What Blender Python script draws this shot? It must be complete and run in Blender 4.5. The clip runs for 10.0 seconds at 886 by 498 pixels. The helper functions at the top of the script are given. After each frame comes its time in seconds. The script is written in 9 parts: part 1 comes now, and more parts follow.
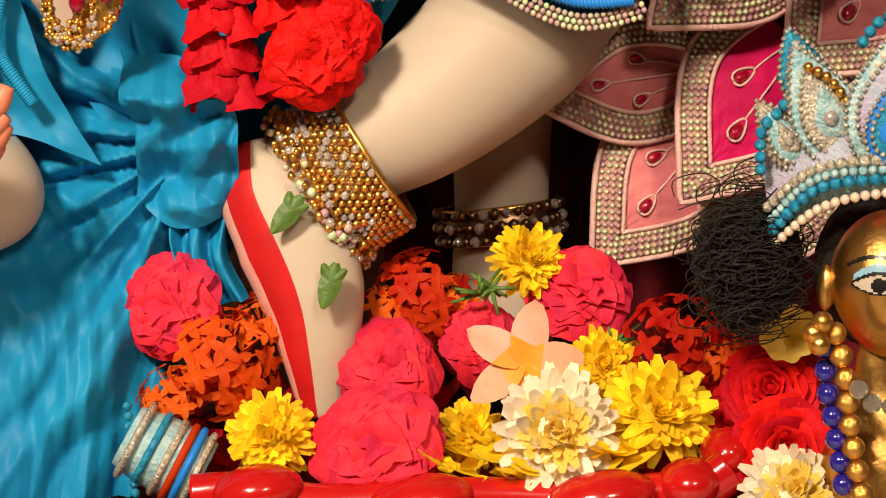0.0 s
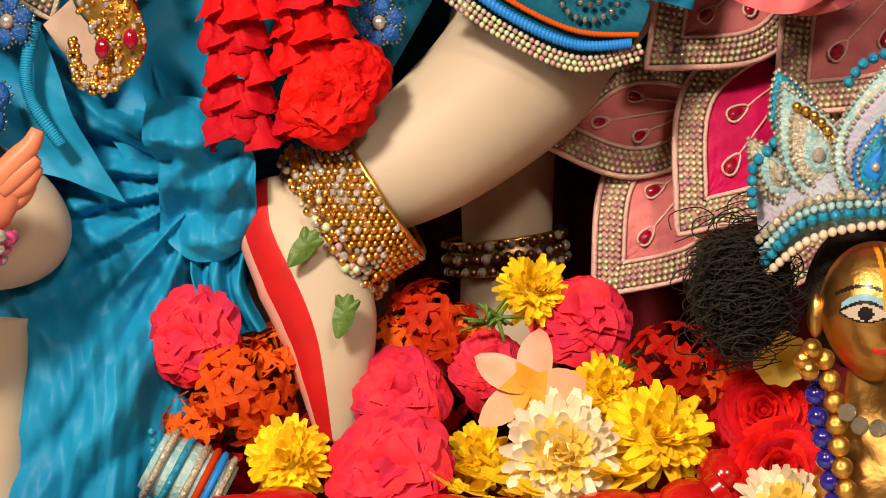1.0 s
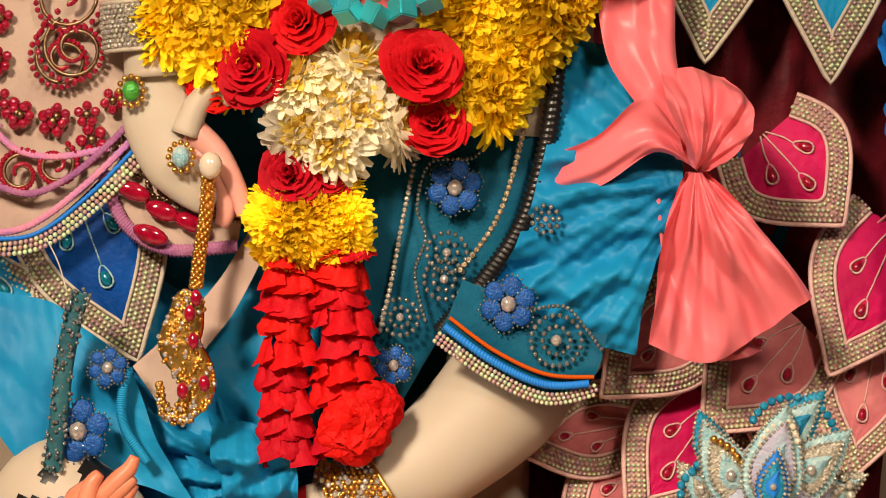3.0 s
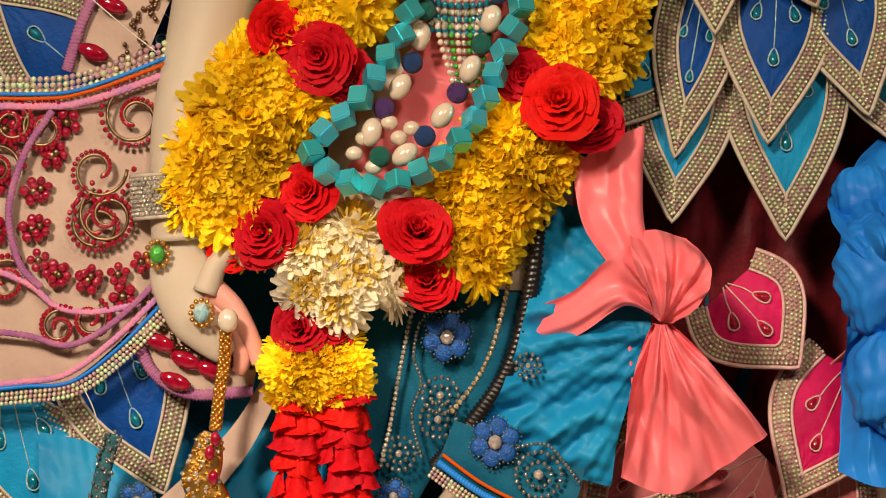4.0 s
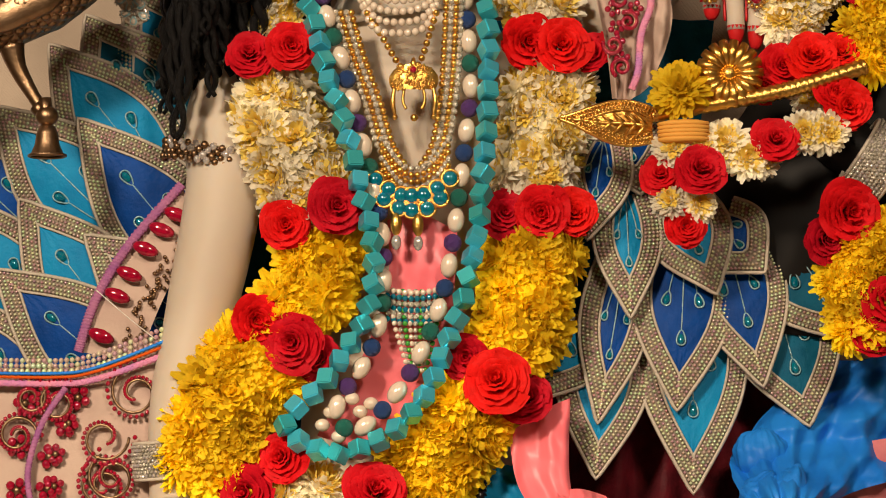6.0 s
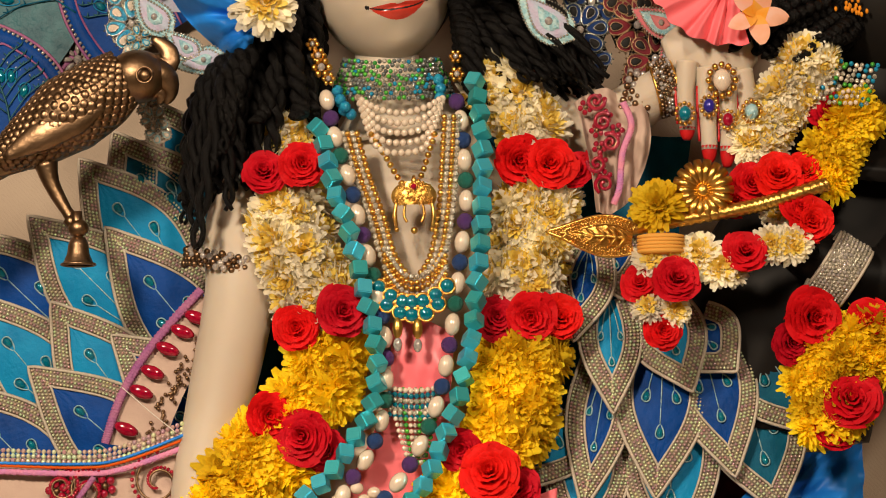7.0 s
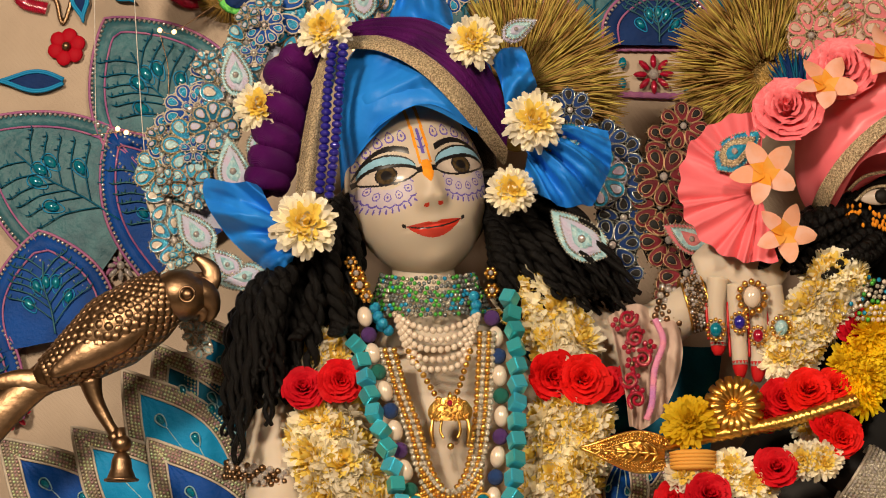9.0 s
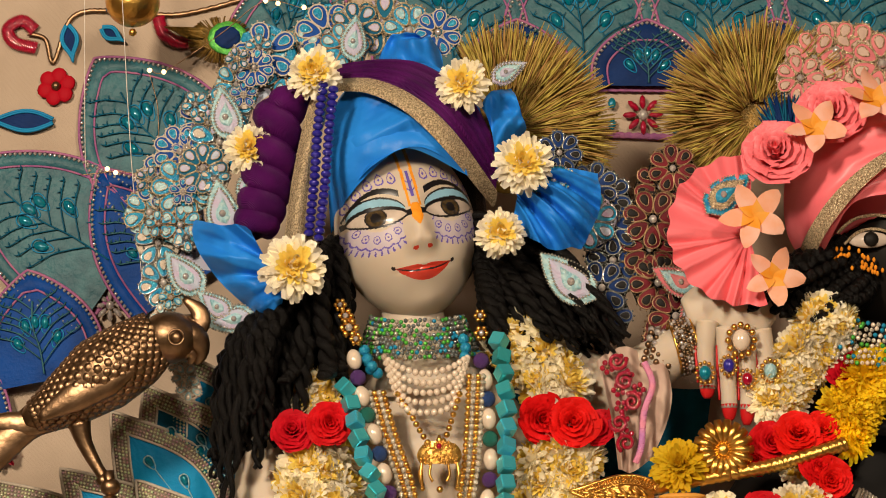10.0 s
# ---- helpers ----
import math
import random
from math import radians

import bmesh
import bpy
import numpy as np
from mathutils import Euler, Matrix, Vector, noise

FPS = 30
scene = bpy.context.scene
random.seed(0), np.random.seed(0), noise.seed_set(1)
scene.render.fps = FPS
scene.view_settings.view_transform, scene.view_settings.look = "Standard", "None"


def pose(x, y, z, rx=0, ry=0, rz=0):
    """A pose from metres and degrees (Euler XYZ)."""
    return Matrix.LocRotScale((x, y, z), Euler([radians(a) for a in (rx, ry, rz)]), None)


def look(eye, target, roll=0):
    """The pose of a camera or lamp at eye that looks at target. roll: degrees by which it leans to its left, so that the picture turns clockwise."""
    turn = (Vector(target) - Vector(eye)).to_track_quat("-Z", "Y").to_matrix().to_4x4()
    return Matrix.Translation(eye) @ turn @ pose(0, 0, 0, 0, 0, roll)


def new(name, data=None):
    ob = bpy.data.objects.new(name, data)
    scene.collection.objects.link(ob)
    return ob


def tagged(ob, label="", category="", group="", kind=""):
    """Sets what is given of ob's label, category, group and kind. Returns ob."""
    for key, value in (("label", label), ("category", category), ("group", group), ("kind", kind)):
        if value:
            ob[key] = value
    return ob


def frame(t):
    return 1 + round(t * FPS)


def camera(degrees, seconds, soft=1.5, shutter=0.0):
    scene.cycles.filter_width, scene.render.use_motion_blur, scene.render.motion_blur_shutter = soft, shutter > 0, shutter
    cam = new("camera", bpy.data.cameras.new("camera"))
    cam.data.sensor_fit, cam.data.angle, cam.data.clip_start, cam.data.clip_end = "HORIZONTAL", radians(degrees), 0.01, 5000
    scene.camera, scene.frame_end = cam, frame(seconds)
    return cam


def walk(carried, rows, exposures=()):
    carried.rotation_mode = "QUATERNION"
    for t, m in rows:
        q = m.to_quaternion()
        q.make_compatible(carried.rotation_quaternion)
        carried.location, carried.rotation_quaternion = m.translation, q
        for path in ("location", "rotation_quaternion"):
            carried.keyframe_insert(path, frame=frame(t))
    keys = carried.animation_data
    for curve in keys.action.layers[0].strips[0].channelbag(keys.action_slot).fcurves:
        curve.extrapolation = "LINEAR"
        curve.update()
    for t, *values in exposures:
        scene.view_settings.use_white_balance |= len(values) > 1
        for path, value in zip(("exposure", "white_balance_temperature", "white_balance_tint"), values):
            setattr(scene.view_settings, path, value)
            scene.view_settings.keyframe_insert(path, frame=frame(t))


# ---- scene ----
# camera and its walk
cam = camera(22.0, 10.0, 1.0)
PATH = [
    (0.0, 0.0000, -0.9901, 1.1000, -6.959, -0.000, 0.002),
    (0.5, 0.0081, -0.9896, 1.1042, -6.864, 0.267, 0.299),
    (1.0, -0.0000, -1.0398, 1.1119, -6.483, 0.378, 0.168),
    (1.5, -0.0168, -1.1420, 1.1347, -5.647, 0.243, -0.387),
    (2.0, -0.0227, -1.2137, 1.1614, -4.436, 0.241, -0.643),
    (2.5, -0.0191, -1.2696, 1.1839, -3.001, 0.266, -0.583),
    (3.0, -0.0150, -1.3431, 1.2108, -1.825, 0.340, -0.519),
    (4.5, 0.0357, -1.5755, 1.2817, 1.330, 0.795, 0.781),
    (5.0, 0.0496, -1.6375, 1.3066, 2.559, 0.918, 0.617),
    (5.5, 0.0504, -1.6881, 1.3176, 3.623, 0.963, 0.492),
    (7.0, 0.0630, -1.9334, 1.3456, 5.972, 0.855, 0.658),
    (7.5, 0.0638, -1.9574, 1.3695, 6.777, 0.757, 1.002),
    (8.0, 0.0653, -1.9645, 1.3900, 7.432, 0.759, 1.399),
    (8.5, 0.0760, -1.9690, 1.4102, 8.326, 0.809, 1.772),
    (9.0, 0.0645, -1.9834, 1.4157, 9.209, 0.851, 1.553),
    (9.5, 0.0592, -1.9837, 1.4234, 9.650, 0.896, 1.154),
    (10.0, 0.0647, -1.9864, 1.4307, 9.842, 0.834, 1.278),
]
walk(cam, [(t, pose(x, y, z, 90 + pitch, roll, yaw)) for t, x, y, z, pitch, roll, yaw in PATH],
     [(0.0, 0.16), (1.5, 0.14), (3.0, 0.06), (4.5, -0.08), (5.5, -0.02), (7.0, 0.03), (10.0, 0.03)])

# light: unseen warm altar spotlights above and in front, added foot spot, dim hall
world = bpy.data.worlds.new("hall")
scene.world = world
world.use_nodes = True
world.node_tree.nodes["Background"].inputs[0].default_value = (1.0, 0.86, 0.7, 1)
world.node_tree.nodes["Background"].inputs[1].default_value = 0.008


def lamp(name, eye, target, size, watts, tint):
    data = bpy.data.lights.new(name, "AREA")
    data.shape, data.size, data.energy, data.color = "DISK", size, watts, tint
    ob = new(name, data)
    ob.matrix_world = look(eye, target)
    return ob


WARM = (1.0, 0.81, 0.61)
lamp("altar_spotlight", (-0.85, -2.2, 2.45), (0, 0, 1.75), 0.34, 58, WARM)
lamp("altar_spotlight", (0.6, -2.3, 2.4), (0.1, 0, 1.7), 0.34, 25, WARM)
# added with no visible source: a spot that brightens the feet and flower heap
spot = bpy.data.lights.new("foot_fill_spot", "SPOT")
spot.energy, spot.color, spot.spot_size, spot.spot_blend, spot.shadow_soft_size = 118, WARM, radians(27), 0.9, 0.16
new("foot_fill_spot", spot).matrix_world = look((-0.8, -1.7, 2.2), (0.0, 0.0, 0.88))


# materials
def surface(name, a, b=None, scale=40.0, rough=0.6, metal=0.0, bump=0.2, bscale=None, sss=0.0, coat=0.0, detail=4.0, weave=0.0, random_hue=0.0, island=False, emit=0.0, radius=0.004, spots=None, spec=0.35, trans=0.0):
    m = bpy.data.materials.new(name)
    m.use_nodes = True
    nt = m.node_tree
    N, L = nt.nodes, nt.links
    p = N["Principled BSDF"]
    co = N.new("ShaderNodeTexCoord")
    nz = N.new("ShaderNodeTexNoise")
    nz.inputs["Scale"].default_value, nz.inputs["Detail"].default_value = scale, detail
    L.new(co.outputs["Object"], nz.inputs["Vector"])
    ramp = N.new("ShaderNodeMix")
    ramp.data_type = "RGBA"
    b = b or tuple(c * 0.75 for c in a)
    ramp.inputs[6].default_value, ramp.inputs[7].default_value = (*a, 1), (*b, 1)
    st = N.new("ShaderNodeMapRange")
    st.inputs[1].default_value, st.inputs[2].default_value = 0.35, 0.65
    L.new(nz.outputs["Fac"], st.inputs[0])
    L.new(st.outputs[0], ramp.inputs[0])
    colour = ramp.outputs[2]
    if spots:
        vo = N.new("ShaderNodeTexVoronoi")
        vo.inputs["Scale"].default_value = spots[1]
        L.new(co.outputs["Object"], vo.inputs["Vector"])
        lt = N.new("ShaderNodeMath")
        lt.operation, lt.inputs[1].default_value = "LESS_THAN", spots[2]
        L.new(vo.outputs["Distance"], lt.inputs[0])
        mx = N.new("ShaderNodeMix")
        mx.data_type = "RGBA"
        mx.inputs[7].default_value = (*spots[0], 1)
        L.new(lt.outputs[0], mx.inputs[0])
        L.new(colour, mx.inputs[6])
        colour = mx.outputs[2]
    if random_hue:
        hs = N.new("ShaderNodeHueSaturation")
        src = N.new("ShaderNodeNewGeometry" if island else "ShaderNodeObjectInfo").outputs["Random Per Island" if island else "Random"]
        mr = N.new("ShaderNodeMapRange")
        mr.inputs[3].default_value, mr.inputs[4].default_value = 0.5 - random_hue, 0.5 + random_hue
        L.new(src, mr.inputs[0])
        L.new(mr.outputs[0], hs.inputs["Hue"])
        mv = N.new("ShaderNodeMapRange")
        mv.inputs[3].default_value, mv.inputs[4].default_value = 0.75, 1.2
        L.new(src, mv.inputs[0])
        L.new(mv.outputs[0], hs.inputs["Value"])
        L.new(colour, hs.inputs["Color"])
        colour = hs.outputs[0]
    L.new(colour, p.inputs["Base Color"])
    p.inputs["Roughness"].default_value, p.inputs["Metallic"].default_value = rough, metal
    if coat:
        p.inputs["Coat Weight"].default_value, p.inputs["Coat Roughness"].default_value = coat, 0.12
    if sss:
        p.inputs["Subsurface Weight"].default_value, p.inputs["Subsurface Scale"].default_value = sss, radius
        p.inputs["Subsurface Radius"].default_value = (1.0, 0.7, 0.45)
    p.inputs["Specular IOR Level"].default_value = spec
    if trans:
        tl = N.new("ShaderNodeBsdfTranslucent")
        L.new(colour, tl.inputs["Color"])
        ms = N.new("ShaderNodeMixShader")
        ms.inputs[0].default_value = trans
        L.new(p.outputs[0], ms.inputs[1])
        L.new(tl.outputs[0], ms.inputs[2])
        L.new(ms.outputs[0], N["Material Output"].inputs["Surface"])
    if emit:
        p.inputs["Emission Color"].default_value, p.inputs["Emission Strength"].default_value = (*a, 1), emit
    if bump or weave:
        h = N.new("ShaderNodeTexNoise")
        h.inputs["Scale"].default_value, h.inputs["Detail"].default_value = bscale or scale * 4, 5.0
        L.new(co.outputs["Object"], h.inputs["Vector"])
        height = h.outputs["Fac"]
        if weave:
            wv = N.new("ShaderNodeTexWave")
            wv.inputs["Scale"].default_value, wv.inputs["Distortion"].default_value = weave, 1.5
            wv.bands_direction = "DIAGONAL"
            L.new(co.outputs["Object"], wv.inputs["Vector"])
            ad = N.new("ShaderNodeMath")
            L.new(wv.outputs["Fac"], ad.inputs[0])
            L.new(height, ad.inputs[1])
            height = ad.outputs[0]
        bp = N.new("ShaderNodeBump")
        bp.inputs["Strength"].default_value, bp.inputs["Distance"].default_value = bump, 0.002
        L.new(height, bp.inputs["Height"])
        L.new(bp.outputs["Normal"], p.inputs["Normal"])
    return m


M = {}
M["marble"] = surface("cream_marble", (0.56, 0.475, 0.375), (0.51, 0.42, 0.325), 9, 0.52, 0, 0.02, 60, sss=0.45, radius=0.010, spec=0.28)
M["lilac_wash"] = surface("lilac_wash", (0.47, 0.41, 0.47), (0.54, 0.46, 0.45), 90, 0.46, 0, 0.02, 60, sss=0.2, coat=0.06)
M["blackstone"] = surface("black_marble", (0.006, 0.005, 0.005), (0.010, 0.008, 0.006), 14, 0.5, 0, 0.03, 60, spec=0.12)
M["red_paint"] = surface("red_foot_paint", (0.55, 0.012, 0.014), (0.45, 0.01, 0.012), 60, 0.4, 0, 0.1, 200)
M["rose_paint"] = surface("rose_tinted_marble", (0.80, 0.33, 0.27), (0.74, 0.40, 0.33), 30, 0.32, sss=0.2)
M["lip"] = surface("lip_red", (0.62, 0.045, 0.025), None, 60, 0.18, bump=0.02, coat=0.5)
M["black_paint"] = surface("black_line_paint", (0.012, 0.01, 0.01), None, 60, 0.3, bump=0.02)
M["white_paint"] = surface("eye_white", (0.60, 0.50, 0.41), None, 60, 0.2, bump=0.0, coat=0.5)
M["brown_paint"] = surface("iris_brown", (0.040, 0.028, 0.013), (0.085, 0.055, 0.024), 300, 0.15, bump=0.0, coat=0.6)
M["blue_paint"] = surface("lid_blue", (0.28, 0.52, 0.66), None, 60, 0.3, bump=0.02)
M["orange_paint"] = surface("tilak_orange", (0.85, 0.30, 0.02), None, 90, 0.5, bump=0.1, spec=0.10)
M["violet_paint"] = surface("violet_dots", (0.13, 0.09, 0.42), None, 90, 0.5, bump=0.05)
M["teal_silk"] = surface("teal_silk", (0.010, 0.27, 0.52), (0.006, 0.20, 0.43), 18, 0.52, 0, 0.25, 130, spec=0.20)
M["teal_dark"] = surface("dark_teal_cloth", (0.006, 0.115, 0.20), (0.004, 0.08, 0.15), 30, 0.6, 0, 0.3, 300, spec=0.10)
M["sky_cloth"] = surface("turquoise_cloth", (0.008, 0.27, 0.53), (0.005, 0.2, 0.43), 30, 0.5, 0, 0.3, 300, spec=0.10)
M["royal_cloth"] = surface("royal_blue_cloth", (0.002, 0.06, 0.30), (0.002, 0.04, 0.2), 30, 0.5, 0, 0.3, 300, spec=0.10)
M["grey_teal"] = surface("grey_teal_cloth", (0.038, 0.145, 0.17), (0.018, 0.085, 0.11), 45, 0.45, 0, 0.7, 130, spec=0.25)
M["navy_cloth"] = surface("navy_cloth", (0.006, 0.03, 0.13), (0.004, 0.02, 0.09), 30, 0.6, 0, 0.4, 200, spec=0.10)
M["blue_silk"] = surface("bright_blue_silk", (0.018, 0.23, 0.74), (0.010, 0.16, 0.60), 20, 0.46, 0, 0.2, 150, spec=0.24)
M["purple_silk"] = surface("purple_cloth", (0.085, 0.006, 0.10), (0.05, 0.004, 0.065), 30, 0.5, 0, 0.5, 400, weave=500, spec=0.10)
M["pink_silk"] = surface("coral_pink_silk", (0.88, 0.20, 0.225), (0.80, 0.15, 0.18), 14, 0.38, 0, 0.12, 120, spec=0.32)
M["pink_cloth"] = surface("dusty_pink_cloth", (0.66, 0.22, 0.22), (0.52, 0.14, 0.16), 40, 0.55, 0, 0.35, 220, spec=0.10)
M["magenta_cloth"] = surface("magenta_cloth", (0.58, 0.008, 0.10), (0.42, 0.005, 0.07), 40, 0.5, 0, 0.3, 220, spec=0.10)
M["maroon_cloth"] = surface("maroon_net_cloth", (0.16, 0.012, 0.02), (0.07, 0.008, 0.012), 40, 0.5, 0, 0.4, 260, spec=0.10)
M["cream_cloth"] = surface("cream_cloth", (0.54, 0.40, 0.32), (0.47, 0.33, 0.27), 25, 0.75, 0, 0.3, 160, spec=0.10)
M["backdrop"] = surface("backdrop_linen", (0.52, 0.41, 0.31), (0.45, 0.35, 0.26), 12, 0.85, 0, 0.3, 260, weave=500, spec=0.10)
M["pink_trim"] = surface("pink_braid", (0.72, 0.26, 0.36), (0.5, 0.2, 0.45), 50, 0.45, 0, 0.6, 500, spec=0.10)
M["violet_trim"] = surface("violet_braid", (0.30, 0.10, 0.26), (0.42, 0.16, 0.28), 60, 0.5, 0, 0.6, 500, spec=0.10)
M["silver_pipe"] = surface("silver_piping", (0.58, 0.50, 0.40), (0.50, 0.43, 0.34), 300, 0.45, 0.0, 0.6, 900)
M["pink_pipe"] = surface("rose_piping", (0.80, 0.52, 0.47), (0.7, 0.42, 0.38), 300, 0.45, 0.1, 0.6, 900)
M["bead"] = surface("iridescent_beads", (0.68, 0.57, 0.36), (0.58, 0.52, 0.40), 200, 0.22, 0.15, 0, random_hue=0.16, island=True)
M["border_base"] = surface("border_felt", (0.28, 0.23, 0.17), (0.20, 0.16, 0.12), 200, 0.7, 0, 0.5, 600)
M["pink_base"] = surface("rose_border_felt", (0.52, 0.30, 0.26), (0.4, 0.21, 0.19), 200, 0.7, 0, 0.5, 600)
M["gold"] = surface("polished_gold", (0.83, 0.50, 0.12), (0.72, 0.38, 0.08), 60, 0.32, 1.0, 0.25, 260)
M["figure_brass"] = surface("figure_brass", (0.64, 0.37, 0.11), (0.46, 0.24, 0.06), 60, 0.36, 1.0, 0.2, 260)
M["gold_glitter"] = surface("gold_glitter_braid", (0.82, 0.66, 0.42), (0.24, 0.17, 0.09), 620, 0.32, 0.45, 1.0, 900)
M["silver_glitter"] = surface("silver_rhinestone", (0.74, 0.68, 0.56), (0.4, 0.36, 0.28), 700, 0.25, 0.5, 0.9, 700)
M["brass"] = surface("aged_brass", (0.32, 0.20, 0.115), (0.19, 0.115, 0.06), 60, 0.38, 1.0, 0.25, 180)
M["pearl"] = surface("pearl", (0.78, 0.66, 0.52), (0.72, 0.58, 0.45), 60, 0.18, 0.15, 0.03, coat=0.6)
M["teal_gem"] = surface("teal_glass", (0.0, 0.14, 0.24), (0.0, 0.22, 0.3), 300, 0.08, 0.25, 0, coat=1.0)
M["clear_gem"] = surface("clear_crystal", (0.72, 0.66, 0.58), (0.45, 0.4, 0.4), 500, 0.06, 0.55, 0, coat=1.0)
M["red_gem"] = surface("ruby_glass", (0.42, 0.004, 0.03), (0.25, 0.002, 0.02), 300, 0.1, 0.15, 0, coat=1.0)
M["cube"] = surface("turquoise_glass", (0.06, 0.52, 0.66), (0.10, 0.66, 0.72), 160, 0.36, 0.6, 0.03, coat=0.4, random_hue=0.02)
M["violet_bead"] = surface("violet_lava_bead", (0.13, 0.05, 0.24), None, 300, 0.5, 0, 0.8, 700)
M["green_bead"] = surface("green_lava_bead", (0.02, 0.2, 0.15), None, 300, 0.5, 0, 0.8, 700)
M["blue_bead"] = surface("blue_lava_bead", (0.03, 0.08, 0.26), None, 300, 0.5, 0, 0.8, 700)
M["cobalt"] = surface("cobalt_glass", (0.012, 0.012, 0.22), (0.03, 0.02, 0.3), 200, 0.12, 0.2, 0, coat=1.0)
M["hair"] = surface("black_yarn_hair", (0.0028, 0.0024, 0.0022), (0.006, 0.005, 0.0045), 300, 0.42, 0, 0.8, 900, spec=0.14)
M["grey_hair"] = surface("dark_grey_hair", (0.02, 0.017, 0.014), (0.035, 0.03, 0.025), 300, 0.6, 0, 1.0, 700, spec=0.10)
M["yellow"] = surface("yellow_petal", (1.0, 0.79, 0.035), (1.0, 0.71, 0.018), 1.2, 0.55, 0, 0.1, 8, random_hue=0.012, spec=0.1, trans=0.42)
M["white"] = surface("ivory_petal", (0.98, 0.93, 0.78), (0.97, 0.89, 0.66), 1.0, 0.55, 0, 0.1, 8, random_hue=0.012, spec=0.1, trans=0.42)
M["white_heart"] = surface("pale_yellow_petal", (0.94, 0.76, 0.20), (0.92, 0.70, 0.12), 2, 0.55, 0, 0.1, 8, spec=0.1, trans=0.42)
M["red"] = surface("red_rose_petal", (0.78, 0.010, 0.018), (0.60, 0.005, 0.010), 1.6, 0.6, 0, 0.3, 9, random_hue=0.003, spec=0.12, trans=0.25)
M["hot_pink"] = surface("hot_pink_rose_petal", (0.90, 0.050, 0.105), (0.78, 0.025, 0.065), 1.6, 0.62, 0, 0.3, 9, random_hue=0.006, spec=0.12, trans=0.25)
M["orange"] = surface("ixora_petal", (0.80, 0.105, 0.012), (0.66, 0.05, 0.008), 2, 0.5, 0, 0.1, 9, random_hue=0.015, spec=0.1, trans=0.42)
M["peach"] = surface("frangipani_petal", (0.90, 0.56, 0.44), (0.88, 0.44, 0.27), 1.6, 0.45, 0, 0.05, 9, spec=0.12, trans=0.25)
M["peach_heart"] = surface("frangipani_heart", (0.88, 0.36, 0.03), (0.86, 0.45, 0.10), 1.6, 0.45, 0, 0.05, 9, spec=0.12, trans=0.25)
M["green"] = surface("green_leaf", (0.07, 0.14, 0.02), (0.11, 0.2, 0.04), 120, 0.45, 0, 0.4, 300)
M["straw"] = surface("dry_grass", (0.52, 0.36, 0.09), (0.30, 0.19, 0.035), 60, 0.6, 0, 0.2, random_hue=0.03, island=True)
M["thread"] = surface("white_thread", (0.8, 0.74, 0.66), None, 300, 0.6, bump=0.0)
M["bulb"] = surface("warm_bulb", (1.0, 0.58, 0.22), None, 60, 0.3, bump=0.0, emit=4.0)
M["red_plastic"] = surface("glossy_red_tray", (0.48, 0.008, 0.008), (0.38, 0.005, 0.005), 30, 0.18, 0, 0.08, 90, coat=0.6)
M["coral"] = surface("coral_doll_paint", (0.75, 0.26, 0.15), (0.66, 0.2, 0.11), 60, 0.4, 0, 0.05, sss=0.2)
M["magenta_bead"] = surface("magenta_bead", (0.50, 0.01, 0.16), (0.7, 0.1, 0.3), 200, 0.2, 0.2, 0, coat=0.8)
M["plaster"] = surface("hall_plaster", (0.15, 0.11, 0.08), (0.12, 0.09, 0.065), 3, 0.9, 0, 0.2, 40)
M["stone"] = surface("altar_marble", (0.62, 0.55, 0.46), (0.5, 0.44, 0.37), 6, 0.35, 0, 0.05, 60)
M["peacock"] = surface("bronze_feather", (0.30, 0.17, 0.03), (0.16, 0.10, 0.02), 200, 0.4, 0.3, 0.6, 500)
M["eye_green"] = surface("feather_green", (0.10, 0.42, 0.04), (0.05, 0.3, 0.06), 300, 0.35, 0.3, 0.4, 500)
M["lilac"] = surface("lilac_embroidery", (0.46, 0.38, 0.52), (0.4, 0.46, 0.56), 120, 0.5, 0, 0.6, 500)
M["ice"] = surface("ice_blue_sequin", (0.44, 0.60, 0.60), (0.22, 0.44, 0.50), 260, 0.28, 0.1, 0.7, 600)
M["dark_crystal"] = surface("dark_crystal", (0.34, 0.36, 0.34), (0.14, 0.16, 0.17), 500, 0.16, 0.6, 0, random_hue=0.12, island=True)
M["sequin_blue"] = surface("blue_sequin_petal", (0.008, 0.10, 0.40), (0.005, 0.06, 0.26), 300, 0.35, 0.1, 0.6, 700)
M["aqua"] = surface("aqua_sequin", (0.02, 0.30, 0.46), (0.008, 0.17, 0.36), 260, 0.22, 0.1, 0.7, 600)


# geometry
def cr(points, n, closed=False):
    """n places along a smooth curve through the points."""
    P = [Vector(p) for p in points]
    k = len(P)
    out = []
    for i in range(n):
        u = i / n * k if closed else i / max(n - 1, 1) * (k - 1)
        j = min(int(u), k - 1 if closed else k - 2)
        t = u - j
        if closed:
            a, b, c, d = (P[(j + q) % k] for q in (-1, 0, 1, 2))
        else:
            a, b, c, d = P[max(j - 1, 0)], P[j], P[j + 1], P[min(j + 2, k - 1)]
        out.append(0.5 * ((2 * b) + (c - a) * t + (2 * a - 5 * b + 4 * c - d) * t * t + (3 * b - a - 3 * c + d) * t ** 3))
    return out


def lerp_list(values, n):
    return list(np.interp(np.linspace(0, 1, n), np.linspace(0, 1, len(values)), values))


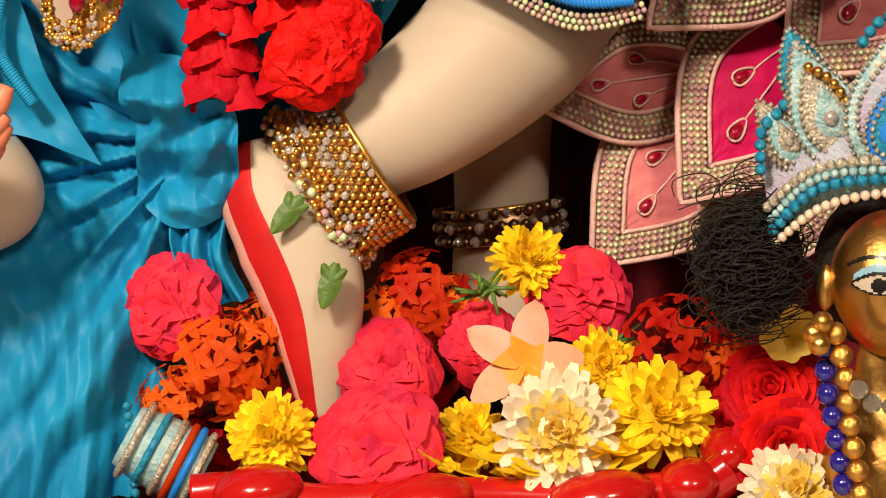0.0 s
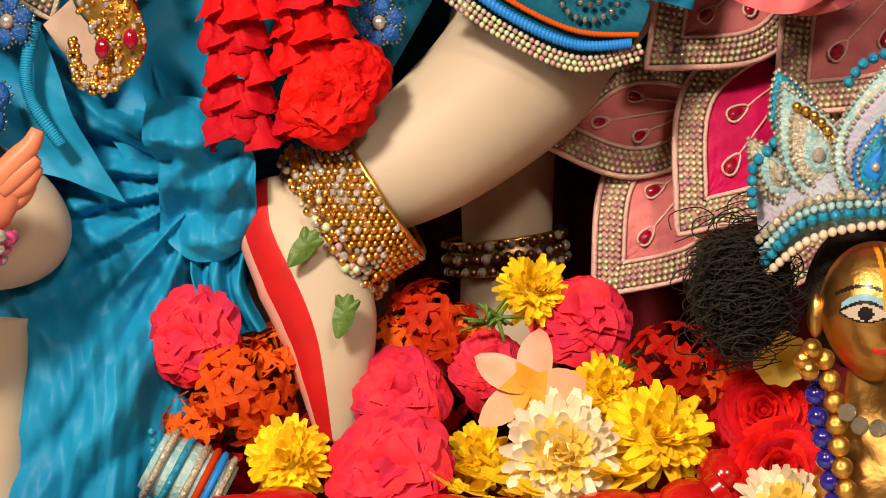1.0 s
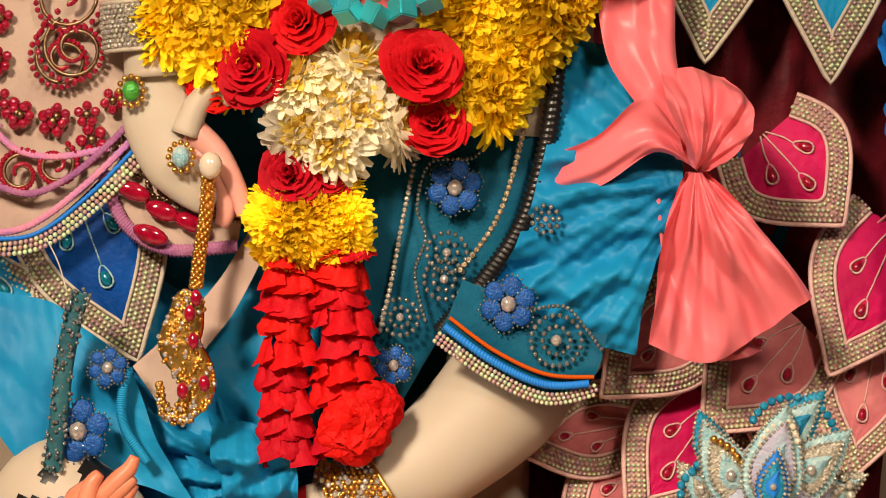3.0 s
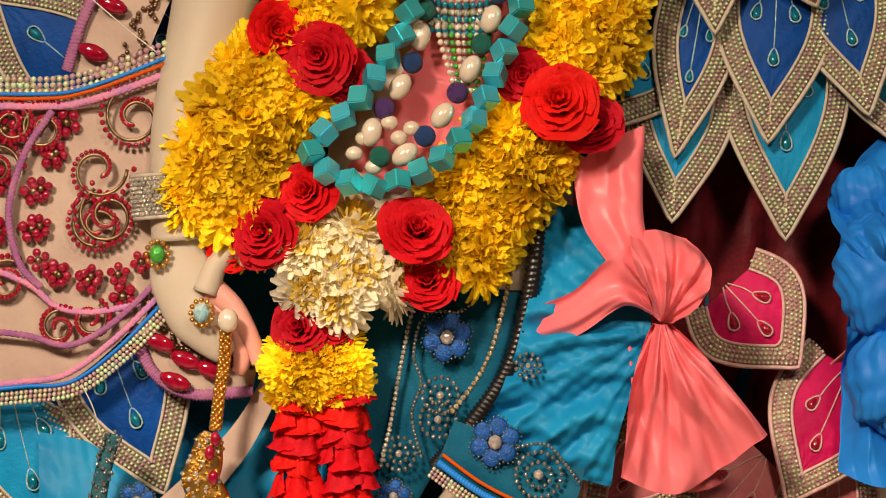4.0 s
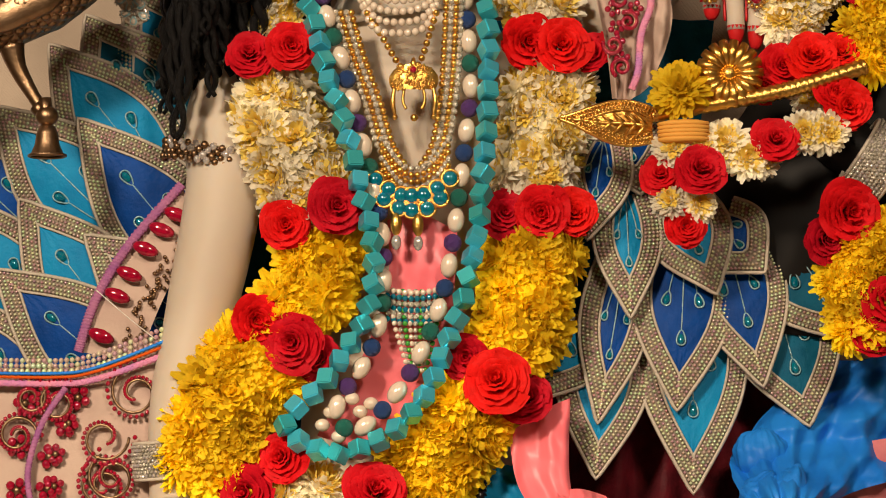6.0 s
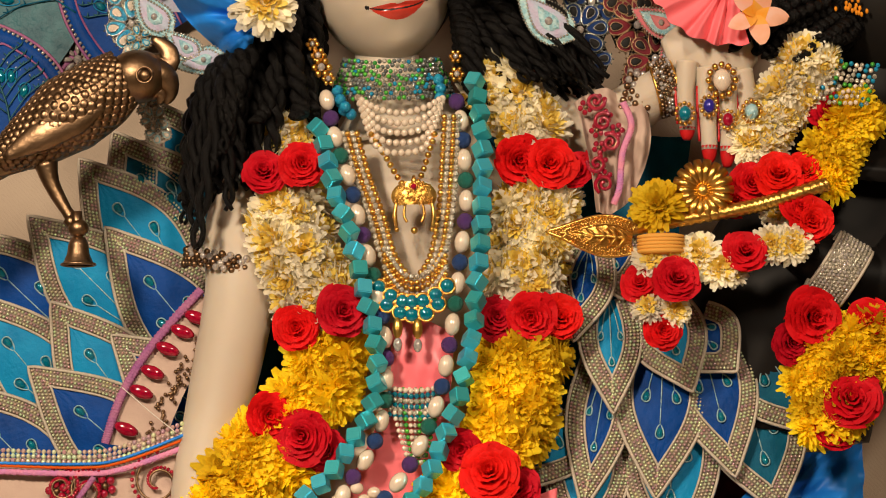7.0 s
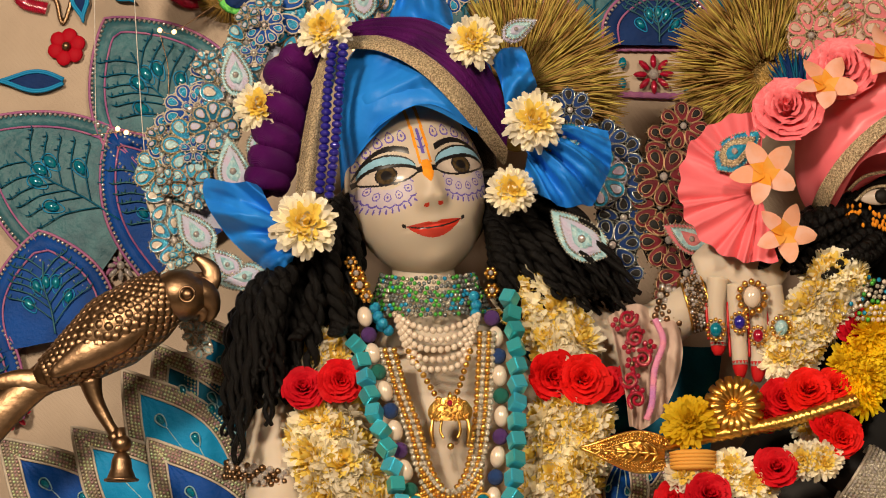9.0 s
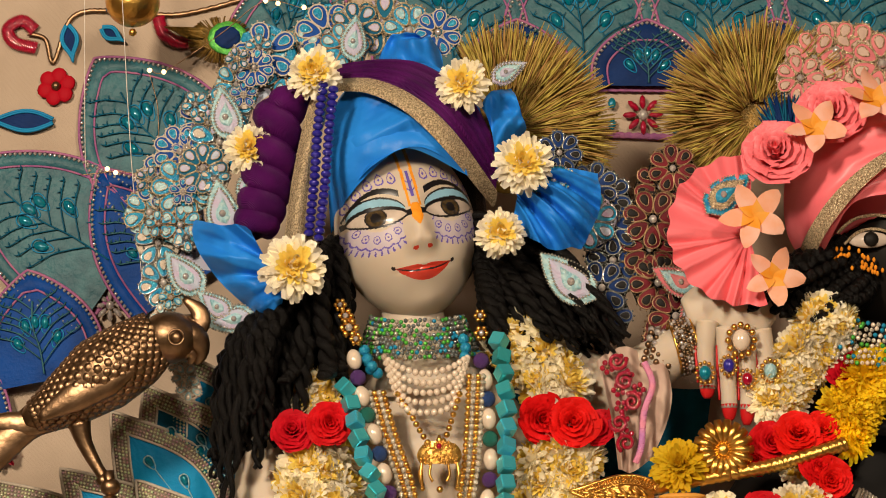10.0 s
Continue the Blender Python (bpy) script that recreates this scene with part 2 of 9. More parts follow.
class Geo:
    """Gathers one mesh: places, faces and the material of each face."""

    def __init__(self):
        self.v, self.f, self.m = [], [], []

    def add(self, verts, faces, mi=0):
        k = len(self.v)
        self.v.extend(tuple(p) for p in verts)
        self.f.extend(tuple(i + k for i in q) for q in faces)
        self.m.extend([mi] * len(faces) if isinstance(mi, int) else mi)

    def grid(self, rows, mi=0, closed=False):
        w = len(rows[0])
        faces = []
        for i in range(len(rows) - 1):
            for j in range(w if closed else w - 1):
                k = (j + 1) % w
                faces.append((i * w + j, i * w + k, (i + 1) * w + k, (i + 1) * w + j))
        self.add([p for r in rows for p in r], faces, mi)

    def tube(self, path, radius, seg=8, mi=0, flat=1.0, cap=True, twist=None):
        """A tube along places; radius: number or list; flat: depth against width."""
        n = len(path)
        R = [radius] * n if isinstance(radius, (int, float)) else lerp_list(radius, n)
        rows = []
        for i, p in enumerate(path):
            d = (path[min(i + 1, n - 1)] - path[max(i - 1, 0)])
            d = d.normalized() if d.length > 1e-9 else Vector((0, 0, 1))
            s = d.cross(Vector((0, -1, 0)))
            s = s.normalized() if s.length > 1e-3 else Vector((1, 0, 0))
            b = s.cross(d)
            ring = []
            for j in range(seg):
                a = 2 * math.pi * j / seg
                r = R[i] * (twist(i, a) if twist else 1.0)
                ring.append(p + s * (math.cos(a) * r) + b * (math.sin(a) * r * flat))
            rows.append(ring)
        k = len(self.v)
        self.grid(rows, mi, True)
        if cap:
            self.f.append(tuple(k + j for j in range(seg))[::-1])
            self.f.append(tuple(k + (n - 1) * seg + j for j in range(seg)))
            self.m.extend([mi, mi])

    def ball(self, c, r, seg=12, rings=8, mi=0, rot=None):
        r = (r, r, r) if isinstance(r, (int, float)) else r
        c = Vector(c)
        rows = []
        for i in range(rings + 1):
            a = math.pi * (0.02 + 0.96 * i / rings)
            row = []
            for j in range(seg):
                q = 2 * math.pi * j / seg
                p = Vector((r[0] * math.sin(a) * math.cos(q), r[1] * math.sin(a) * math.sin(q), r[2] * math.cos(a)))
                row.append(c + (rot @ p if rot else p))
            rows.append(row)
        self.grid(rows, mi, True)

    def octa(self, c, r, mi=0):
        x, y, z = c
        self.add([(x + r, y, z), (x - r, y, z), (x, y + r, z), (x, y - r, z), (x, y, z + r), (x, y, z - r)],
                 [(0, 2, 4), (2, 1, 4), (1, 3, 4), (3, 0, 4), (2, 0, 5), (1, 2, 5), (3, 1, 5), (0, 3, 5)], mi)

    def out(self, name, mats, parent=None, label="", smooth=True):
        me = bpy.data.meshes.new(name)
        me.from_pydata(self.v, [], self.f)
        for x in (mats if isinstance(mats, (list, tuple)) else [mats]):
            me.materials.append(M[x])
        if isinstance(mats, (list, tuple)) and len(mats) > 1:
            me.polygons.foreach_set("material_index", self.m)
        if smooth:
            me.polygons.foreach_set("use_smooth", [True] * len(me.polygons))
        ob = new(name, me)
        if parent:
            ob.parent = parent
        if label:
            ob["label"] = label
        return ob


def thing(name, label, category, group="", at=(0, 0, 0), kind=""):
    ob = new(name)
    ob.empty_display_size = 0.02
    return tagged(ob, label, category, group, kind)


def put(name, mesh, m, parent=None, label=""):
    ob = new(name, mesh)
    ob.matrix_world = m
    if parent:
        ob.parent = parent
    if label:
        ob["label"] = label
    return ob


def facing(p, normal, size, spin=0.0):
    """Pose with local z along normal."""
    q = Vector(normal).to_track_quat("Z", "Y").to_matrix().to_4x4()
    return Matrix.Translation(p) @ q @ Matrix.Rotation(spin, 4, "Z") @ Matrix.Diagonal((size, size, size, 1))


rng = random.Random(7)


def petal_strip(g, base, out, up, length, width, curl, lift, mi=0, seg=4, cup=0.25, tip=0.35):
    """One petal from base along out, bending by curl, cupped across."""
    side = out.cross(up).normalized()
    rows = []
    for i in range(seg + 1):
        s = i / seg
        a = lift + curl * s
        p = base + out * (length * s * math.cos(a)) + up * (length * s * math.sin(a))
        w = width * (0.35 + 0.65 * math.sin(math.pi * (0.18 + 0.66 * s))) * (tip if i == seg else 1.0)
        h = up * math.cos(a) - out * math.sin(a)
        rows.append([p - side * w + h * (cup * w), p, p + side * w + h * (cup * w)])
    g.grid(rows, mi)


def mum_mesh(name, mats, seed):
    """Chrysanthemum of radius 1 that opens along z: many narrow spoon-shaped petals."""
    r = random.Random(seed)
    g = Geo()
    total = 155
    for k in range(total):
        f = (k + 0.5) / total
        e = math.asin(min(f * 1.02, 1.0)) - 0.10
        a = k * 2.39996 + r.uniform(-0.15, 0.15)
        o = Vector((math.cos(a), math.sin(a), 0))
        ln = (1.0 - 0.34 * f) * r.uniform(0.90, 1.06)
        lift = min(e + 0.30, 1.5) + r.uniform(-0.14, 0.14)
        petal_strip(g, o * 0.05, o, Vector((0, 0, 1)), ln, (0.138 - 0.035 * f) * r.uniform(0.85, 1.12), -r.uniform(0.15, 0.65) * (1 - 0.3 * f) if r.random() < 0.8 else r.uniform(0.1, 0.4), lift,
                    1 if (f > 0.66 and len(mats) > 1) else 0, 5, 0.42, 0.6)
    # added core in petal colour, no real petal: closes dark gaps between petals
    g.ball((0, 0, 0.05), (0.64, 0.64, 0.36), 12, 8, 0)
    ob = g.out(name, mats)
    me = ob.data
    bpy.data.objects.remove(ob)
    return me


def ruff_mesh(name, mat, seed):
    """One layer of folded rose petals round a string, open to the front, of radius 1."""
    r = random.Random(seed)
    g = Geo()
    for j in (-1.2, 1.2, -0.65, 0.7, 0.0):
        a0, half = j + r.uniform(-0.25, 0.25), r.uniform(0.5, 0.75)
        out, tilt, sag = r.uniform(0.85, 1.12), r.uniform(-0.5, 0.5), r.uniform(-0.2, 0.2)
        fold, bend = r.uniform(-0.5, 0.5), r.uniform(0.1, 0.3)
        rows = []
        for i in range(9):
            q = i / 8
            row = []
            for k in range(11):
                c = k / 5 - 1
                a = a0 + half * c * (0.65 + 0.35 * q)
                rad = out * (0.60 + 0.42 * q ** 0.6) - 0.16 * c * c * q - bend * abs(c - fold) * (1 - q) + 0.3 * max(q - 0.75, 0) * (1 if tilt > 0 else -1.2)
                rad += 0.16 * noise.noise(Vector((a * 2.6, q * 1.5, seed * 3.7 + j))) + 0.09 * (0.4 - abs(noise.noise(Vector((a * 5, q * 3.5, seed + j)))) * 2)
                z = 0.62 - 1.15 * q + sag + tilt * c * 0.22 + 0.10 * c * c * q + 0.16 * noise.noise(Vector((a * 4, q, seed + 5.0 + j))) * q
                row.append(Vector((rad * math.sin(a), -rad * math.cos(a), z)))
            rows.append(row)
        g.grid(rows)
    ob = g.out(name, mat)
    me = ob.data
    bpy.data.objects.remove(ob)
    return me


def rose_mesh(name, mats, seed, open_=1.0, rings=7):
    """Rose of radius 1 that opens along z."""
    r = random.Random(seed)
    g = Geo()
    for k in range(rings):
        f = k / (rings - 1)
        rad = 0.12 + 0.62 * f
        n = 3 + (k + 1) // 2
        off = r.random() * 6
        for j in range(n):
            a0 = off + 2 * math.pi * j / n
            span = 2 * math.pi / n * (1.12 if k else 1.3)
            rows = []
            top = 0.62 - 0.42 * f + r.uniform(-0.10, 0.10)
            rad = (0.10 + 0.64 * f) * r.uniform(0.94, 1.08)
            wav, flop = r.uniform(2.2, 4.0), r.uniform(0.6, 1.1)
            for i in range(6):
                s = i / 5
                row = []
                for q in range(9):
                    c = q / 8 * 2 - 1
                    a = a0 + span * c * 0.75 * (0.55 + 0.45 * math.sin(math.pi * min(s + 0.2, 1) * 0.8))
                    edge = 1 - 0.16 * c ** 4 * s
                    rr = rad * (0.35 + 0.65 * math.sin(s * 1.5)) + (0.20 * open_ * f * flop + 0.05) * max(0, s - 0.45) ** 1.5 * 2.4
                    z = -0.25 + (top + 0.25) * math.sin(min(s * edge, 1) * 1.65) + 0.03 * math.sin(a * 9 + k * 2) * s
                    rr += (0.025 + 0.02 * f) * math.sin(a * wav + k * 2) * s * s + 0.05 * noise.noise(Vector((a * 3, s * 3, seed + k)))
                    z += (0.03 + 0.03 * f) * math.sin(a * (wav + 1.3) + j) * s * s
                    row.append(Vector((rr * math.cos(a), rr * math.sin(a), z)))
                rows.append(row)
            g.grid(rows, 0)
    g.ball((0, 0, 0.22), (0.11, 0.11, 0.28), 8, 5, 0)
    ob = g.out(name, mats)
    me = ob.data
    bpy.data.objects.remove(ob)
    return me


def ruffle_mesh(name, mats, seed):
    """Full-blown rose of radius 1: many broad wavy petals."""
    r = random.Random(seed)
    g = Geo()
    for k in range(38):
        f = (k + 0.5) / 38
        e = math.asin(f) + 0.15
        a = k * 2.39996 + r.uniform(-0.25, 0.25)
        o = Vector((math.cos(a), math.sin(a), 0))
        sd = Vector((-math.sin(a), math.cos(a), 0))
        ln, wd = (1.0 - 0.30 * f) * r.uniform(0.88, 1.06), (0.46 - 0.16 * f) * r.uniform(0.85, 1.15)
        wv, p0 = r.uniform(3, 6), r.uniform(0, 6)
        rows = []
        for i in range(7):
            s = i / 6
            el = e + 0.35 - 0.75 * s * s
            pt = (o * math.cos(el) + Vector((0, 0, math.sin(el)))) * (ln * (0.12 + 0.88 * s))
            up = Vector((0, 0, math.cos(el))) - o * math.sin(el)
            w = wd * math.sin(math.pi * (0.12 + 0.62 * s)) ** 0.8
            rows.append([pt * (1 - 0.16 * abs(x) ** 3 * s) + sd * (w * x) + up * (0.14 * x * x + 0.10 * s * s * math.sin(wv * x + p0)) for x in (-1, -0.66, -0.33, 0, 0.33, 0.66, 1)])
        g.grid(rows)
    ob = g.out(name, mats)
    me = ob.data
    bpy.data.objects.remove(ob)
    return me


def ixora_mesh(name, seed):
    r = random.Random(seed)
    g = Geo()
    for k in range(34):
        th, ph = math.acos(1 - r.random() * 1.1), r.random() * 6.28
        n = Vector((math.sin(th) * math.cos(ph), math.sin(th) * math.sin(ph), math.cos(th)))
        c = n * r.uniform(0.72, 1.0)
        m = facing((0, 0, 0), n, 1, r.random() * 6).to_3x3()
        for j in range(4):
            a = math.pi / 2 * j
            o = m @ Vector((math.cos(a), math.sin(a), 0))
            petal_strip(g, c, o, n, 0.30, 0.085, -0.3, 0.25, 0, 3, 0.3, 0.3)
        g.tube([c * 0.2, c], 0.02, 4)
    ob = g.out(name, "orange")
    me = ob.data
    bpy.data.objects.remove(ob)
    return me


MUM_Y = [mum_mesh("yellow_chrysanthemum", ["yellow"], s) for s in (1, 2, 3)]
MUM_W = [mum_mesh("white_chrysanthemum", ["white", "white_heart"], s) for s in (4, 5, 6)]
ROSE_R = [rose_mesh("red_rose", ["red"], s) for s in (1, 2, 3)]
ROSE_P = [ruffle_mesh("pink_rose", ["hot_pink"], s) for s in (4, 5)]
ROSE_F = [ruffle_mesh("red_full_rose", ["red"], s) for s in (7, 8)]
RUFF = [ruff_mesh("petal_ruff", "red", s) for s in range(6)]
IXORA = [ixora_mesh("ixora", s) for s in (1, 2)]
FRONT = Vector((0, -1, 0.1))


def strand(parent, name, meshes, centre, radius, size, per, step=0.62, spread=1.15):
    """Flowers packed round a strand; they look out of its front half."""
    total = sum((centre[i + 1] - centre[i]).length for i in range(len(centre) - 1))
    n = max(1, round(total / (size * step * 0.88)))
    for i in range(n + 1):
        u = i / max(n, 1) * (len(centre) - 1)
        j = min(int(u), len(centre) - 2)
        p = centre[j].lerp(centre[j + 1], u - j)
        d = (centre[j + 1] - centre[j]).normalized()
        side = d.cross(Vector((0, -1, 0))).normalized()
        for k in range(per):
            a = spread * (2 * (k + 0.5 * (i % 2) + rng.uniform(-0.2, 0.2)) / max(per - 0.5, 1) - 1) if per > 1 else 0
            nrm = (Vector((0, -1, 0)) * math.cos(a) + side * math.sin(a) + d * rng.uniform(-0.25, 0.25)).normalized()
            c = p + side * (math.sin(a) * radius) + Vector((0, -1, 0)) * (math.cos(a) * radius * 0.55)
            put(name, rng.choice(meshes), facing(c, nrm + Vector((0, 0, 0.12)), size * rng.uniform(0.88, 1.1), rng.random() * 6), parent)


def single(parent, name, meshes, p, size, normal=None):
    nrm = Vector(normal) if normal else FRONT + Vector((rng.uniform(-0.3, 0.3), 0, rng.uniform(-0.2, 0.3)))
    return put(name, rng.choice(meshes), facing(p, nrm, size, rng.random() * 6), parent)


PETALS = {}


def petals_of(me):
    """The petals of a flower mesh as meshes of their own, shared by its copies."""
    if me.name not in PETALS:
        groups, top = [], -1
        for p in me.polygons:
            vs = list(p.vertices)
            if min(vs) > top:
                groups.append([])
            groups[-1].append((vs, p.material_index))
            top = max(top, max(vs))
        out = []
        for gr in groups:
            lo = min(min(vs) for vs, _ in gr)
            hi = max(max(vs) for vs, _ in gr)
            nm = bpy.data.meshes.new("petal")
            nm.from_pydata([tuple(me.vertices[i].co) for i in range(lo, hi + 1)], [], [[i - lo for i in vs] for vs, _ in gr])
            for m in me.materials:
                nm.materials.append(m)
            nm.polygons.foreach_set("material_index", [m for _, m in gr])
            nm.polygons.foreach_set("use_smooth", [True] * len(nm.polygons))
            out.append(nm)
        PETALS[me.name] = out
    return PETALS[me.name]


def loose_flower(name, meshes, p, size, normal, label, category, group):
    """A flower that lies by itself, with each petal a part."""
    ob = thing(name, label, category, group)
    m = facing(p, Vector(normal), size, rng.random() * 6)
    for me in petals_of(rng.choice(meshes)):
        put("petal", me, m, ob)
    return ob


def leaf_profile(s, lo=0.72, power=2.2):
    return max(1 - s ** power, 0) ** 0.9 * (lo + (1 - lo) * math.sin(math.pi * min(s * 1.1, 1)))


def panel(parent, name, base, tip, width, cloth, rows=4, band=0.015, base_mat="border_base", pipe="silver_pipe", gem="teal_gem", gems=3, bulge=0.012, lo=0.72, power=2.2,
          stitch="ice", normal=(0, -1, 0), bead_r=0.0016, bead="bead", lines=True):
    """A pointed cloth petal with a beaded border, stitched stems and drop-shaped stones."""
    base, tip = Vector(base), Vector(tip)
    ax = tip - base
    Ln = ax.length
    ax.normalize()
    nrm = Vector(normal)
    nrm = (nrm - ax * nrm.dot(ax)).normalized()
    sd = ax.cross(nrm)

    def at(x, y, h=0.0):
        s = y / Ln
        return base + ax * y + sd * x + nrm * (bulge * (1 - (x / (width * 0.55)) ** 2) * math.sin(math.pi * min(max(s, 0), 1) * 0.8 + 0.3) + h)

    n = 36
    edge = [(width / 2 * leaf_profile(i / n, lo, power), Ln * i / n) for i in range(n)] + [(0.0, Ln)]
    edge = edge + [(-x, y) for x, y in edge[-2::-1]]

    def inset(o):
        res = []
        for i, (x, y) in enumerate(edge):
            x0, y0 = edge[max(i - 1, 0)]
            x1, y1 = edge[min(i + 1, len(edge) - 1)]
            dx, dy = x1 - x0, y1 - y0
            q = math.hypot(dx, dy) or 1
            if i == n:
                res.append((0.0, y - o * 1.45))
            else:
                nx = x - dy / q * o
                res.append(((max(nx, 0.0) if x > 0 else min(nx, 0.0)), min(y + dx / q * o, Ln - o * 1.45)))
        return res

    inner = inset(band)
    g = Geo()
    rr = [[at(inner[i][0] * (1 - 2 * k / 10), inner[i][1], 0.0007 * math.sin(k * 2.1 + i)) for k in range(11)] for i in range(n + 1)]
    g.grid(rr)
    ob = g.out(name, cloth, parent)
    g = Geo()
    g.grid([[at(*p, h) for p, h in zip(q, [hh] * len(q))] for q, hh in ((edge, -0.002), (inset(band * 0.2), 0.0015), (inset(band * 0.8), 0.0015), (inner, -0.001))], 0)
    pth = [at(*p, 0.001) for p in edge]
    g.tube(pth, 0.0016, 5, 1)
    g.tube([at(*p, 0.001) for p in inner], 0.0012, 5, 1)
    for k in range(rows):
        q = [at(*p, 0.0022) for p in inset(band * (0.18 + 0.64 * k / max(rows - 1, 1)))]
        need = 0.0
        for i in range(len(q) - 1):
            sl = (q[i + 1] - q[i]).length
            while need < sl:
                g.octa(q[i].lerp(q[i + 1], need / sl), bead_r, 2)
                need += bead_r * 2.0
            need -= sl
    g.out("beaded_border", [base_mat, pipe, bead], ob)
    if gems:
        for k in range(gems):
            g = Geo()
            a = (k - (gems - 1) / 2) / max(gems - 1, 1)
            y = Ln * (0.60 - 0.16 * abs(a) * 2 + 0.06 * (k % 2)) - band * 0.5
            x = a * width * 0.30
            c = at(x, y, 0.001)
            dirn = (c - at(0, Ln * 0.05)).normalized()
            sz = width * 0.045
            ring = []
            for j in range(15):
                q = 2 * math.pi * j / 14
                ring.append(c + dirn * (math.cos(q) * sz * 1.5 * (1.25 if math.cos(q) < 0 else 0.9)) + dirn.cross(nrm) * (math.sin(q) * sz * (0.9 + 0.3 * math.cos(q))))
            g.tube(ring, 0.0007, 4, 0)
            if lines:
                g.tube(cr([at(x * 0.15, Ln * 0.06, 0.001), at(x * 0.55, y * 0.5, 0.001), c - dirn * sz * 1.8], 8), 0.0006, 4, 0)
            rot = Matrix((dirn.cross(nrm), nrm, dirn)).transposed()
            g.ball(c, (sz * 0.72, sz * 0.45, sz * 1.1), 8, 5, 1, rot)
            g.out("drop_stone", [stitch, gem], ob)
    return ob


FOLDS = ((0.0, 0.42, 0.9), (0.55, 0.62, 0.75), (-0.45, 0.9, 0.6), (0.95, 1.3, 0.42), (-0.9, 1.7, 0.34), (0.3, 2.6, 0.24), (-0.3, 3.7, 0.15))


def creases(p, seed, scale, lean):
    """Height of crisp creases between flat facets, as in taffeta."""
    x, z = p.x * scale, p.z * scale
    x, z = x + 0.7 * noise.noise(Vector((x * 0.3, seed, z * 0.3))), z + 0.7 * noise.noise(Vector((x * 0.3, seed + 7, z * 0.3)))
    h = 0.0
    for k, (a, f, w) in enumerate(FOLDS):
        q = (x * math.cos(a + lean) + z * math.sin(a + lean)) * f + k * 0.37 + seed
        tri = abs(q - math.floor(q) - 0.5) * 2
        mask = min(max(0.55 + 1.1 * noise.noise(Vector((x * 0.45 + k * 3.1, seed + k, z * 0.45 - k))), 0.0), 1.0)
        h += w * (tri - 0.5) * mask
    return h


def sheet(rails, nu, nv, amp=0.0, freq=6.0, crumple=0.0, cscale=18.0, along=False, seed=0.0, phase=0.0, lean=0.5, pinch=None):
    """Cloth through rails of places, with folds and creases towards the viewer; pinch: x, z, folds in the round and height of gathers that spread from a knot."""
    R = [cr(r, nu) for r in rails]
    cols = [cr([r[i] for r in R], nv) for i in range(nu)]
    rows = []
    for i in range(nu):
        row = []
        for j in range(nv):
            p = cols[i][j].copy()
            u, v = i / (nu - 1), j / (nv - 1)
            w = (u if along else v)
            o = (v if along else u)
            f = 0.0
            if amp:
                f += amp * (math.sin(2 * math.pi * freq * w + 1.8 * math.sin(o * 4 + seed) + 2.2 * noise.noise(Vector((p.x * 11, seed + 9, p.z * 11))) + phase) + 0.22 * math.sin(2 * math.pi * freq * 2.3 * w + 3 * o + seed))
            if crumple:
                f += crumple * 1.7 * creases(p, seed, cscale * 1.3, lean)
            if pinch:
                dx, dz = p.x - pinch[0], p.z - pinch[1]
                far = math.hypot(dx, dz)
                for m, k in ((1.0, 1.0), (2.37, 0.4)):
                    q = math.atan2(dx, -dz) / (2 * math.pi) * pinch[2] * m + 0.9 * noise.noise(Vector((p.x * 12, seed + m, p.z * 12))) + seed
                    f += pinch[3] * k * (abs(q - math.floor(q) - 0.5) * 2 - 0.5) * min(far / 0.03, 1.0) * (0.65 + 0.7 * noise.noise(Vector((p.x * 9, seed + 3, p.z * 9))))
            p.y -= f
            row.append(p)
        rows.append(row)
    return rows


def cloth(name, mat, rails, parent=None, label="", nu=60, nv=60, **kw):
    g = Geo()
    g.grid(sheet(rails, nu, nv, **kw))
    return g.out(name, mat, parent, label)


# ---- setting ----
def slab(name, lo, hi, mat, bevel=0.0):
    bm = bmesh.new()
    bmesh.ops.create_cube(bm, size=1)
    for v in bm.verts:
        v.co = Vector([(a + b) / 2 + c * (b - a) for a, b, c in zip(lo, hi, v.co)])
    if bevel:
        bmesh.ops.bevel(bm, geom=bm.edges[:], offset=bevel, segments=2, affect="EDGES")
    me = bpy.data.meshes.new(name)
    bm.to_mesh(me)
    bm.free()
    me.materials.append(M[mat])
    return new(name, me)


tagged(slab("floor", (-2.2, -3.6, -0.1), (2.2, 0.6, 0), "stone"), "pale polished marble temple floor", "floor", kind="structure")
tagged(slab("wall_north", (-2.2, 0.45, 0), (2.2, 0.6, 3.2), "plaster"), "plain plastered wall behind the hanging", "wall", kind="structure")
tagged(slab("wall_south", (-2.2, -3.75, 0), (2.2, -3.6, 3.2), "plaster"), "plain plastered hall wall", "wall", kind="structure")
tagged(slab("wall_west", (-2.35, -3.6, 0), (-2.2, 0.6, 3.2), "plaster"), "plain plastered side wall", "wall", kind="structure")
tagged(slab("wall_east", (2.2, -3.6, 0), (2.35, 0.6, 3.2), "plaster"), "plain plastered side wall", "wall", kind="structure")
tagged(slab("ceiling", (-2.2, -3.6, 3.2), (2.2, 0.6, 3.3), "plaster"), "plain plastered ceiling", "ceiling", kind="structure")
tagged(slab("altar_plinth", (-1.0, -0.42, 0), (1.2, 0.34, 0.80), "stone", 0.01), "pale marble altar block under the statues", "altar")

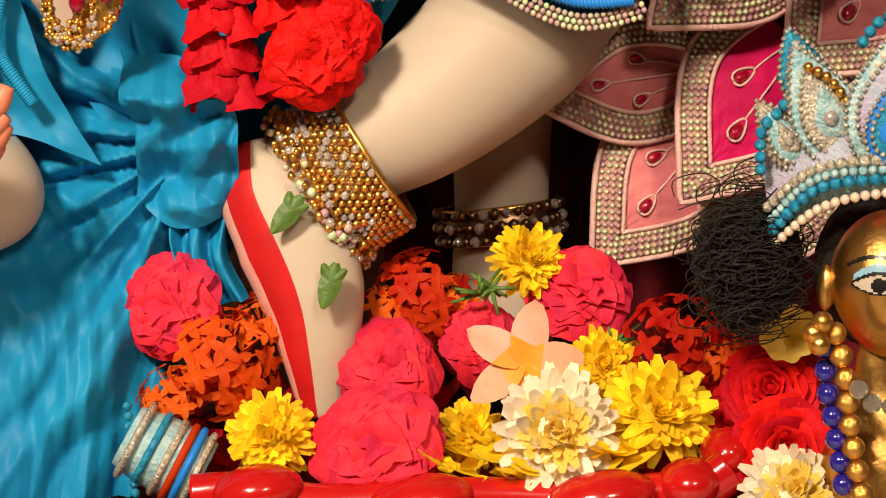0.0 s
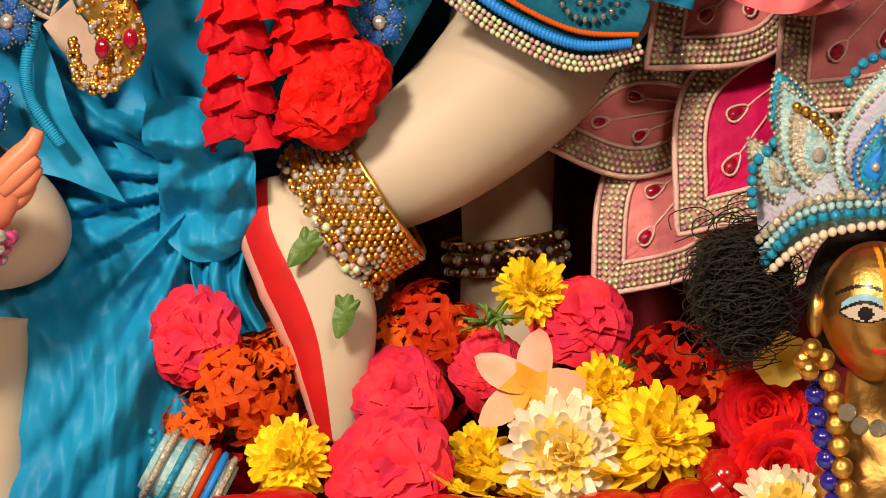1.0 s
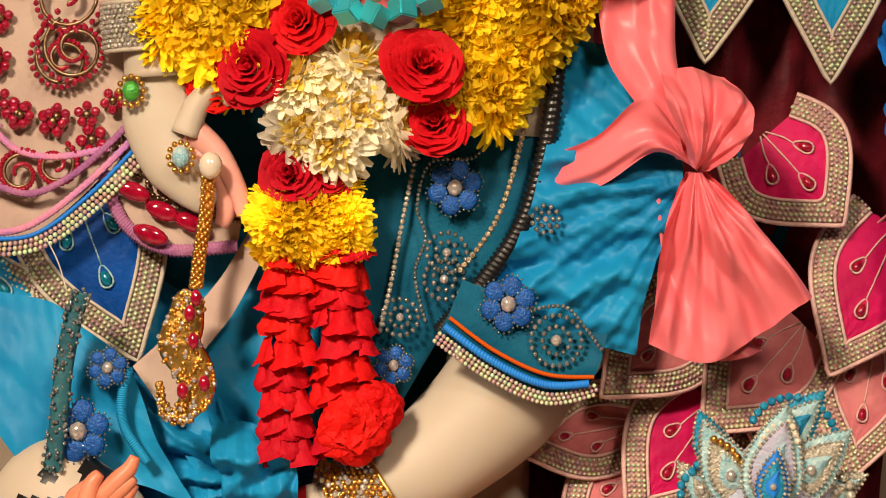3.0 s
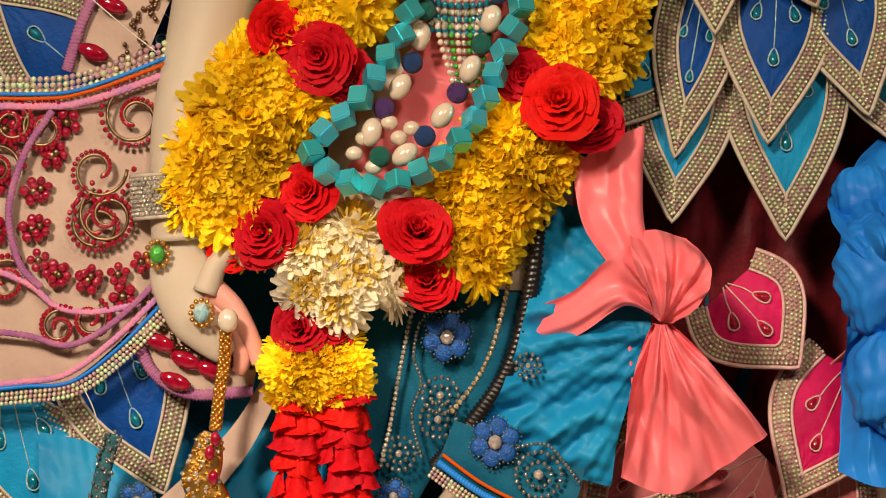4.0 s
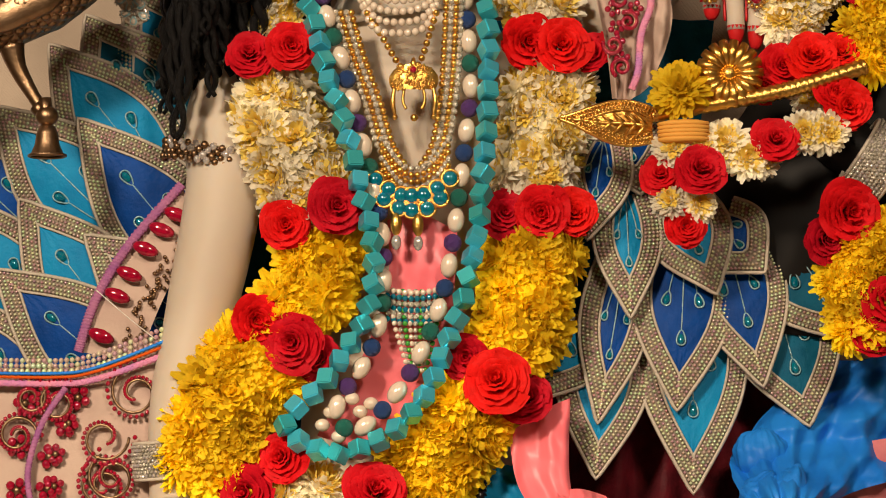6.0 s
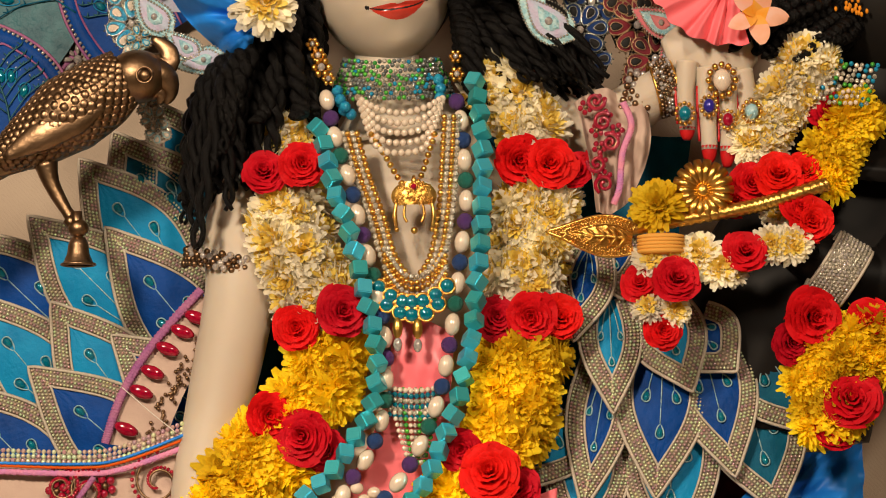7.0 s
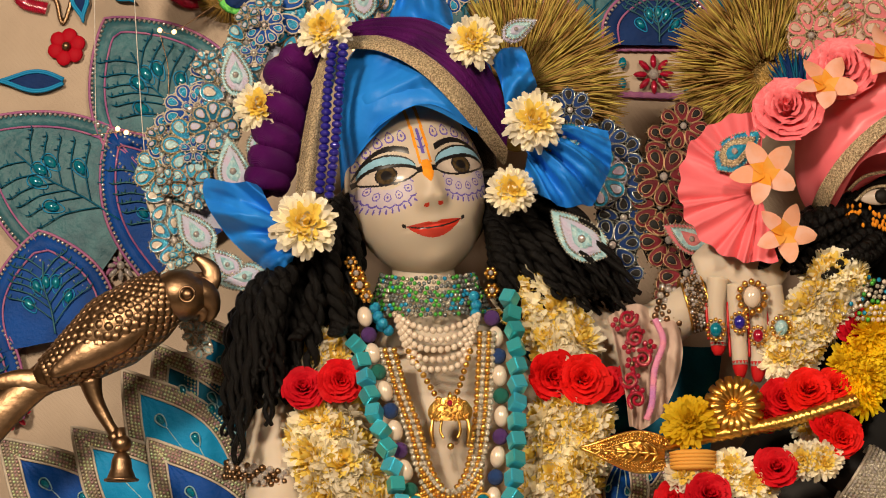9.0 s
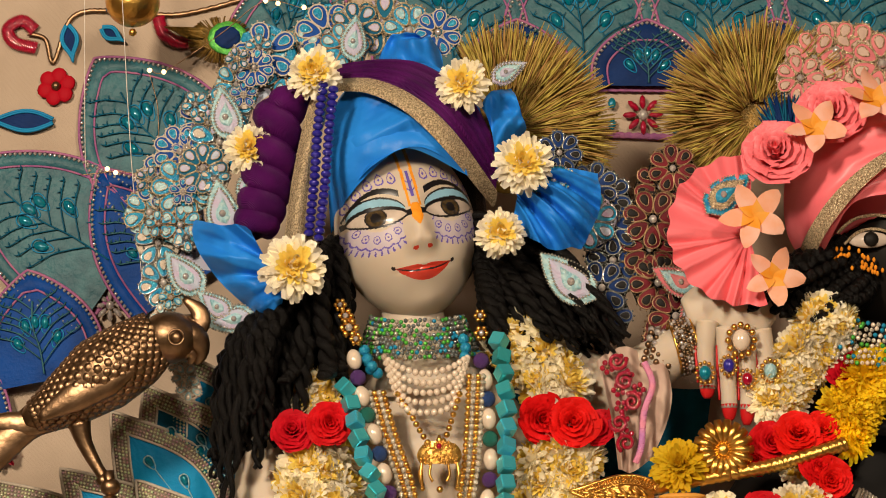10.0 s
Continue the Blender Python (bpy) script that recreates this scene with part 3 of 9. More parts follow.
# embroidered hanging behind the altar
hanging = thing("wall_hanging", "cream linen hanging with teal and blue petal patches", "wall hanging")
WALL = 0.325
g = Geo()
g.grid(sheet([[(-1.1, WALL, 0.8), (0, WALL, 0.8), (1.2, WALL, 0.8)], [(-1.1, WALL, 2.5), (0, WALL, 2.5), (1.2, WALL, 2.5)]], 90, 70, amp=0.0012, freq=3, crumple=0.0012, cscale=6))
g.out("linen", "backdrop", hanging)


def patch(base, tip, width, mat, lo=0.92, power=3.0, gems=5, band=0.016):
    ob = panel(hanging, "petal_patch", base, tip, width, mat, 1, band, mat, "violet_trim", "teal_gem", gems, 0.004, lo, power, "teal_silk", bead_r=0.0026, bead="clear_gem", lines=False)
    b, t = Vector(base), Vector(tip)
    ax, ln = (t - b).normalized(), (t - b).length
    sd = ax.cross(Vector((0, -1, 0)))
    up = Vector((0, -0.006, 0))
    g = Geo()
    stem = cr([b + ax * (ln * f) + sd * (width * 0.02 * math.sin(f * 9)) + up for f in (0.08, 0.3, 0.5, 0.72)], 16)
    g.tube(stem, 0.0009, 5)
    for k in range(2, 14):
        q, s = stem[k], (-1 if k % 2 else 1)
        reach = width * (0.34 - 0.012 * k)
        side = cr([q, q + ax * (reach * 0.5) + sd * (s * reach * 0.5), q + ax * (reach * 0.75) + sd * (s * reach)], 8)
        g.tube(side, 0.0007, 4)
        for m in (3, 5, 7):
            for e in (-1, 1):
                g.tube([side[m], side[m] + ax * 0.004 + sd * (e * 0.003)], [0.0008, 0.0004], 4)
    tagged(g.out("stem_stitch", "teal_dark" if mat == "grey_teal" else "grey_teal", ob), kind="stuff")
    return ob


for base, tip, width, mat, gems in (
    ((-0.2413, 0.31, 1.9), (-0.3419, 0.318, 2.039), 0.165, "grey_teal", 5),
    ((-0.3106, 0.31, 1.812), (-0.4808, 0.318, 1.93), 0.165, "grey_teal", 5),
    ((-0.249, 0.306, 1.787), (-0.3356, 0.313, 1.92), 0.12, "royal_cloth", 3),
    ((-0.3866, 0.306, 1.697), (-0.4072, 0.313, 1.815), 0.135, "royal_cloth", 5),
    ((-0.4909, 0.309, 1.687), (-0.5017, 0.317, 1.823), 0.100, "royal_cloth", 3),
    ((-0.4599, 0.306, 1.618), (-0.4697, 0.312, 1.745), 0.090, "royal_cloth", 3),
    ((-0.1625, 0.312, 2.024), (-0.0915, 0.318, 2.147), 0.120, "grey_teal", 5),
    ((0.2323, 0.308, 1.992), (0.2348, 0.312, 2.067), 0.118, "navy_cloth", 5),
    ((0.0983, 0.308, 1.995), (0.0999, 0.312, 2.07), 0.118, "navy_cloth", 5),
    ((0.366, 0.308, 1.99), (0.3694, 0.312, 2.065), 0.118, "navy_cloth", 5),
    ((0.1657, 0.312, 2), (0.1673, 0.318, 2.172), 0.17, "grey_teal", 5),
    ((0.3009, 0.312, 1.997), (0.3075, 0.318, 2.169), 0.17, "grey_teal", 5),
    ((0.4335, 0.312, 1.994), (0.4421, 0.318, 2.166), 0.17, "grey_teal", 5),
    ((0.0311, 0.312, 2.002), (0.0277, 0.318, 2.175), 0.17, "grey_teal", 5),
):
    patch(base, tip, width, mat, gems=gems)


def braid(name, parent, path, radius, mat, flat=0.5):
    """A ribbed cord, or rows of beads where the material is beads."""
    g = Geo()
    if mat in ("bead", "gold_glitter", "silver_glitter", "dark_crystal"):
        q = cr(path, 80)
        rows = 3 if radius > 0.0028 else 1
        br = radius * (0.42 if rows == 3 else 0.8)
        for k in range(rows):
            off = (k - (rows - 1) / 2) * radius * 0.8
            sh = []
            for i, p in enumerate(q):
                d = (q[min(i + 1, 79)] - q[max(i - 1, 0)]).normalized()
                sh.append(p + d.cross(Vector((0, -1, 0))) * off)
            need = 0.0
            for i in range(79):
                sl = (sh[i + 1] - sh[i]).length
                while need < sl:
                    g.ball(sh[i].lerp(sh[i + 1], need / sl), br, 6, 4)
                    need += br * 2
                need -= sl
        return tagged(g.out(name, mat, parent), kind="stuff")
    q = cr(path, 220)
    g.tube(q, radius, 7, 0, flat, True, lambda i, a: 1 + 0.16 * math.sin(i * 1.6 + a))
    return g.out(name, mat, parent)


braid("braid_trim", hanging, [(0.0721, 0.318, 1.999), (0.2301, 0.318, 1.995), (0.3876, 0.318, 1.989), (0.5501, 0.318, 1.981)], 0.0035, "violet_trim")
braid("braid_trim", hanging, [(0.0712, 0.318, 1.954), (0.2287, 0.318, 1.945), (0.3854, 0.318, 1.935), (0.5472, 0.318, 1.926)], 0.0035, "violet_trim")
braid("braid_trim", hanging, [(-0.4751, 0.318, 1.662), (-0.3721, 0.318, 1.739), (-0.2684, 0.318, 1.845), (-0.2218, 0.318, 1.901)], 0.0032, "violet_trim")
braid("braid_trim", hanging, [(-0.4764, 0.318, 1.723), (-0.4075, 0.318, 1.768), (-0.3268, 0.318, 1.843), (-0.2687, 0.318, 1.902)], 0.0032, "violet_trim")


def stone_flower(parent, p, r, petals="red_gem", heart="clear_gem", n=8):
    g = Geo()
    p = Vector(p)
    for j in range(n):
        a = 2 * math.pi * j / n
        d = Vector((math.cos(a), 0, math.sin(a)))
        rot = Matrix((d.cross(Vector((0, -1, 0))), Vector((0, -1, 0)), d)).transposed()
        g.ball(p + d * r * 0.62, (r * 0.17, r * 0.16, r * 0.34), 6, 4, 0, rot)
    g.ball(p, (r * 0.26, r * 0.2, r * 0.26), 8, 5, 1)
    return g.out("stone_flower", [petals, heart], parent)


for p, r, a in (((0.228, 0.315, 1.967), 0.022, "red_gem"), ((0.3714, 0.315, 1.957), 0.022, "red_gem"), ((0.0862, 0.315, 1.975), 0.022, "red_gem"), ((-0.3227, 0.315, 1.778), 0.018, "clear_gem"),
                ((-0.3726, 0.315, 1.731), 0.018, "red_gem"), ((-0.4322, 0.315, 1.629), 0.02, "red_gem"), ((-0.2708, 0.315, 1.836), 0.016, "red_gem")):
    stone_flower(hanging, p, r, a)
for p in [(0.1963, 0.316, 1.98), (0.1957, 0.316, 1.958), (0.2631, 0.316, 1.971), (0.2624, 0.316, 1.949), (0.336, 0.316, 1.973), (0.3352, 0.316, 1.95), (-0.4002, 0.316, 1.705), (-0.3546, 0.316, 1.758), (-0.3098, 0.316, 1.807), (-0.2964, 0.316, 1.743), (-0.4184, 0.316, 1.754), (-0.3379, 0.316, 1.82)]:
    g = Geo()
    g.ball(p, (0.0045, 0.003, 0.006), 8, 5)
    g.out("stone", "teal_gem", hanging)
# appliqued flower, leaves and vine on the linen
g = Geo()
c = Vector((-0.3818, 0.318, 2.01))
for j in range(6):
    a = 2 * math.pi * j / 6 + 0.3
    g.ball(c + Vector((math.cos(a) * 0.012, 0, math.sin(a) * 0.012)), (0.0085, 0.0025, 0.0085), 10, 6, 0)
g.ball(c + Vector((0, -0.002, 0)), 0.005, 8, 5, 1)
g.out("applique_flower", ["red", "brass"], hanging)
braid("vine", hanging, [(-0.4128, 0.32, 2.068), (-0.3948, 0.32, 2.062), (-0.3855, 0.32, 2.037), (-0.3654, 0.32, 2.086), (-0.3178, 0.32, 2.091), (-0.2523, 0.32, 2.086), (-0.1691, 0.32, 2.106)], 0.0024, "brass")
braid("curl", hanging, [(-0.4034, 0.319, 2.052), (-0.4273, 0.319, 2.059), (-0.4335, 0.319, 2.074), (-0.4188, 0.319, 2.082), (-0.4055, 0.319, 2.071)], 0.007, "red_gem", 0.3)
braid("curl", hanging, [(-0.2759, 0.319, 2.083), (-0.2699, 0.319, 2.065), (-0.252, 0.319, 2.055), (-0.2343, 0.319, 2.058)], 0.007, "red_gem", 0.3)
for a, b, w in (((-0.3844, 0.319, 1.973), (-0.4584, 0.319, 1.975), 0.026), ((-0.371, 0.319, 2.076), (-0.3646, 0.319, 2.036), 0.02), ((-0.3353, 0.319, 2.072), (-0.3114, 0.319, 2.057), 0.016), ((-0.3119, 0.319, 2.112), (-0.3295, 0.319, 2.091), 0.018)):
    panel(hanging, "applique_leaf", a, b, w, "navy_cloth", 0, 0.002, "royal_cloth", "teal_silk", gems=0, lo=0.2, bulge=0.002)

# ---- the pale marble statue ----
def statue_pale():
    g = Geo()
    mats = ["marble", "white_paint", "brown_paint", "black_paint", "blue_paint", "lip", "orange_paint", "violet_paint", "red_paint", "rose_paint", "lilac_wash"]
    # head: a fine shell in its own frame, x to the viewer's right, z up, -y to the viewer
    C = Vector((-0.0102, 0.062, 1.804))
    turn = Matrix.Rotation(radians(11.5), 3, "Z") @ Matrix.Rotation(radians(-10), 3, "Y") @ Matrix.Rotation(radians(-4), 3, "X")
    hw, hd, hh = 0.0645, 0.064, 0.084
    nu, nv = 300, 330
    verts, faces, mi = [], [], []

    def bumpy(x, z):
        """Relief towards the viewer over the face, x and z in metres."""
        f = 0.0
        f += 0.0125 * math.exp(-((x / 0.0105) ** 2)) * (math.exp(-(((z + 0.014) / 0.011) ** 2)) if z < -0.014 else math.exp(-(((z + 0.014) / 0.030) ** 2)))
        f += 0.004 * math.exp(-(((abs(x) - 0.008) / 0.005) ** 2) - ((z + 0.017) / 0.006) ** 2)
        f -= 0.0055 * math.exp(-(((abs(x) - 0.026) / 0.014) ** 2) - ((z - 0.014) / 0.011) ** 2)
        f += 0.0035 * math.exp(-(((abs(x) - 0.027) / 0.012) ** 2) - ((z - 0.010) / 0.0065) ** 2)
        f += 0.0045 * math.exp(-((x / 0.020) ** 2) - ((z + 0.038) / 0.010) ** 2)
        f -= 0.0025 * math.exp(-((x / 0.018) ** 2) - ((z + 0.0365) / 0.0018) ** 2)
        f += 0.006 * math.exp(-((x / 0.016) ** 2) - ((z + 0.066) / 0.011) ** 2)
        f += 0.003 * math.exp(-(((abs(x) - 0.034) / 0.018) ** 2) - ((z + 0.022) / 0.018) ** 2)
        return f

    def paint(x, z):
        ax = abs(x)
        # eyes: almond shapes, heavy upper line, blue lid, long brow
        ex, ez = ax - 0.0305, z - 0.010
        lift = 0.10 * ex
        w = 0.0225
        if abs(ex) < w + 0.004:
            k = max(1 - (ex / w) ** 2, 0)
            up, lo = 0.0074 * k ** 0.62 + lift, -0.0064 * k ** 0.8 + lift
            if lo < ez < up and abs(ex) < w:
                d = math.hypot(ex - 0.001, ez - 0.001)
                return 3 if d < 0.0042 or 0.0074 < d < 0.0086 else (2 if d < 0.0080 else 1)
            if up <= ez < up + 0.0032 or lo - 0.0018 < ez <= lo:
                return 3
            if up + 0.0032 <= ez < up + 0.0032 + 0.0062 * k ** 0.4 and abs(ex) < w:
                return 4
            if up + 0.0032 + 0.0062 * k ** 0.4 <= ez < up + 0.0049 + 0.0062 * k ** 0.4 and abs(ex) < w:
                return 3
        bz = 0.0329 - (18 if ax < 0.029 else 21) * (ax - 0.029) ** 2
        if 0.0105 < ax < 0.056 and abs(z - bz) < 0.0030 - 0.0017 * (ax - 0.0105) / 0.045:
            return 3
        # orange mark
        if z > 0.013 and 0.0032 < ax < 0.0056 + 0.03 * max(z - 0.05, 0):
            return 6
        if -0.004 < z <= 0.016 and ax < 0.0052 * math.sin(math.pi * min((z + 0.004) / 0.0225, 1)) ** 0.8:
            return 6
        # lips and nostrils
        lz = z + 0.0385 - 9.5 * x * x
        if ax < 0.0235:
            k = (1 - (ax / 0.0235) ** 2)
            if abs(lz) < 0.0006 * k + 0.0002:
                return 3
            if -0.0074 * k < lz < 0.0050 * k * (1 - 0.28 * math.exp(-(x / 0.004) ** 2)):
                return 5
        if 0.0232 < ax < 0.0262 and abs(lz) < 0.0014:
            return 3
        if (ax - 0.0058) ** 2 + ((z + 0.0215) * 1.5) ** 2 < 0.0022 ** 2:
            return 5
        # violet drops: a row over the brows, rows under the eyes
        for q in range(5):
            dx, dz = ax - (0.0135 + 0.0095 * q), z - (0.0420 + 0.0022 * q - 0.0014 * q * q)
            if abs(dz) < 0.0062:
                e = (dx / (0.0032 * (1 - 0.45 * dz / 0.006))) ** 2 + (dz / 0.0054) ** 2
                if 0.62 < e < 1.1 or e < 0.08:
                    return 7
        for k, rad, gap, half in ((0, 0.0205, 0.0088, 0.0028), (1, 0.0272, 0.0070, 0.0), (2, 0.0318, 0.0048, 0.0007)):
            cx, cz = ax - 0.0295, z - 0.0125
            r = math.hypot(cx, cz)
            if cz < -0.004 and ax > 0.012 and abs(r - rad) < 0.0036:
                a = math.atan2(cx, -cz) * rad / gap
                fr = a - math.floor(a) - 0.5
                if k == 1:
                    if abs(r - rad - 0.0016 * math.cos(fr * math.pi)) < 0.00065:
                        return 7
                    continue
                e = (fr * gap / half) ** 2 + ((r - rad) / (0.0034 if k == 0 else 0.0022)) ** 2
                if (k == 0 and (0.6 < e < 1.05 or e < 0.1)) or (k == 2 and e < 1):
                    return 7
        under = math.hypot(ax - 0.0295, z - 0.0125)
        if z < 0.008 and ax > 0.013 and 0.014 < under < 0.0325 + 0.001 * math.sin(ax * 900):
            return 10
        if ax < 0.0012 and 0.022 < z < 0.046 or (ax < 0.004 and abs(z - 0.026 - ax) < 0.0006) or (ax < 0.0035 and abs(z - 0.034 - ax) < 0.0006):
            return 7
        return 0

    loc = []
    for j in range(nv + 1):
        b = -math.pi / 2 + math.pi * j / nv
        for i in range(nu):
            # dense on the front
            u = i / nu * 2 - 1
            a = math.pi * (0.55 * u + 0.45 * u ** 3)
            x, y, z = math.sin(a) * math.cos(b), -math.cos(a) * math.cos(b), math.sin(b)
            taper = max(math.cos(b), 1e-6) ** 0.10 if z < 0 else 1
            px, pz = x * hw * taper, z * hh
            py = y * hd * taper ** 0.6
            if y < 0:
                py -= bumpy(px / 1.09, (pz + 0.0085) / 1.08) * min(1, -y * 2.0)
            loc.append((px, py, pz, y))
            verts.append(C + turn @ Vector((px, py, pz)))
    for j in range(nv):
        for i in range(nu):
            k = (i + 1) % nu
            q = (j * nu + i, j * nu + k, (j + 1) * nu + k, (j + 1) * nu + i)
            faces.append(q)
            x, y, z, yy = (sum(loc[t][s] for t in q) / 4 for s in range(4))
            mi.append(paint(x / 1.09, (z + 0.0085) / 1.08) if yy < -0.12 else 0)
    g.add(verts, faces, mi)
    # neck, trunk
    g.tube(cr([(-0.0071, 0.075, 1.758), (-0.0026, 0.075, 1.706), (0.0045, 0.075, 1.654)], 10), [0.026, 0.030, 0.05], 24)
    g.tube(cr([(-0.0032, 0.085, 1.686), (0.0157, 0.085, 1.598), (0.0146, 0.085, 1.511), (0.0159, 0.085, 1.44), (0.0103, 0.085, 1.36), (0.0021, 0.085, 1.238)], 24), [0.04, 0.092, 0.095, 0.075, 0.07, 0.085, 0.09], 32, 0, 0.62)
    # the arm that hangs down, with its hand
    g.tube(cr([(-0.116, 0.075, 1.624), (-0.1341, 0.06, 1.572), (-0.1343, 0.045, 1.513), (-0.1527, 0.036, 1.418), (-0.1688, 0.022, 1.345), (-0.1735, 0.02, 1.302), (-0.1722, 0.018, 1.27)], 40), [0.034, 0.033, 0.0315, 0.030, 0.026, 0.0215, 0.019, 0.020], 28)
    g.tube(cr([(-0.1722, 0.018, 1.274), (-0.1697, 0.018, 1.246), (-0.1592, 0.014, 1.219), (-0.1403, 0.012, 1.194)], 20), [0.019, 0.024, 0.021, 0.008], 24, 0, 0.6)
    for k, pts in enumerate(([(-0.1515, 0.008, 1.239), (-0.1362, 0.008, 1.225), (-0.1245, 0.008, 1.203), (-0.1212, 0.008, 1.188)], [(-0.1503, 0.012, 1.226), (-0.1333, 0.012, 1.212), (-0.1318, 0.012, 1.191), (-0.1353, 0.012, 1.182)], [(-0.1545, 0.004, 1.236), (-0.1475, 0.004, 1.254), (-0.1355, 0.004, 1.265), (-0.1271, 0.004, 1.254)])):
        g.tube(cr(pts, 14), [0.009, 0.0075, 0.006, 0.004], 12, 9 if k < 2 else 0)
    # the raised arm and its hand with painted nails
    g.tube(cr([(0.1076, 0.07, 1.682), (0.1683, 0.07, 1.656), (0.2178, 0.04, 1.677), (0.2473, 0.025, 1.695)], 20), [0.035, 0.03, 0.022, 0.018], 24)
    g.tube(cr([(0.2408, 0.028, 1.715), (0.2686, 0.028, 1.722), (0.2909, 0.028, 1.714), (0.3104, 0.028, 1.699)], 16), [0.016, 0.030, 0.033, 0.016], 24, 0, 0.55)
    for pts in ([(0.2576, 0.012, 1.708), (0.2548, 0.012, 1.683), (0.2559, 0.012, 1.657), (0.2553, 0.012, 1.64)], [(0.2741, 0.01, 1.702), (0.2731, 0.01, 1.672), (0.274, 0.01, 1.642), (0.2741, 0.01, 1.62)], [(0.2902, 0.012, 1.702), (0.2911, 0.012, 1.672), (0.291, 0.012, 1.642), (0.289, 0.012, 1.616)], [(0.3043, 0.014, 1.7), (0.3082, 0.014, 1.672), (0.3062, 0.014, 1.647), (0.3034, 0.014, 1.625)]):
        q = cr(pts, 22)
        g.tube(q[:18], [0.010, 0.0085, 0.0075, 0.007], 14)
        g.tube(q[16:], [0.0073, 0.006, 0.003], 12, 8)
        g.tube([p + Vector((-0.0085, -0.002, 0)) for p in q[4:16]], 0.0012, 5, 8)
    # the crossed leg, foot on its toes
    g.tube(cr([(0.0888, 0.1, 1.149), (0.0471, 0.085, 1.099), (0.0303, 0.07, 1.071), (-0.0088, 0.055, 1.038), (-0.0474, 0.045, 1.018), (-0.0677, 0.04, 1.003)], 30), [0.046, 0.044, 0.040, 0.033, 0.027, 0.024], 32)
    q = cr([(-0.0835, 0.044, 1.022), (-0.0790, 0.038, 1.002), (-0.0670, 0.032, 0.978), (-0.0590, 0.028, 0.955), (-0.0560, 0.026, 0.930), (-0.0545, 0.026, 0.900)], 60)
    rad = lerp_list([0.013, 0.0235, 0.0265, 0.0240, 0.0180, 0.009], 60)
    k0 = len(g.m)
    g.tube(q, rad, 64, 0, 0.8)
    for i in range(59):
        for j in range(64):
            a = 2 * math.pi * (j + 0.5) / 64
            s = math.cos(a) if math.sin(a) > -0.2 else 2
            sx = s
            g.m[k0 + i * 64 + j] = 8 if 0.24 < sx < 0.76 else 9 if 0.76 <= sx < 1.5 else 0
    # the standing leg behind
    g.tube(cr([(0.0300, 0.150, 1.075), (0.0262, 0.150, 1.0394), (0.0290, 0.148, 1.0077), (0.0293, 0.148, 0.9800), (0.0293, 0.146, 0.900)], 16), [0.040, 0.030, 0.0245, 0.0235, 0.027], 24)
    ob = g.out("deity_statue", mats)
    return tagged(ob, "cream marble statue with a painted face, leg crossed on its toes", "statue")


statue_pale()


def statue_black():
    g = Geo()
    g.ball((0.4482, 0.09, 1.789), (0.068, 0.062, 0.092), 40, 30)
    g.tube(cr([(0.4425, 0.1, 1.743), (0.4343, 0.1, 1.68), (0.4257, 0.1, 1.608)], 12), [0.035, 0.04, 0.09], 24)
    g.tube(cr([(0.4519, 0.12, 1.684), (0.4117, 0.12, 1.569), (0.3483, 0.12, 1.477), (0.3326, 0.12, 1.391)], 20), [0.07, 0.11, 0.10, 0.09], 30, 0, 0.6)
    g.tube(cr([(0.4851, 0.05, 1.581), (0.4332, 0.05, 1.522), (0.3743, 0.05, 1.538), (0.3355, 0.05, 1.569)], 20), [0.035, 0.03, 0.024, 0.02], 24)
    # painted eye, brow and orange marks
    g.ball((0.4063, 0.031, 1.782), (0.019, 0.004, 0.0075), 18, 8, 1)
    g.ball((0.4077, 0.0275, 1.782), (0.0068, 0.003, 0.0068), 14, 8, 0)
    for pts, r, m in (([(0.3839, 0.028, 1.778), (0.397, 0.028, 1.789), (0.4148, 0.028, 1.791), (0.432, 0.028, 1.784)], 0.0014, 3), ([(0.3779, 0.028, 1.788), (0.3925, 0.028, 1.8), (0.4128, 0.028, 1.804), (0.4328, 0.028, 1.8)], 0.0016, 3)):
        g.tube(cr(pts, 14), r, 6, m, 0.5)
    for k in range(34):
        u = rng.random()
        q = Vector((0.3782, 0.034, 1.775)).lerp(Vector((0.4183, 0.03, 1.753)), u) + Vector((rng.uniform(-0.006, 0.006), 0, rng.uniform(-0.010, 0.006)))
        g.ball(q, (0.0016, 0.002, 0.0024), 6, 4, 2)
    ob = g.out("dark_deity_statue", ["blackstone", "white_paint", "orange_paint", "gold_glitter"])
    return tagged(ob, "black stone statue with painted eyes and orange marks", "statue")


statue_black()

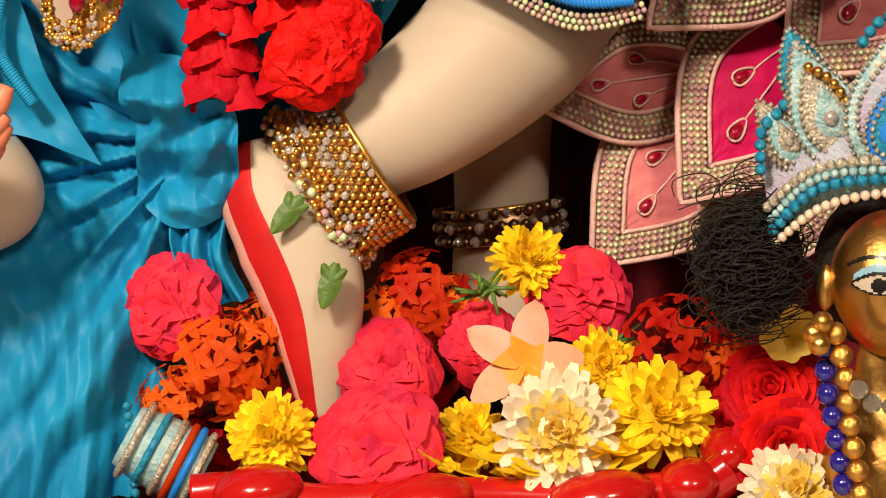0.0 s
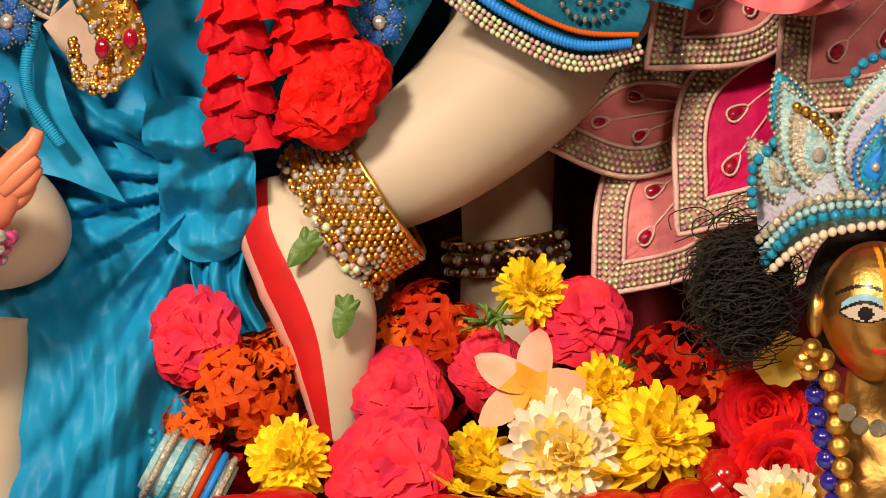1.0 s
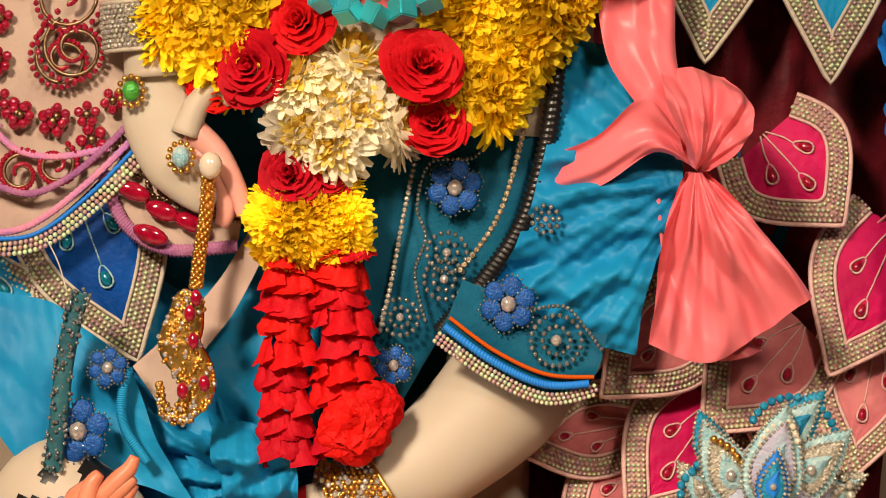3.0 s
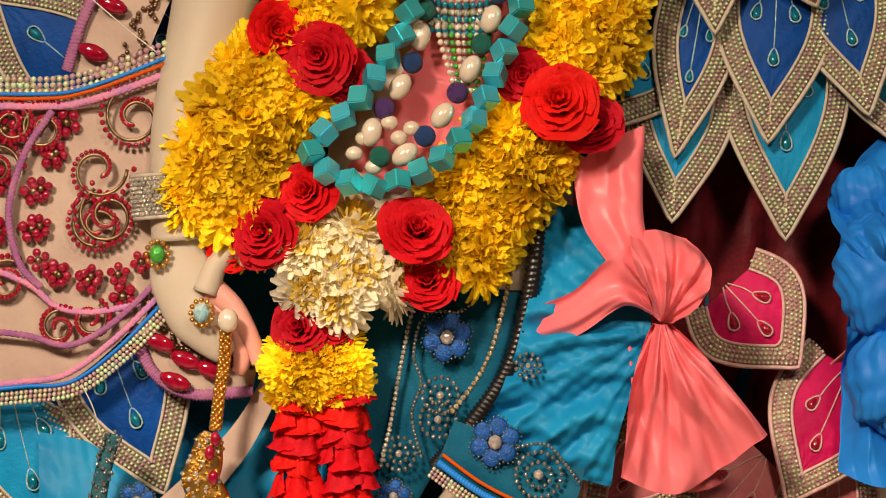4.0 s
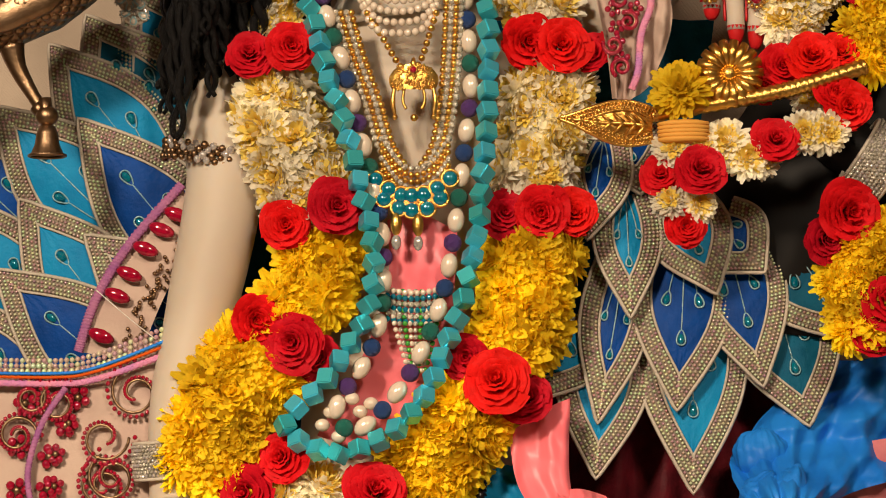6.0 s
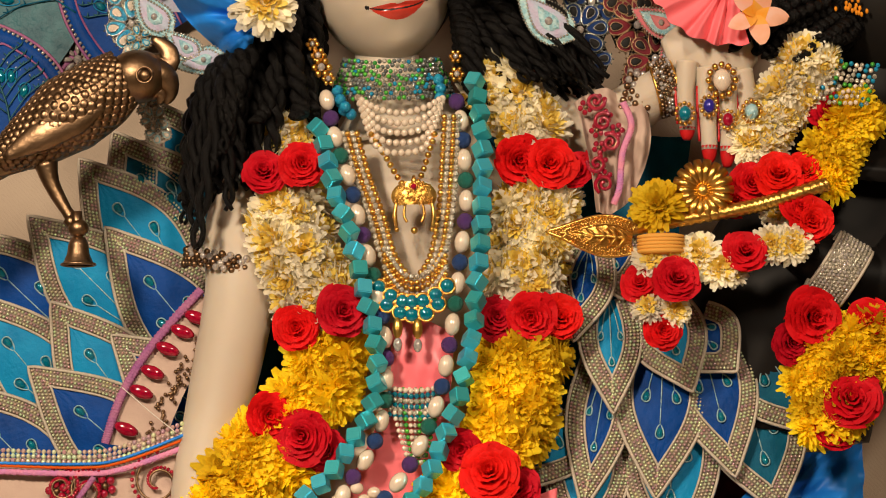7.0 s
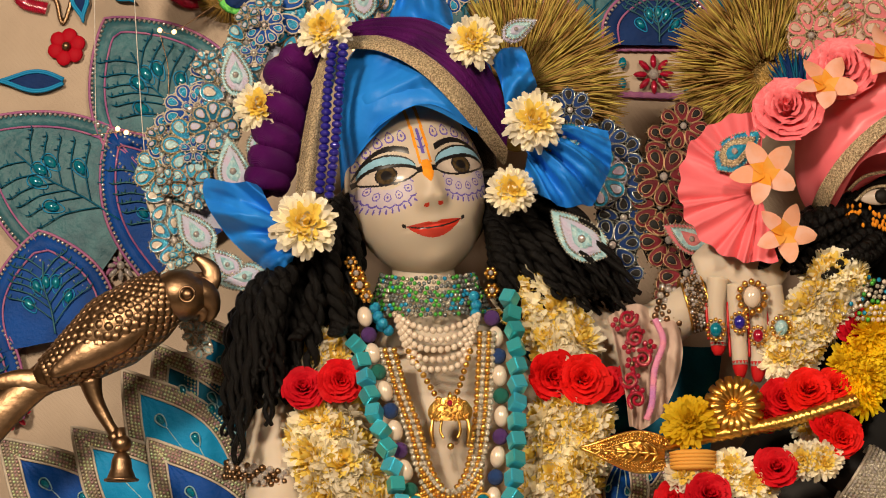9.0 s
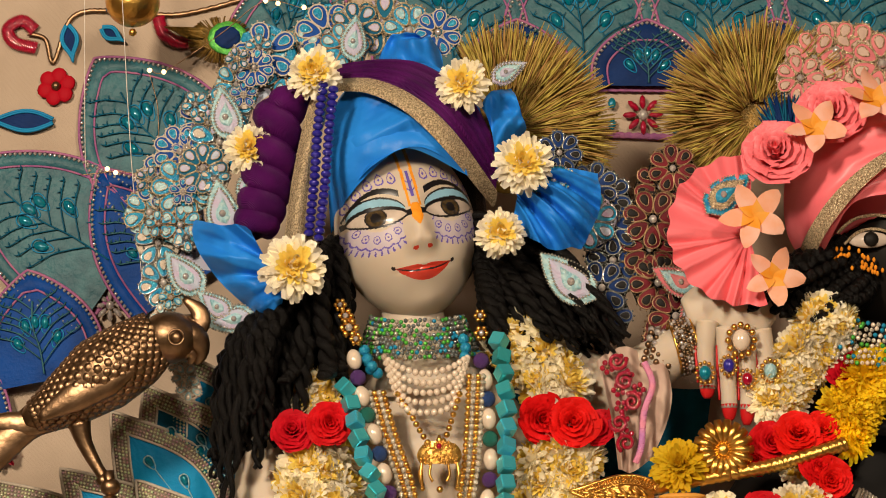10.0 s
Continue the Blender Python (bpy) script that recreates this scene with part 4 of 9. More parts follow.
# ---- flower garland of the pale statue ----
garland = thing("flower_garland", "long garland of yellow and white chrysanthemums with red roses", "flower garland")
for kind, pts, rad, size, per in (
    ("w", [(-0.0819, 0.03, 1.658), (-0.0877, 0.025, 1.637)], 0.012, 0.021, 2),
    ("w", [(-0.0944, 0.025, 1.59), (-0.0819, 0.02, 1.547), (-0.0625, 0.02, 1.508)], 0.020, 0.029, 2),
    ("y", [(-0.0525, 0.02, 1.466), (-0.0655, 0.018, 1.432), (-0.085, 0.018, 1.405)], 0.019, 0.029, 2),
    ("y", [(-0.1046, 0.02, 1.378), (-0.1277, 0.015, 1.353), (-0.1386, 0.015, 1.315), (-0.1479, 0.02, 1.292)], 0.028, 0.031, 3),
    ("w", [(-0.0909, 0.012, 1.25), (-0.0669, 0.01, 1.261), (-0.0594, 0.01, 1.234)], 0.022, 0.029, 2),
    ("y", [(0.0096, 0.02, 1.26), (0.0279, 0.018, 1.295), (0.0581, 0.018, 1.334)], 0.022, 0.030, 3),
    ("y", [(0.0966, 0.025, 1.382), (0.1031, 0.025, 1.421), (0.1136, 0.025, 1.461)], 0.022, 0.030, 2),
    ("w", [(0.1126, 0.03, 1.522), (0.1198, 0.03, 1.559), (0.129, 0.03, 1.593)], 0.019, 0.029, 2),
    ("w", [(0.1248, 0.035, 1.651), (0.108, 0.04, 1.682), (0.0857, 0.045, 1.697)], 0.014, 0.028, 2),
    ("y", [(-0.1022, 0.012, 1.183), (-0.083, 0.01, 1.183), (-0.0609, 0.012, 1.186)], 0.016, 0.019, 3),
):
    strand(garland, "chrysanthemum", MUM_Y if kind == "y" else MUM_W, cr(pts, 24), rad, size, per)
for p, r in (((-0.108, 0.012, 1.616), .021), ((-0.0754, 0.005, 1.622), .021), ((-0.0814, 0.008, 1.482), .021), ((-0.0418, 0, 1.495), .024), ((-0.105, 0.006, 1.408), .022), ((-0.0753, 0, 1.39), .025), ((-0.0574, 0.012, 1.377), .02),
             ((-0.0848, 0, 1.301), .022), ((-0.1139, 0.004, 1.275), .026), ((-0.0144, -0.004, 1.274), .026), ((-0.0062, 0.01, 1.241), .022), ((0.0803, -0.004, 1.357), .028), ((0.0566, 0.01, 1.377), .02), ((0.1034, 0.012, 1.343), .022),
             ((0.0883, 0.022, 1.489), .021), ((0.1178, 0.014, 1.489), .023), ((0.1436, 0.022, 1.488), .02), ((0.109, 0.02, 1.624), .023), ((0.136, 0.016, 1.62), .024), ((0.1586, 0.028, 1.615), .019),
             ((-0.0913, 0.012, 1.212), .022), ((-0.0718, 0.014, 1.211), .02), ((-0.1389, 0.02, 1.264), .018)):
    single(garland, "red_rose", ROSE_R, Vector(p) + Vector((0, -0.010, 0)), r)
# two hanging strings of folded rose petals
for x0, z0, x1, z1, r in ((-0.0962, 1.166, -0.0968, 1.050, 0.0185), (-0.0640, 1.170, -0.0618, 1.056, 0.0192)):
    for k in range(9):
        f = k / 8
        c = Vector((x0 + (x1 - x0) * f + rng.uniform(-0.002, 0.002), 0.016, z0 + (z1 - z0) * f))
        put("petal_ruff", RUFF[rng.randrange(6)], Matrix.Translation(c) @ Matrix.Rotation(rng.uniform(-0.25, 0.25), 4, "Y") @ Matrix.Diagonal((r * rng.uniform(0.92, 1.1), r, 0.0150, 1)), garland)
single(garland, "red_rose", ROSE_F, (-0.0570, 0.004, 1.062), 0.024, (0.1, -1, 0.0))
single(garland, "red_rose", ROSE_F, (-0.0430, 0.008, 1.074), 0.019, (0.5, -1, 0.2))

# ---- bead necklaces ----
bm = bmesh.new()
bmesh.ops.create_cube(bm, size=2)
bmesh.ops.bevel(bm, geom=bm.edges[:], offset=0.13, segments=2, affect="EDGES")
CUBE = bpy.data.meshes.new("cube_bead")
bm.to_mesh(CUBE)
bm.free()
CUBE.materials.append(M["cube"])


def ball_mesh(name, mat, r=(1, 1, 1), seg=12, rings=8):
    g = Geo()
    g.ball((0, 0, 0), r, seg, rings)
    ob = g.out(name, mat)
    me = ob.data
    bpy.data.objects.remove(ob)
    return me


def along(path, spacing):
    """Places with even gaps along a polyline, with directions."""
    out, need = [], 0.0
    for i in range(len(path) - 1):
        d = path[i + 1] - path[i]
        while need < d.length:
            out.append((path[i] + d * (need / d.length), d.normalized()))
            need += spacing
        need -= d.length
    return out


cubes = thing("cube_bead_necklace", "long necklace of turquoise glass cube beads", "necklace")
CP = [(-0.0617, -0.005, 1.653), (-0.0537, -0.012, 1.627), (-0.0471, -0.02, 1.597), (-0.0352, -0.022, 1.562), (-0.0251, -0.02, 1.519), (-0.0166, -0.018, 1.483), (-0.0132, -0.02, 1.458), (-0.0135, -0.02, 1.433), (-0.0218, -0.02, 1.404), (-0.0366, -0.022, 1.381), (-0.0532, -0.025, 1.357),
      (-0.0783, -0.025, 1.335), (-0.0805, -0.025, 1.322), (-0.0642, -0.025, 1.31), (-0.0418, -0.022, 1.304), (-0.0191, -0.02, 1.31), (0.0038, -0.02, 1.323), (0.027, -0.02, 1.351), (0.0421, -0.018, 1.386), (0.0551, -0.016, 1.419), (0.0631, -0.016, 1.453),
      (0.0695, -0.018, 1.486), (0.0727, -0.018, 1.523), (0.0763, -0.016, 1.557), (0.0787, -0.012, 1.62), (0.0774, -0.006, 1.66), (0.0722, 0.01, 1.7)]
for p, d in along(cr(CP, 200), 0.0163):
    m = facing(p, (rng.choice((-1, 1)) * rng.uniform(0.35, 0.9), -1, rng.uniform(0.35, 0.9)), 0.0064, rng.uniform(-0.6, 0.6))
    put("cube_bead", CUBE, m, cubes)
pearls = thing("pearl_bead_necklace", "necklace of oval pearls with violet, green and blue beads", "necklace")
PEARL = ball_mesh("pearl", "pearl", (0.78, 0.78, 1.1))
LAVA = [ball_mesh("lava_bead", x) for x in ("violet_bead", "green_bead", "blue_bead")]
PP = [(-0.0543, 0.005, 1.679), (-0.0451, -0.006, 1.637), (-0.0355, -0.008, 1.608), (-0.0261, -0.01, 1.568), (-0.0167, -0.01, 1.529), (-0.0085, -0.008, 1.49), (-0.0054, -0.008, 1.45), (-0.0089, -0.01, 1.408), (-0.0205, -0.012, 1.375), (-0.0424, -0.016, 1.342), (-0.0369, -0.016, 1.323),
      (-0.0211, -0.016, 1.325), (0.0049, -0.014, 1.352), (0.0254, -0.012, 1.387), (0.0397, -0.01, 1.424), (0.0475, -0.01, 1.462), (0.0541, -0.008, 1.504), (0.0594, -0.006, 1.546), (0.0643, -0.004, 1.584), (0.0632, -0.002, 1.627), (0.0603, 0.004, 1.662), (0.0542, 0.01, 1.688)]
for i, (p, d) in enumerate(along(cr(PP, 160), 0.0178)):
    if i % 2:
        put("lava_bead", LAVA[(i // 2) % 3], facing(p, d, 0.0072), pearls)
    else:
        put("oval_pearl", PEARL, facing(p, d, 0.0088), pearls)

# ---- layered skirt of cloth petals ----
skirt = thing("petal_skirt", "layered skirt of blue and turquoise cloth petals edged with silver beads", "skirt")
for base, tip, width, mat in (
    # right side, upper layers first
    ((0.2404, 0.085, 1.436), (0.2361, 0.062, 1.266), 0.082, "sky_cloth"),
    ((0.1715, 0.082, 1.41), (0.1585, 0.06, 1.279), 0.070, "sky_cloth"),
    # far right teal_dark petals: shade from flute and garland put into the colour
    ((0.3067, 0.088, 1.43), (0.3312, 0.068, 1.318), 0.080, "teal_dark"),
    ((0.2359, 0.075, 1.474), (0.2237, 0.052, 1.332), 0.075, "royal_cloth"),
    ((0.1874, 0.075, 1.458), (0.1604, 0.054, 1.323), 0.052, "royal_cloth"),
    ((0.267, 0.078, 1.479), (0.2938, 0.058, 1.35), 0.072, "royal_cloth"),
    ((0.3154, 0.08, 1.474), (0.371, 0.062, 1.384), 0.085, "teal_dark"),
    ((0.1878, 0.066, 1.51), (0.1883, 0.046, 1.406), 0.050, "sky_cloth"),
    ((0.2272, 0.068, 1.505), (0.258, 0.05, 1.424), 0.062, "sky_cloth"),
    ((0.2575, 0.07, 1.487), (0.2978, 0.054, 1.441), 0.060, "royal_cloth"),
    ((0.1709, 0.06, 1.553), (0.1552, 0.045, 1.469), 0.05, "royal_cloth"),
    ((0.1382, 0.075, 1.41), (0.1079, 0.06, 1.341), 0.08, "sky_cloth"),
    ((0.1875, 0.075, 1.568), (0.2002, 0.06, 1.506), 0.06, "royal_cloth"),
    # left side, fan of petals behind the arm
    ((-0.1347, 0.1, 1.382), (-0.2538, 0.095, 1.485), 0.085, "royal_cloth"),
    ((-0.1559, 0.11, 1.453), (-0.2607, 0.104, 1.583), 0.085, "royal_cloth"),
    ((-0.2059, 0.1, 1.353), (-0.328, 0.096, 1.458), 0.085, "royal_cloth"),
    ((-0.2169, 0.106, 1.393), (-0.3086, 0.1, 1.516), 0.085, "sky_cloth"),
    ((-0.2234, 0.115, 1.485), (-0.3317, 0.11, 1.595), 0.085, "sky_cloth"),
    ((-0.2841, 0.11, 1.404), (-0.387, 0.105, 1.528), 0.085, "sky_cloth"),
    ((-0.2856, 0.117, 1.476), (-0.3997, 0.113, 1.586), 0.085, "royal_cloth"),
    ((-0.2923, 0.1, 1.334), (-0.4, 0.098, 1.446), 0.085, "royal_cloth"),
    ((-0.193, 0.12, 1.527), (-0.2861, 0.115, 1.647), 0.085, "sky_cloth"),
    ((-0.1624, 0.125, 1.558), (-0.2295, 0.12, 1.663), 0.075, "teal_dark"),
    ((-0.1500, 0.128, 1.580), (-0.2230, 0.124, 1.702), 0.080, "sky_cloth"),
    ((-0.1900, 0.124, 1.560), (-0.2560, 0.119, 1.672), 0.080, "teal_dark"),
    # left, low dark petals under the embroidered apron
    ((-0.2351, 0.06, 1.226), (-0.1893, 0.052, 1.099), 0.085, "royal_cloth"),
    ((-0.3001, 0.064, 1.195), (-0.2647, 0.056, 1.052), 0.09, "sky_cloth"),
    ((-0.2722, 0.068, 1.209), (-0.2326, 0.06, 1.13), 0.07, "royal_cloth"),
):
    panel(skirt, "cloth_petal", base, tip, width * 1.16, mat, 4, 0.0155, power=2.9)

lower = thing("petal_underskirt", "lower skirt of dusty pink and magenta petals with beaded borders", "skirt")
for base, tip, width, mat in (
    ((0.1320, 0.118, 1.027), (0.0715, 0.105, 0.9580), 0.080, "pink_cloth"),
    ((0.1230, 0.112, 1.053), (0.0350, 0.095, 1.0410), 0.066, "pink_cloth"),
    ((0.1700, 0.122, 1.020), (0.1379, 0.108, 0.9486), 0.085, "pink_cloth"),
    ((0.1720, 0.098, 1.070), (0.1106, 0.075, 0.9915), 0.088, "magenta_cloth"),
    ((0.2303, 0.096, 1.110), (0.2000, 0.078, 1.020), 0.085, "magenta_cloth"),
    ((0.1600, 0.090, 1.130), (0.0935, 0.064, 1.0735), 0.078, "pink_cloth"),
    ((0.2260, 0.086, 1.120), (0.1552, 0.060, 1.0510), 0.090, "pink_cloth"),
    ((0.2850, 0.088, 1.182), (0.2355, 0.066, 1.0855), 0.090, "magenta_cloth"),
    ((0.1935, 0.075, 1.239), (0.2453, 0.066, 1.179), 0.09, "magenta_cloth"),
    ((0.2718, 0.095, 1.118), (0.2500, 0.080, 1.018), 0.080, "pink_cloth"),
):
    panel(lower, "cloth_petal", base, tip, width, mat, 4, 0.0145, "pink_base", "pink_pipe", "red_gem", 3, 0.010, power=2.7, stitch="pink_pipe")

# dark maroon netted cloth in the depth between skirts
tagged(cloth("net_drape", "maroon_cloth", [[(0.0454, 0.13, 1.384), (0.1942, 0.13, 1.383), (0.3433, 0.13, 1.382)], [(0.0442, 0.13, 1.198), (0.1935, 0.13, 1.197), (0.343, 0.13, 1.196)], [(-0.0273, 0.19, 1.049), (0.1031, 0.19, 1.049), (0.2914, 0.16, 1.047)], [(-0.0239, 0.20, 0.85), (0.1039, 0.20, 0.85), (0.2885, 0.19, 0.85)]], amp=0.006, freq=7, crumple=0.003, along=True),
       "dark maroon net drape with faint folds", "drape")
tagged(cloth("inner_drape", "teal_dark", [[(-0.1317, 0.135, 1.669), (0.0362, 0.135, 1.666), (0.2714, 0.135, 1.662)], [(-0.1841, 0.135, 1.501), (0.0431, 0.135, 1.497), (0.2471, 0.135, 1.493)], [(-0.2166, 0.135, 1.139), (0.0166, 0.135, 1.135), (0.2067, 0.135, 1.133)], [(-0.2434, 0.13, 1.022), (-0.1042, 0.13, 1.021), (0.0003, 0.13, 1.02)]], amp=0.004, freq=6, along=True),
       "dark teal drape behind the body", "drape")

# ---- embroidered apron cloth, cream with ruby flowers ----
apron = thing("embroidered_apron", "cream apron embroidered with ruby beads and pink braid", "apron")
g = Geo()
g.grid(sheet([[(-0.3683, 0.03, 1.378), (-0.2571, 0.03, 1.375), (-0.2143, 0.03, 1.385), (-0.1585, 0.03, 1.409)], [(-0.3679, 0.028, 1.297), (-0.2487, 0.028, 1.295), (-0.2019, 0.028, 1.303), (-0.1592, 0.028, 1.311)], [(-0.3642, 0.03, 1.225), (-0.2762, 0.03, 1.224), (-0.2362, 0.03, 1.223), (-0.168, 0.03, 1.258)], [(-0.3651, 0.032, 1.173), (-0.277, 0.032, 1.174), (-0.241, 0.032, 1.183), (-0.1804, 0.032, 1.238)]], 50, 40, crumple=0.0022, cscale=22))
g.out("apron_cloth", "cream_cloth", apron)
braid("gold_sequin_trim", apron, [(-0.3621, 0.022, 1.38), (-0.2727, 0.022, 1.376), (-0.2344, 0.022, 1.38), (-0.1789, 0.022, 1.4)], 0.0052, "bead", 0.4)
braid("blue_cord", apron, [(-0.3611, 0.018, 1.373), (-0.272, 0.018, 1.37), (-0.2337, 0.018, 1.374), (-0.1763, 0.018, 1.395)], 0.0014, "blue_silk", 1)
braid("orange_cord", apron, [(-0.3611, 0.018, 1.371), (-0.272, 0.018, 1.367), (-0.2338, 0.018, 1.371), (-0.1763, 0.018, 1.391)], 0.0012, "orange", 1)
braid("pink_braid", apron, [(-0.3616, 0.02, 1.366), (-0.2724, 0.02, 1.362), (-0.2341, 0.02, 1.365), (-0.1745, 0.02, 1.385)], 0.0026, "pink_trim", 0.5)
braid("lilac_braid", apron, [(-0.2574, 0.019, 1.359), (-0.2766, 0.019, 1.33), (-0.2874, 0.019, 1.292), (-0.2812, 0.019, 1.258), (-0.2665, 0.019, 1.241)], 0.0026, "violet_trim", 0.5)
braid("pink_braid", apron, [(-0.3600, 0.02, 1.262), (-0.3150, 0.02, 1.258), (-0.2768, 0.02, 1.244), (-0.2563, 0.02, 1.228), (-0.2322, 0.02, 1.224), (-0.2011, 0.02, 1.229)], 0.0022, "pink_trim", 0.5)
braid("lilac_braid", apron, [(-0.3600, 0.019, 1.222), (-0.3150, 0.019, 1.214), (-0.277, 0.019, 1.209), (-0.2495, 0.019, 1.202), (-0.2253, 0.019, 1.212), (-0.2044, 0.019, 1.229), (-0.187, 0.019, 1.246)], 0.0022, "violet_trim", 0.5)
braid("coral_braid", apron, [(-0.3600, 0.02, 1.180), (-0.3150, 0.02, 1.176), (-0.2776, 0.02, 1.178), (-0.2499, 0.02, 1.183), (-0.2186, 0.02, 1.205), (-0.1838, 0.02, 1.238)], 0.0022, "pink_trim", 0.5)
braid("blue_cord", apron, [(-0.3600, 0.018, 1.177), (-0.3150, 0.018, 1.173), (-0.2772, 0.018, 1.175), (-0.2462, 0.018, 1.178), (-0.2149, 0.018, 1.2), (-0.1819, 0.018, 1.233)], 0.0014, "blue_silk", 1)
braid("sequin_trim", apron, [(-0.3600, 0.018, 1.171), (-0.3150, 0.018, 1.166), (-0.2773, 0.018, 1.168), (-0.2428, 0.018, 1.173), (-0.2115, 0.018, 1.195), (-0.1795, 0.018, 1.227)], 0.0038, "bead", 0.6)


def bead_flower(parent, p, r, n=5):
    g = Geo()
    p = Vector(p)
    a0 = rng.random() * 6
    for j in range(n):
        a = a0 + 2 * math.pi * j / n
        g.ball(p + Vector((math.cos(a) * r * 0.62, 0, math.sin(a) * r * 0.62)), (r * 0.36, r * 0.25, r * 0.36), 8, 5, 0)
    g.ball(p + Vector((0, -r * 0.15, 0)), (r * 0.30, r * 0.25, r * 0.30), 8, 5, 1)
    return g.out("bead_flower", ["red_gem", "brass"], parent)


def bead_scroll(parent, p, r, turns=1.6, flip=1, a0=0.0):
    g = Geo()
    p = Vector(p)
    n = int(26 * turns)
    core = []
    for j in range(n):
        f = j / n
        a = a0 + flip * 2 * math.pi * turns * f
        q = p + Vector((math.cos(a) * r * (1 - 0.8 * f), -0.001, math.sin(a) * r * (1 - 0.8 * f)))
        core.append(q)
        g.ball(p + (q - p) * 1.22 + Vector((0, 0, 0)), 0.0021 * (1 - 0.3 * f), 6, 4, 0)
    g.tube(core, 0.0013, 5, 1)
    return tagged(g.out("bead_scroll", ["red_gem", "brass"], parent), kind="stuff")


for p in [(-0.2485, 0.024, 1.351), (-0.2584, 0.024, 1.329), (-0.2713, 0.024, 1.305), (-0.2727, 0.024, 1.28), (-0.2568, 0.024, 1.25), (-0.2124, 0.024, 1.234), (-0.2356, 0.024, 1.245), (-0.2902, 0.024, 1.347), (-0.2955, 0.024, 1.313), (-0.2969, 0.024, 1.279)]:
    bead_flower(apron, p, 0.0105)
for p in [(-0.2555, 0.022, 1.331), (-0.2661, 0.022, 1.307), (-0.2671, 0.022, 1.282), (-0.2547, 0.022, 1.249), (-0.233, 0.022, 1.248), (-0.215, 0.022, 1.249), (-0.1994, 0.022, 1.257), (-0.2684, 0.022, 1.259)]:
    bead_flower(apron, p, 0.0085)
for p, r, tn, fl, a in (((-0.2027, 0.022, 1.354), .021, 1.5, 1, 1.6), ((-0.2287, 0.022, 1.282), .019, 1.7, 1, 1.0), ((-0.2856, 0.022, 1.351), .014, 1.5, -1, 2), ((-0.2963, 0.022, 1.322), .016, 1.5, 1, 0), ((-0.2277, 0.02, 1.319), .020, 1.2, -1, 0), ((-0.2212, 0.02, 1.288), .020, 1.6, 1, 2),
                        ((-0.2551, 0.022, 1.214), .012, 1.4, 1, 1), ((-0.2343, 0.022, 1.219), .012, 1.4, -1, 1), ((-0.2639, 0.022, 1.347), .016, 1.5, 1, 1), ((-0.2903, 0.022, 1.246), .014, 1.5, 1, 1)):
    bead_scroll(apron, p, r, tn, fl, a)
# pale side strip with red drops, fans up behind the arm
side = thing("side_sash", "pale pink sash edged in lilac with ruby drops", "sash")
for rails, edge, stones in (
    ([[(-0.2537, 0.055, 1.388), (-0.2395, 0.055, 1.429), (-0.2132, 0.055, 1.472), (-0.1692, 0.055, 1.521)], [(-0.2045, 0.05, 1.38), (-0.189, 0.05, 1.419), (-0.1736, 0.05, 1.449), (-0.1538, 0.05, 1.475)]], [(-0.2528, 0.05, 1.388), (-0.2387, 0.05, 1.429), (-0.2124, 0.05, 1.472), (-0.1686, 0.05, 1.521)], [(-0.2338, 0.045, 1.4), (-0.2206, 0.045, 1.432), (-0.2109, 0.045, 1.449), (-0.1978, 0.045, 1.469), (-0.1847, 0.045, 1.484), (-0.1725, 0.045, 1.496)]),
    ([[(-0.2079, 0.03, 1.216), (-0.1943, 0.03, 1.184), (-0.1684, 0.03, 1.168), (-0.1266, 0.03, 1.17)], [(-0.1965, 0.025, 1.24), (-0.1777, 0.025, 1.219), (-0.1571, 0.025, 1.201), (-0.1225, 0.025, 1.191)]], [(-0.2073, 0.026, 1.216), (-0.1938, 0.026, 1.184), (-0.1679, 0.026, 1.168), (-0.1263, 0.026, 1.17)], [(-0.1876, 0.02, 1.203), (-0.1705, 0.02, 1.191), (-0.1533, 0.02, 1.184), (-0.1775, 0.02, 1.177)]),
):
    g = Geo()
    g.grid(sheet(rails, 40, 14, crumple=0.001, cscale=30))
    g.out("sash_cloth", "cream_cloth", side)
    braid("lilac_edge", side, edge, 0.004, "violet_trim", 0.5)
    for p in stones:
        g = Geo()
        g.ball(p, (0.0115, 0.003, 0.0055), 10, 6, 0, Matrix.Rotation(0.4, 3, "Y"))
        g.out("ruby_drop", "red_gem", side)
    g = Geo()
    for k in range(90):
        a, b = cr(rails[0], 90)[k], cr(rails[1], 90)[k]
        q = a.lerp(b, rng.uniform(0.65, 0.95)) + Vector((0, -0.003, 0))
        g.ball(q, 0.0018, 6, 4)
    g.out("bead_scatter", "brass", side)

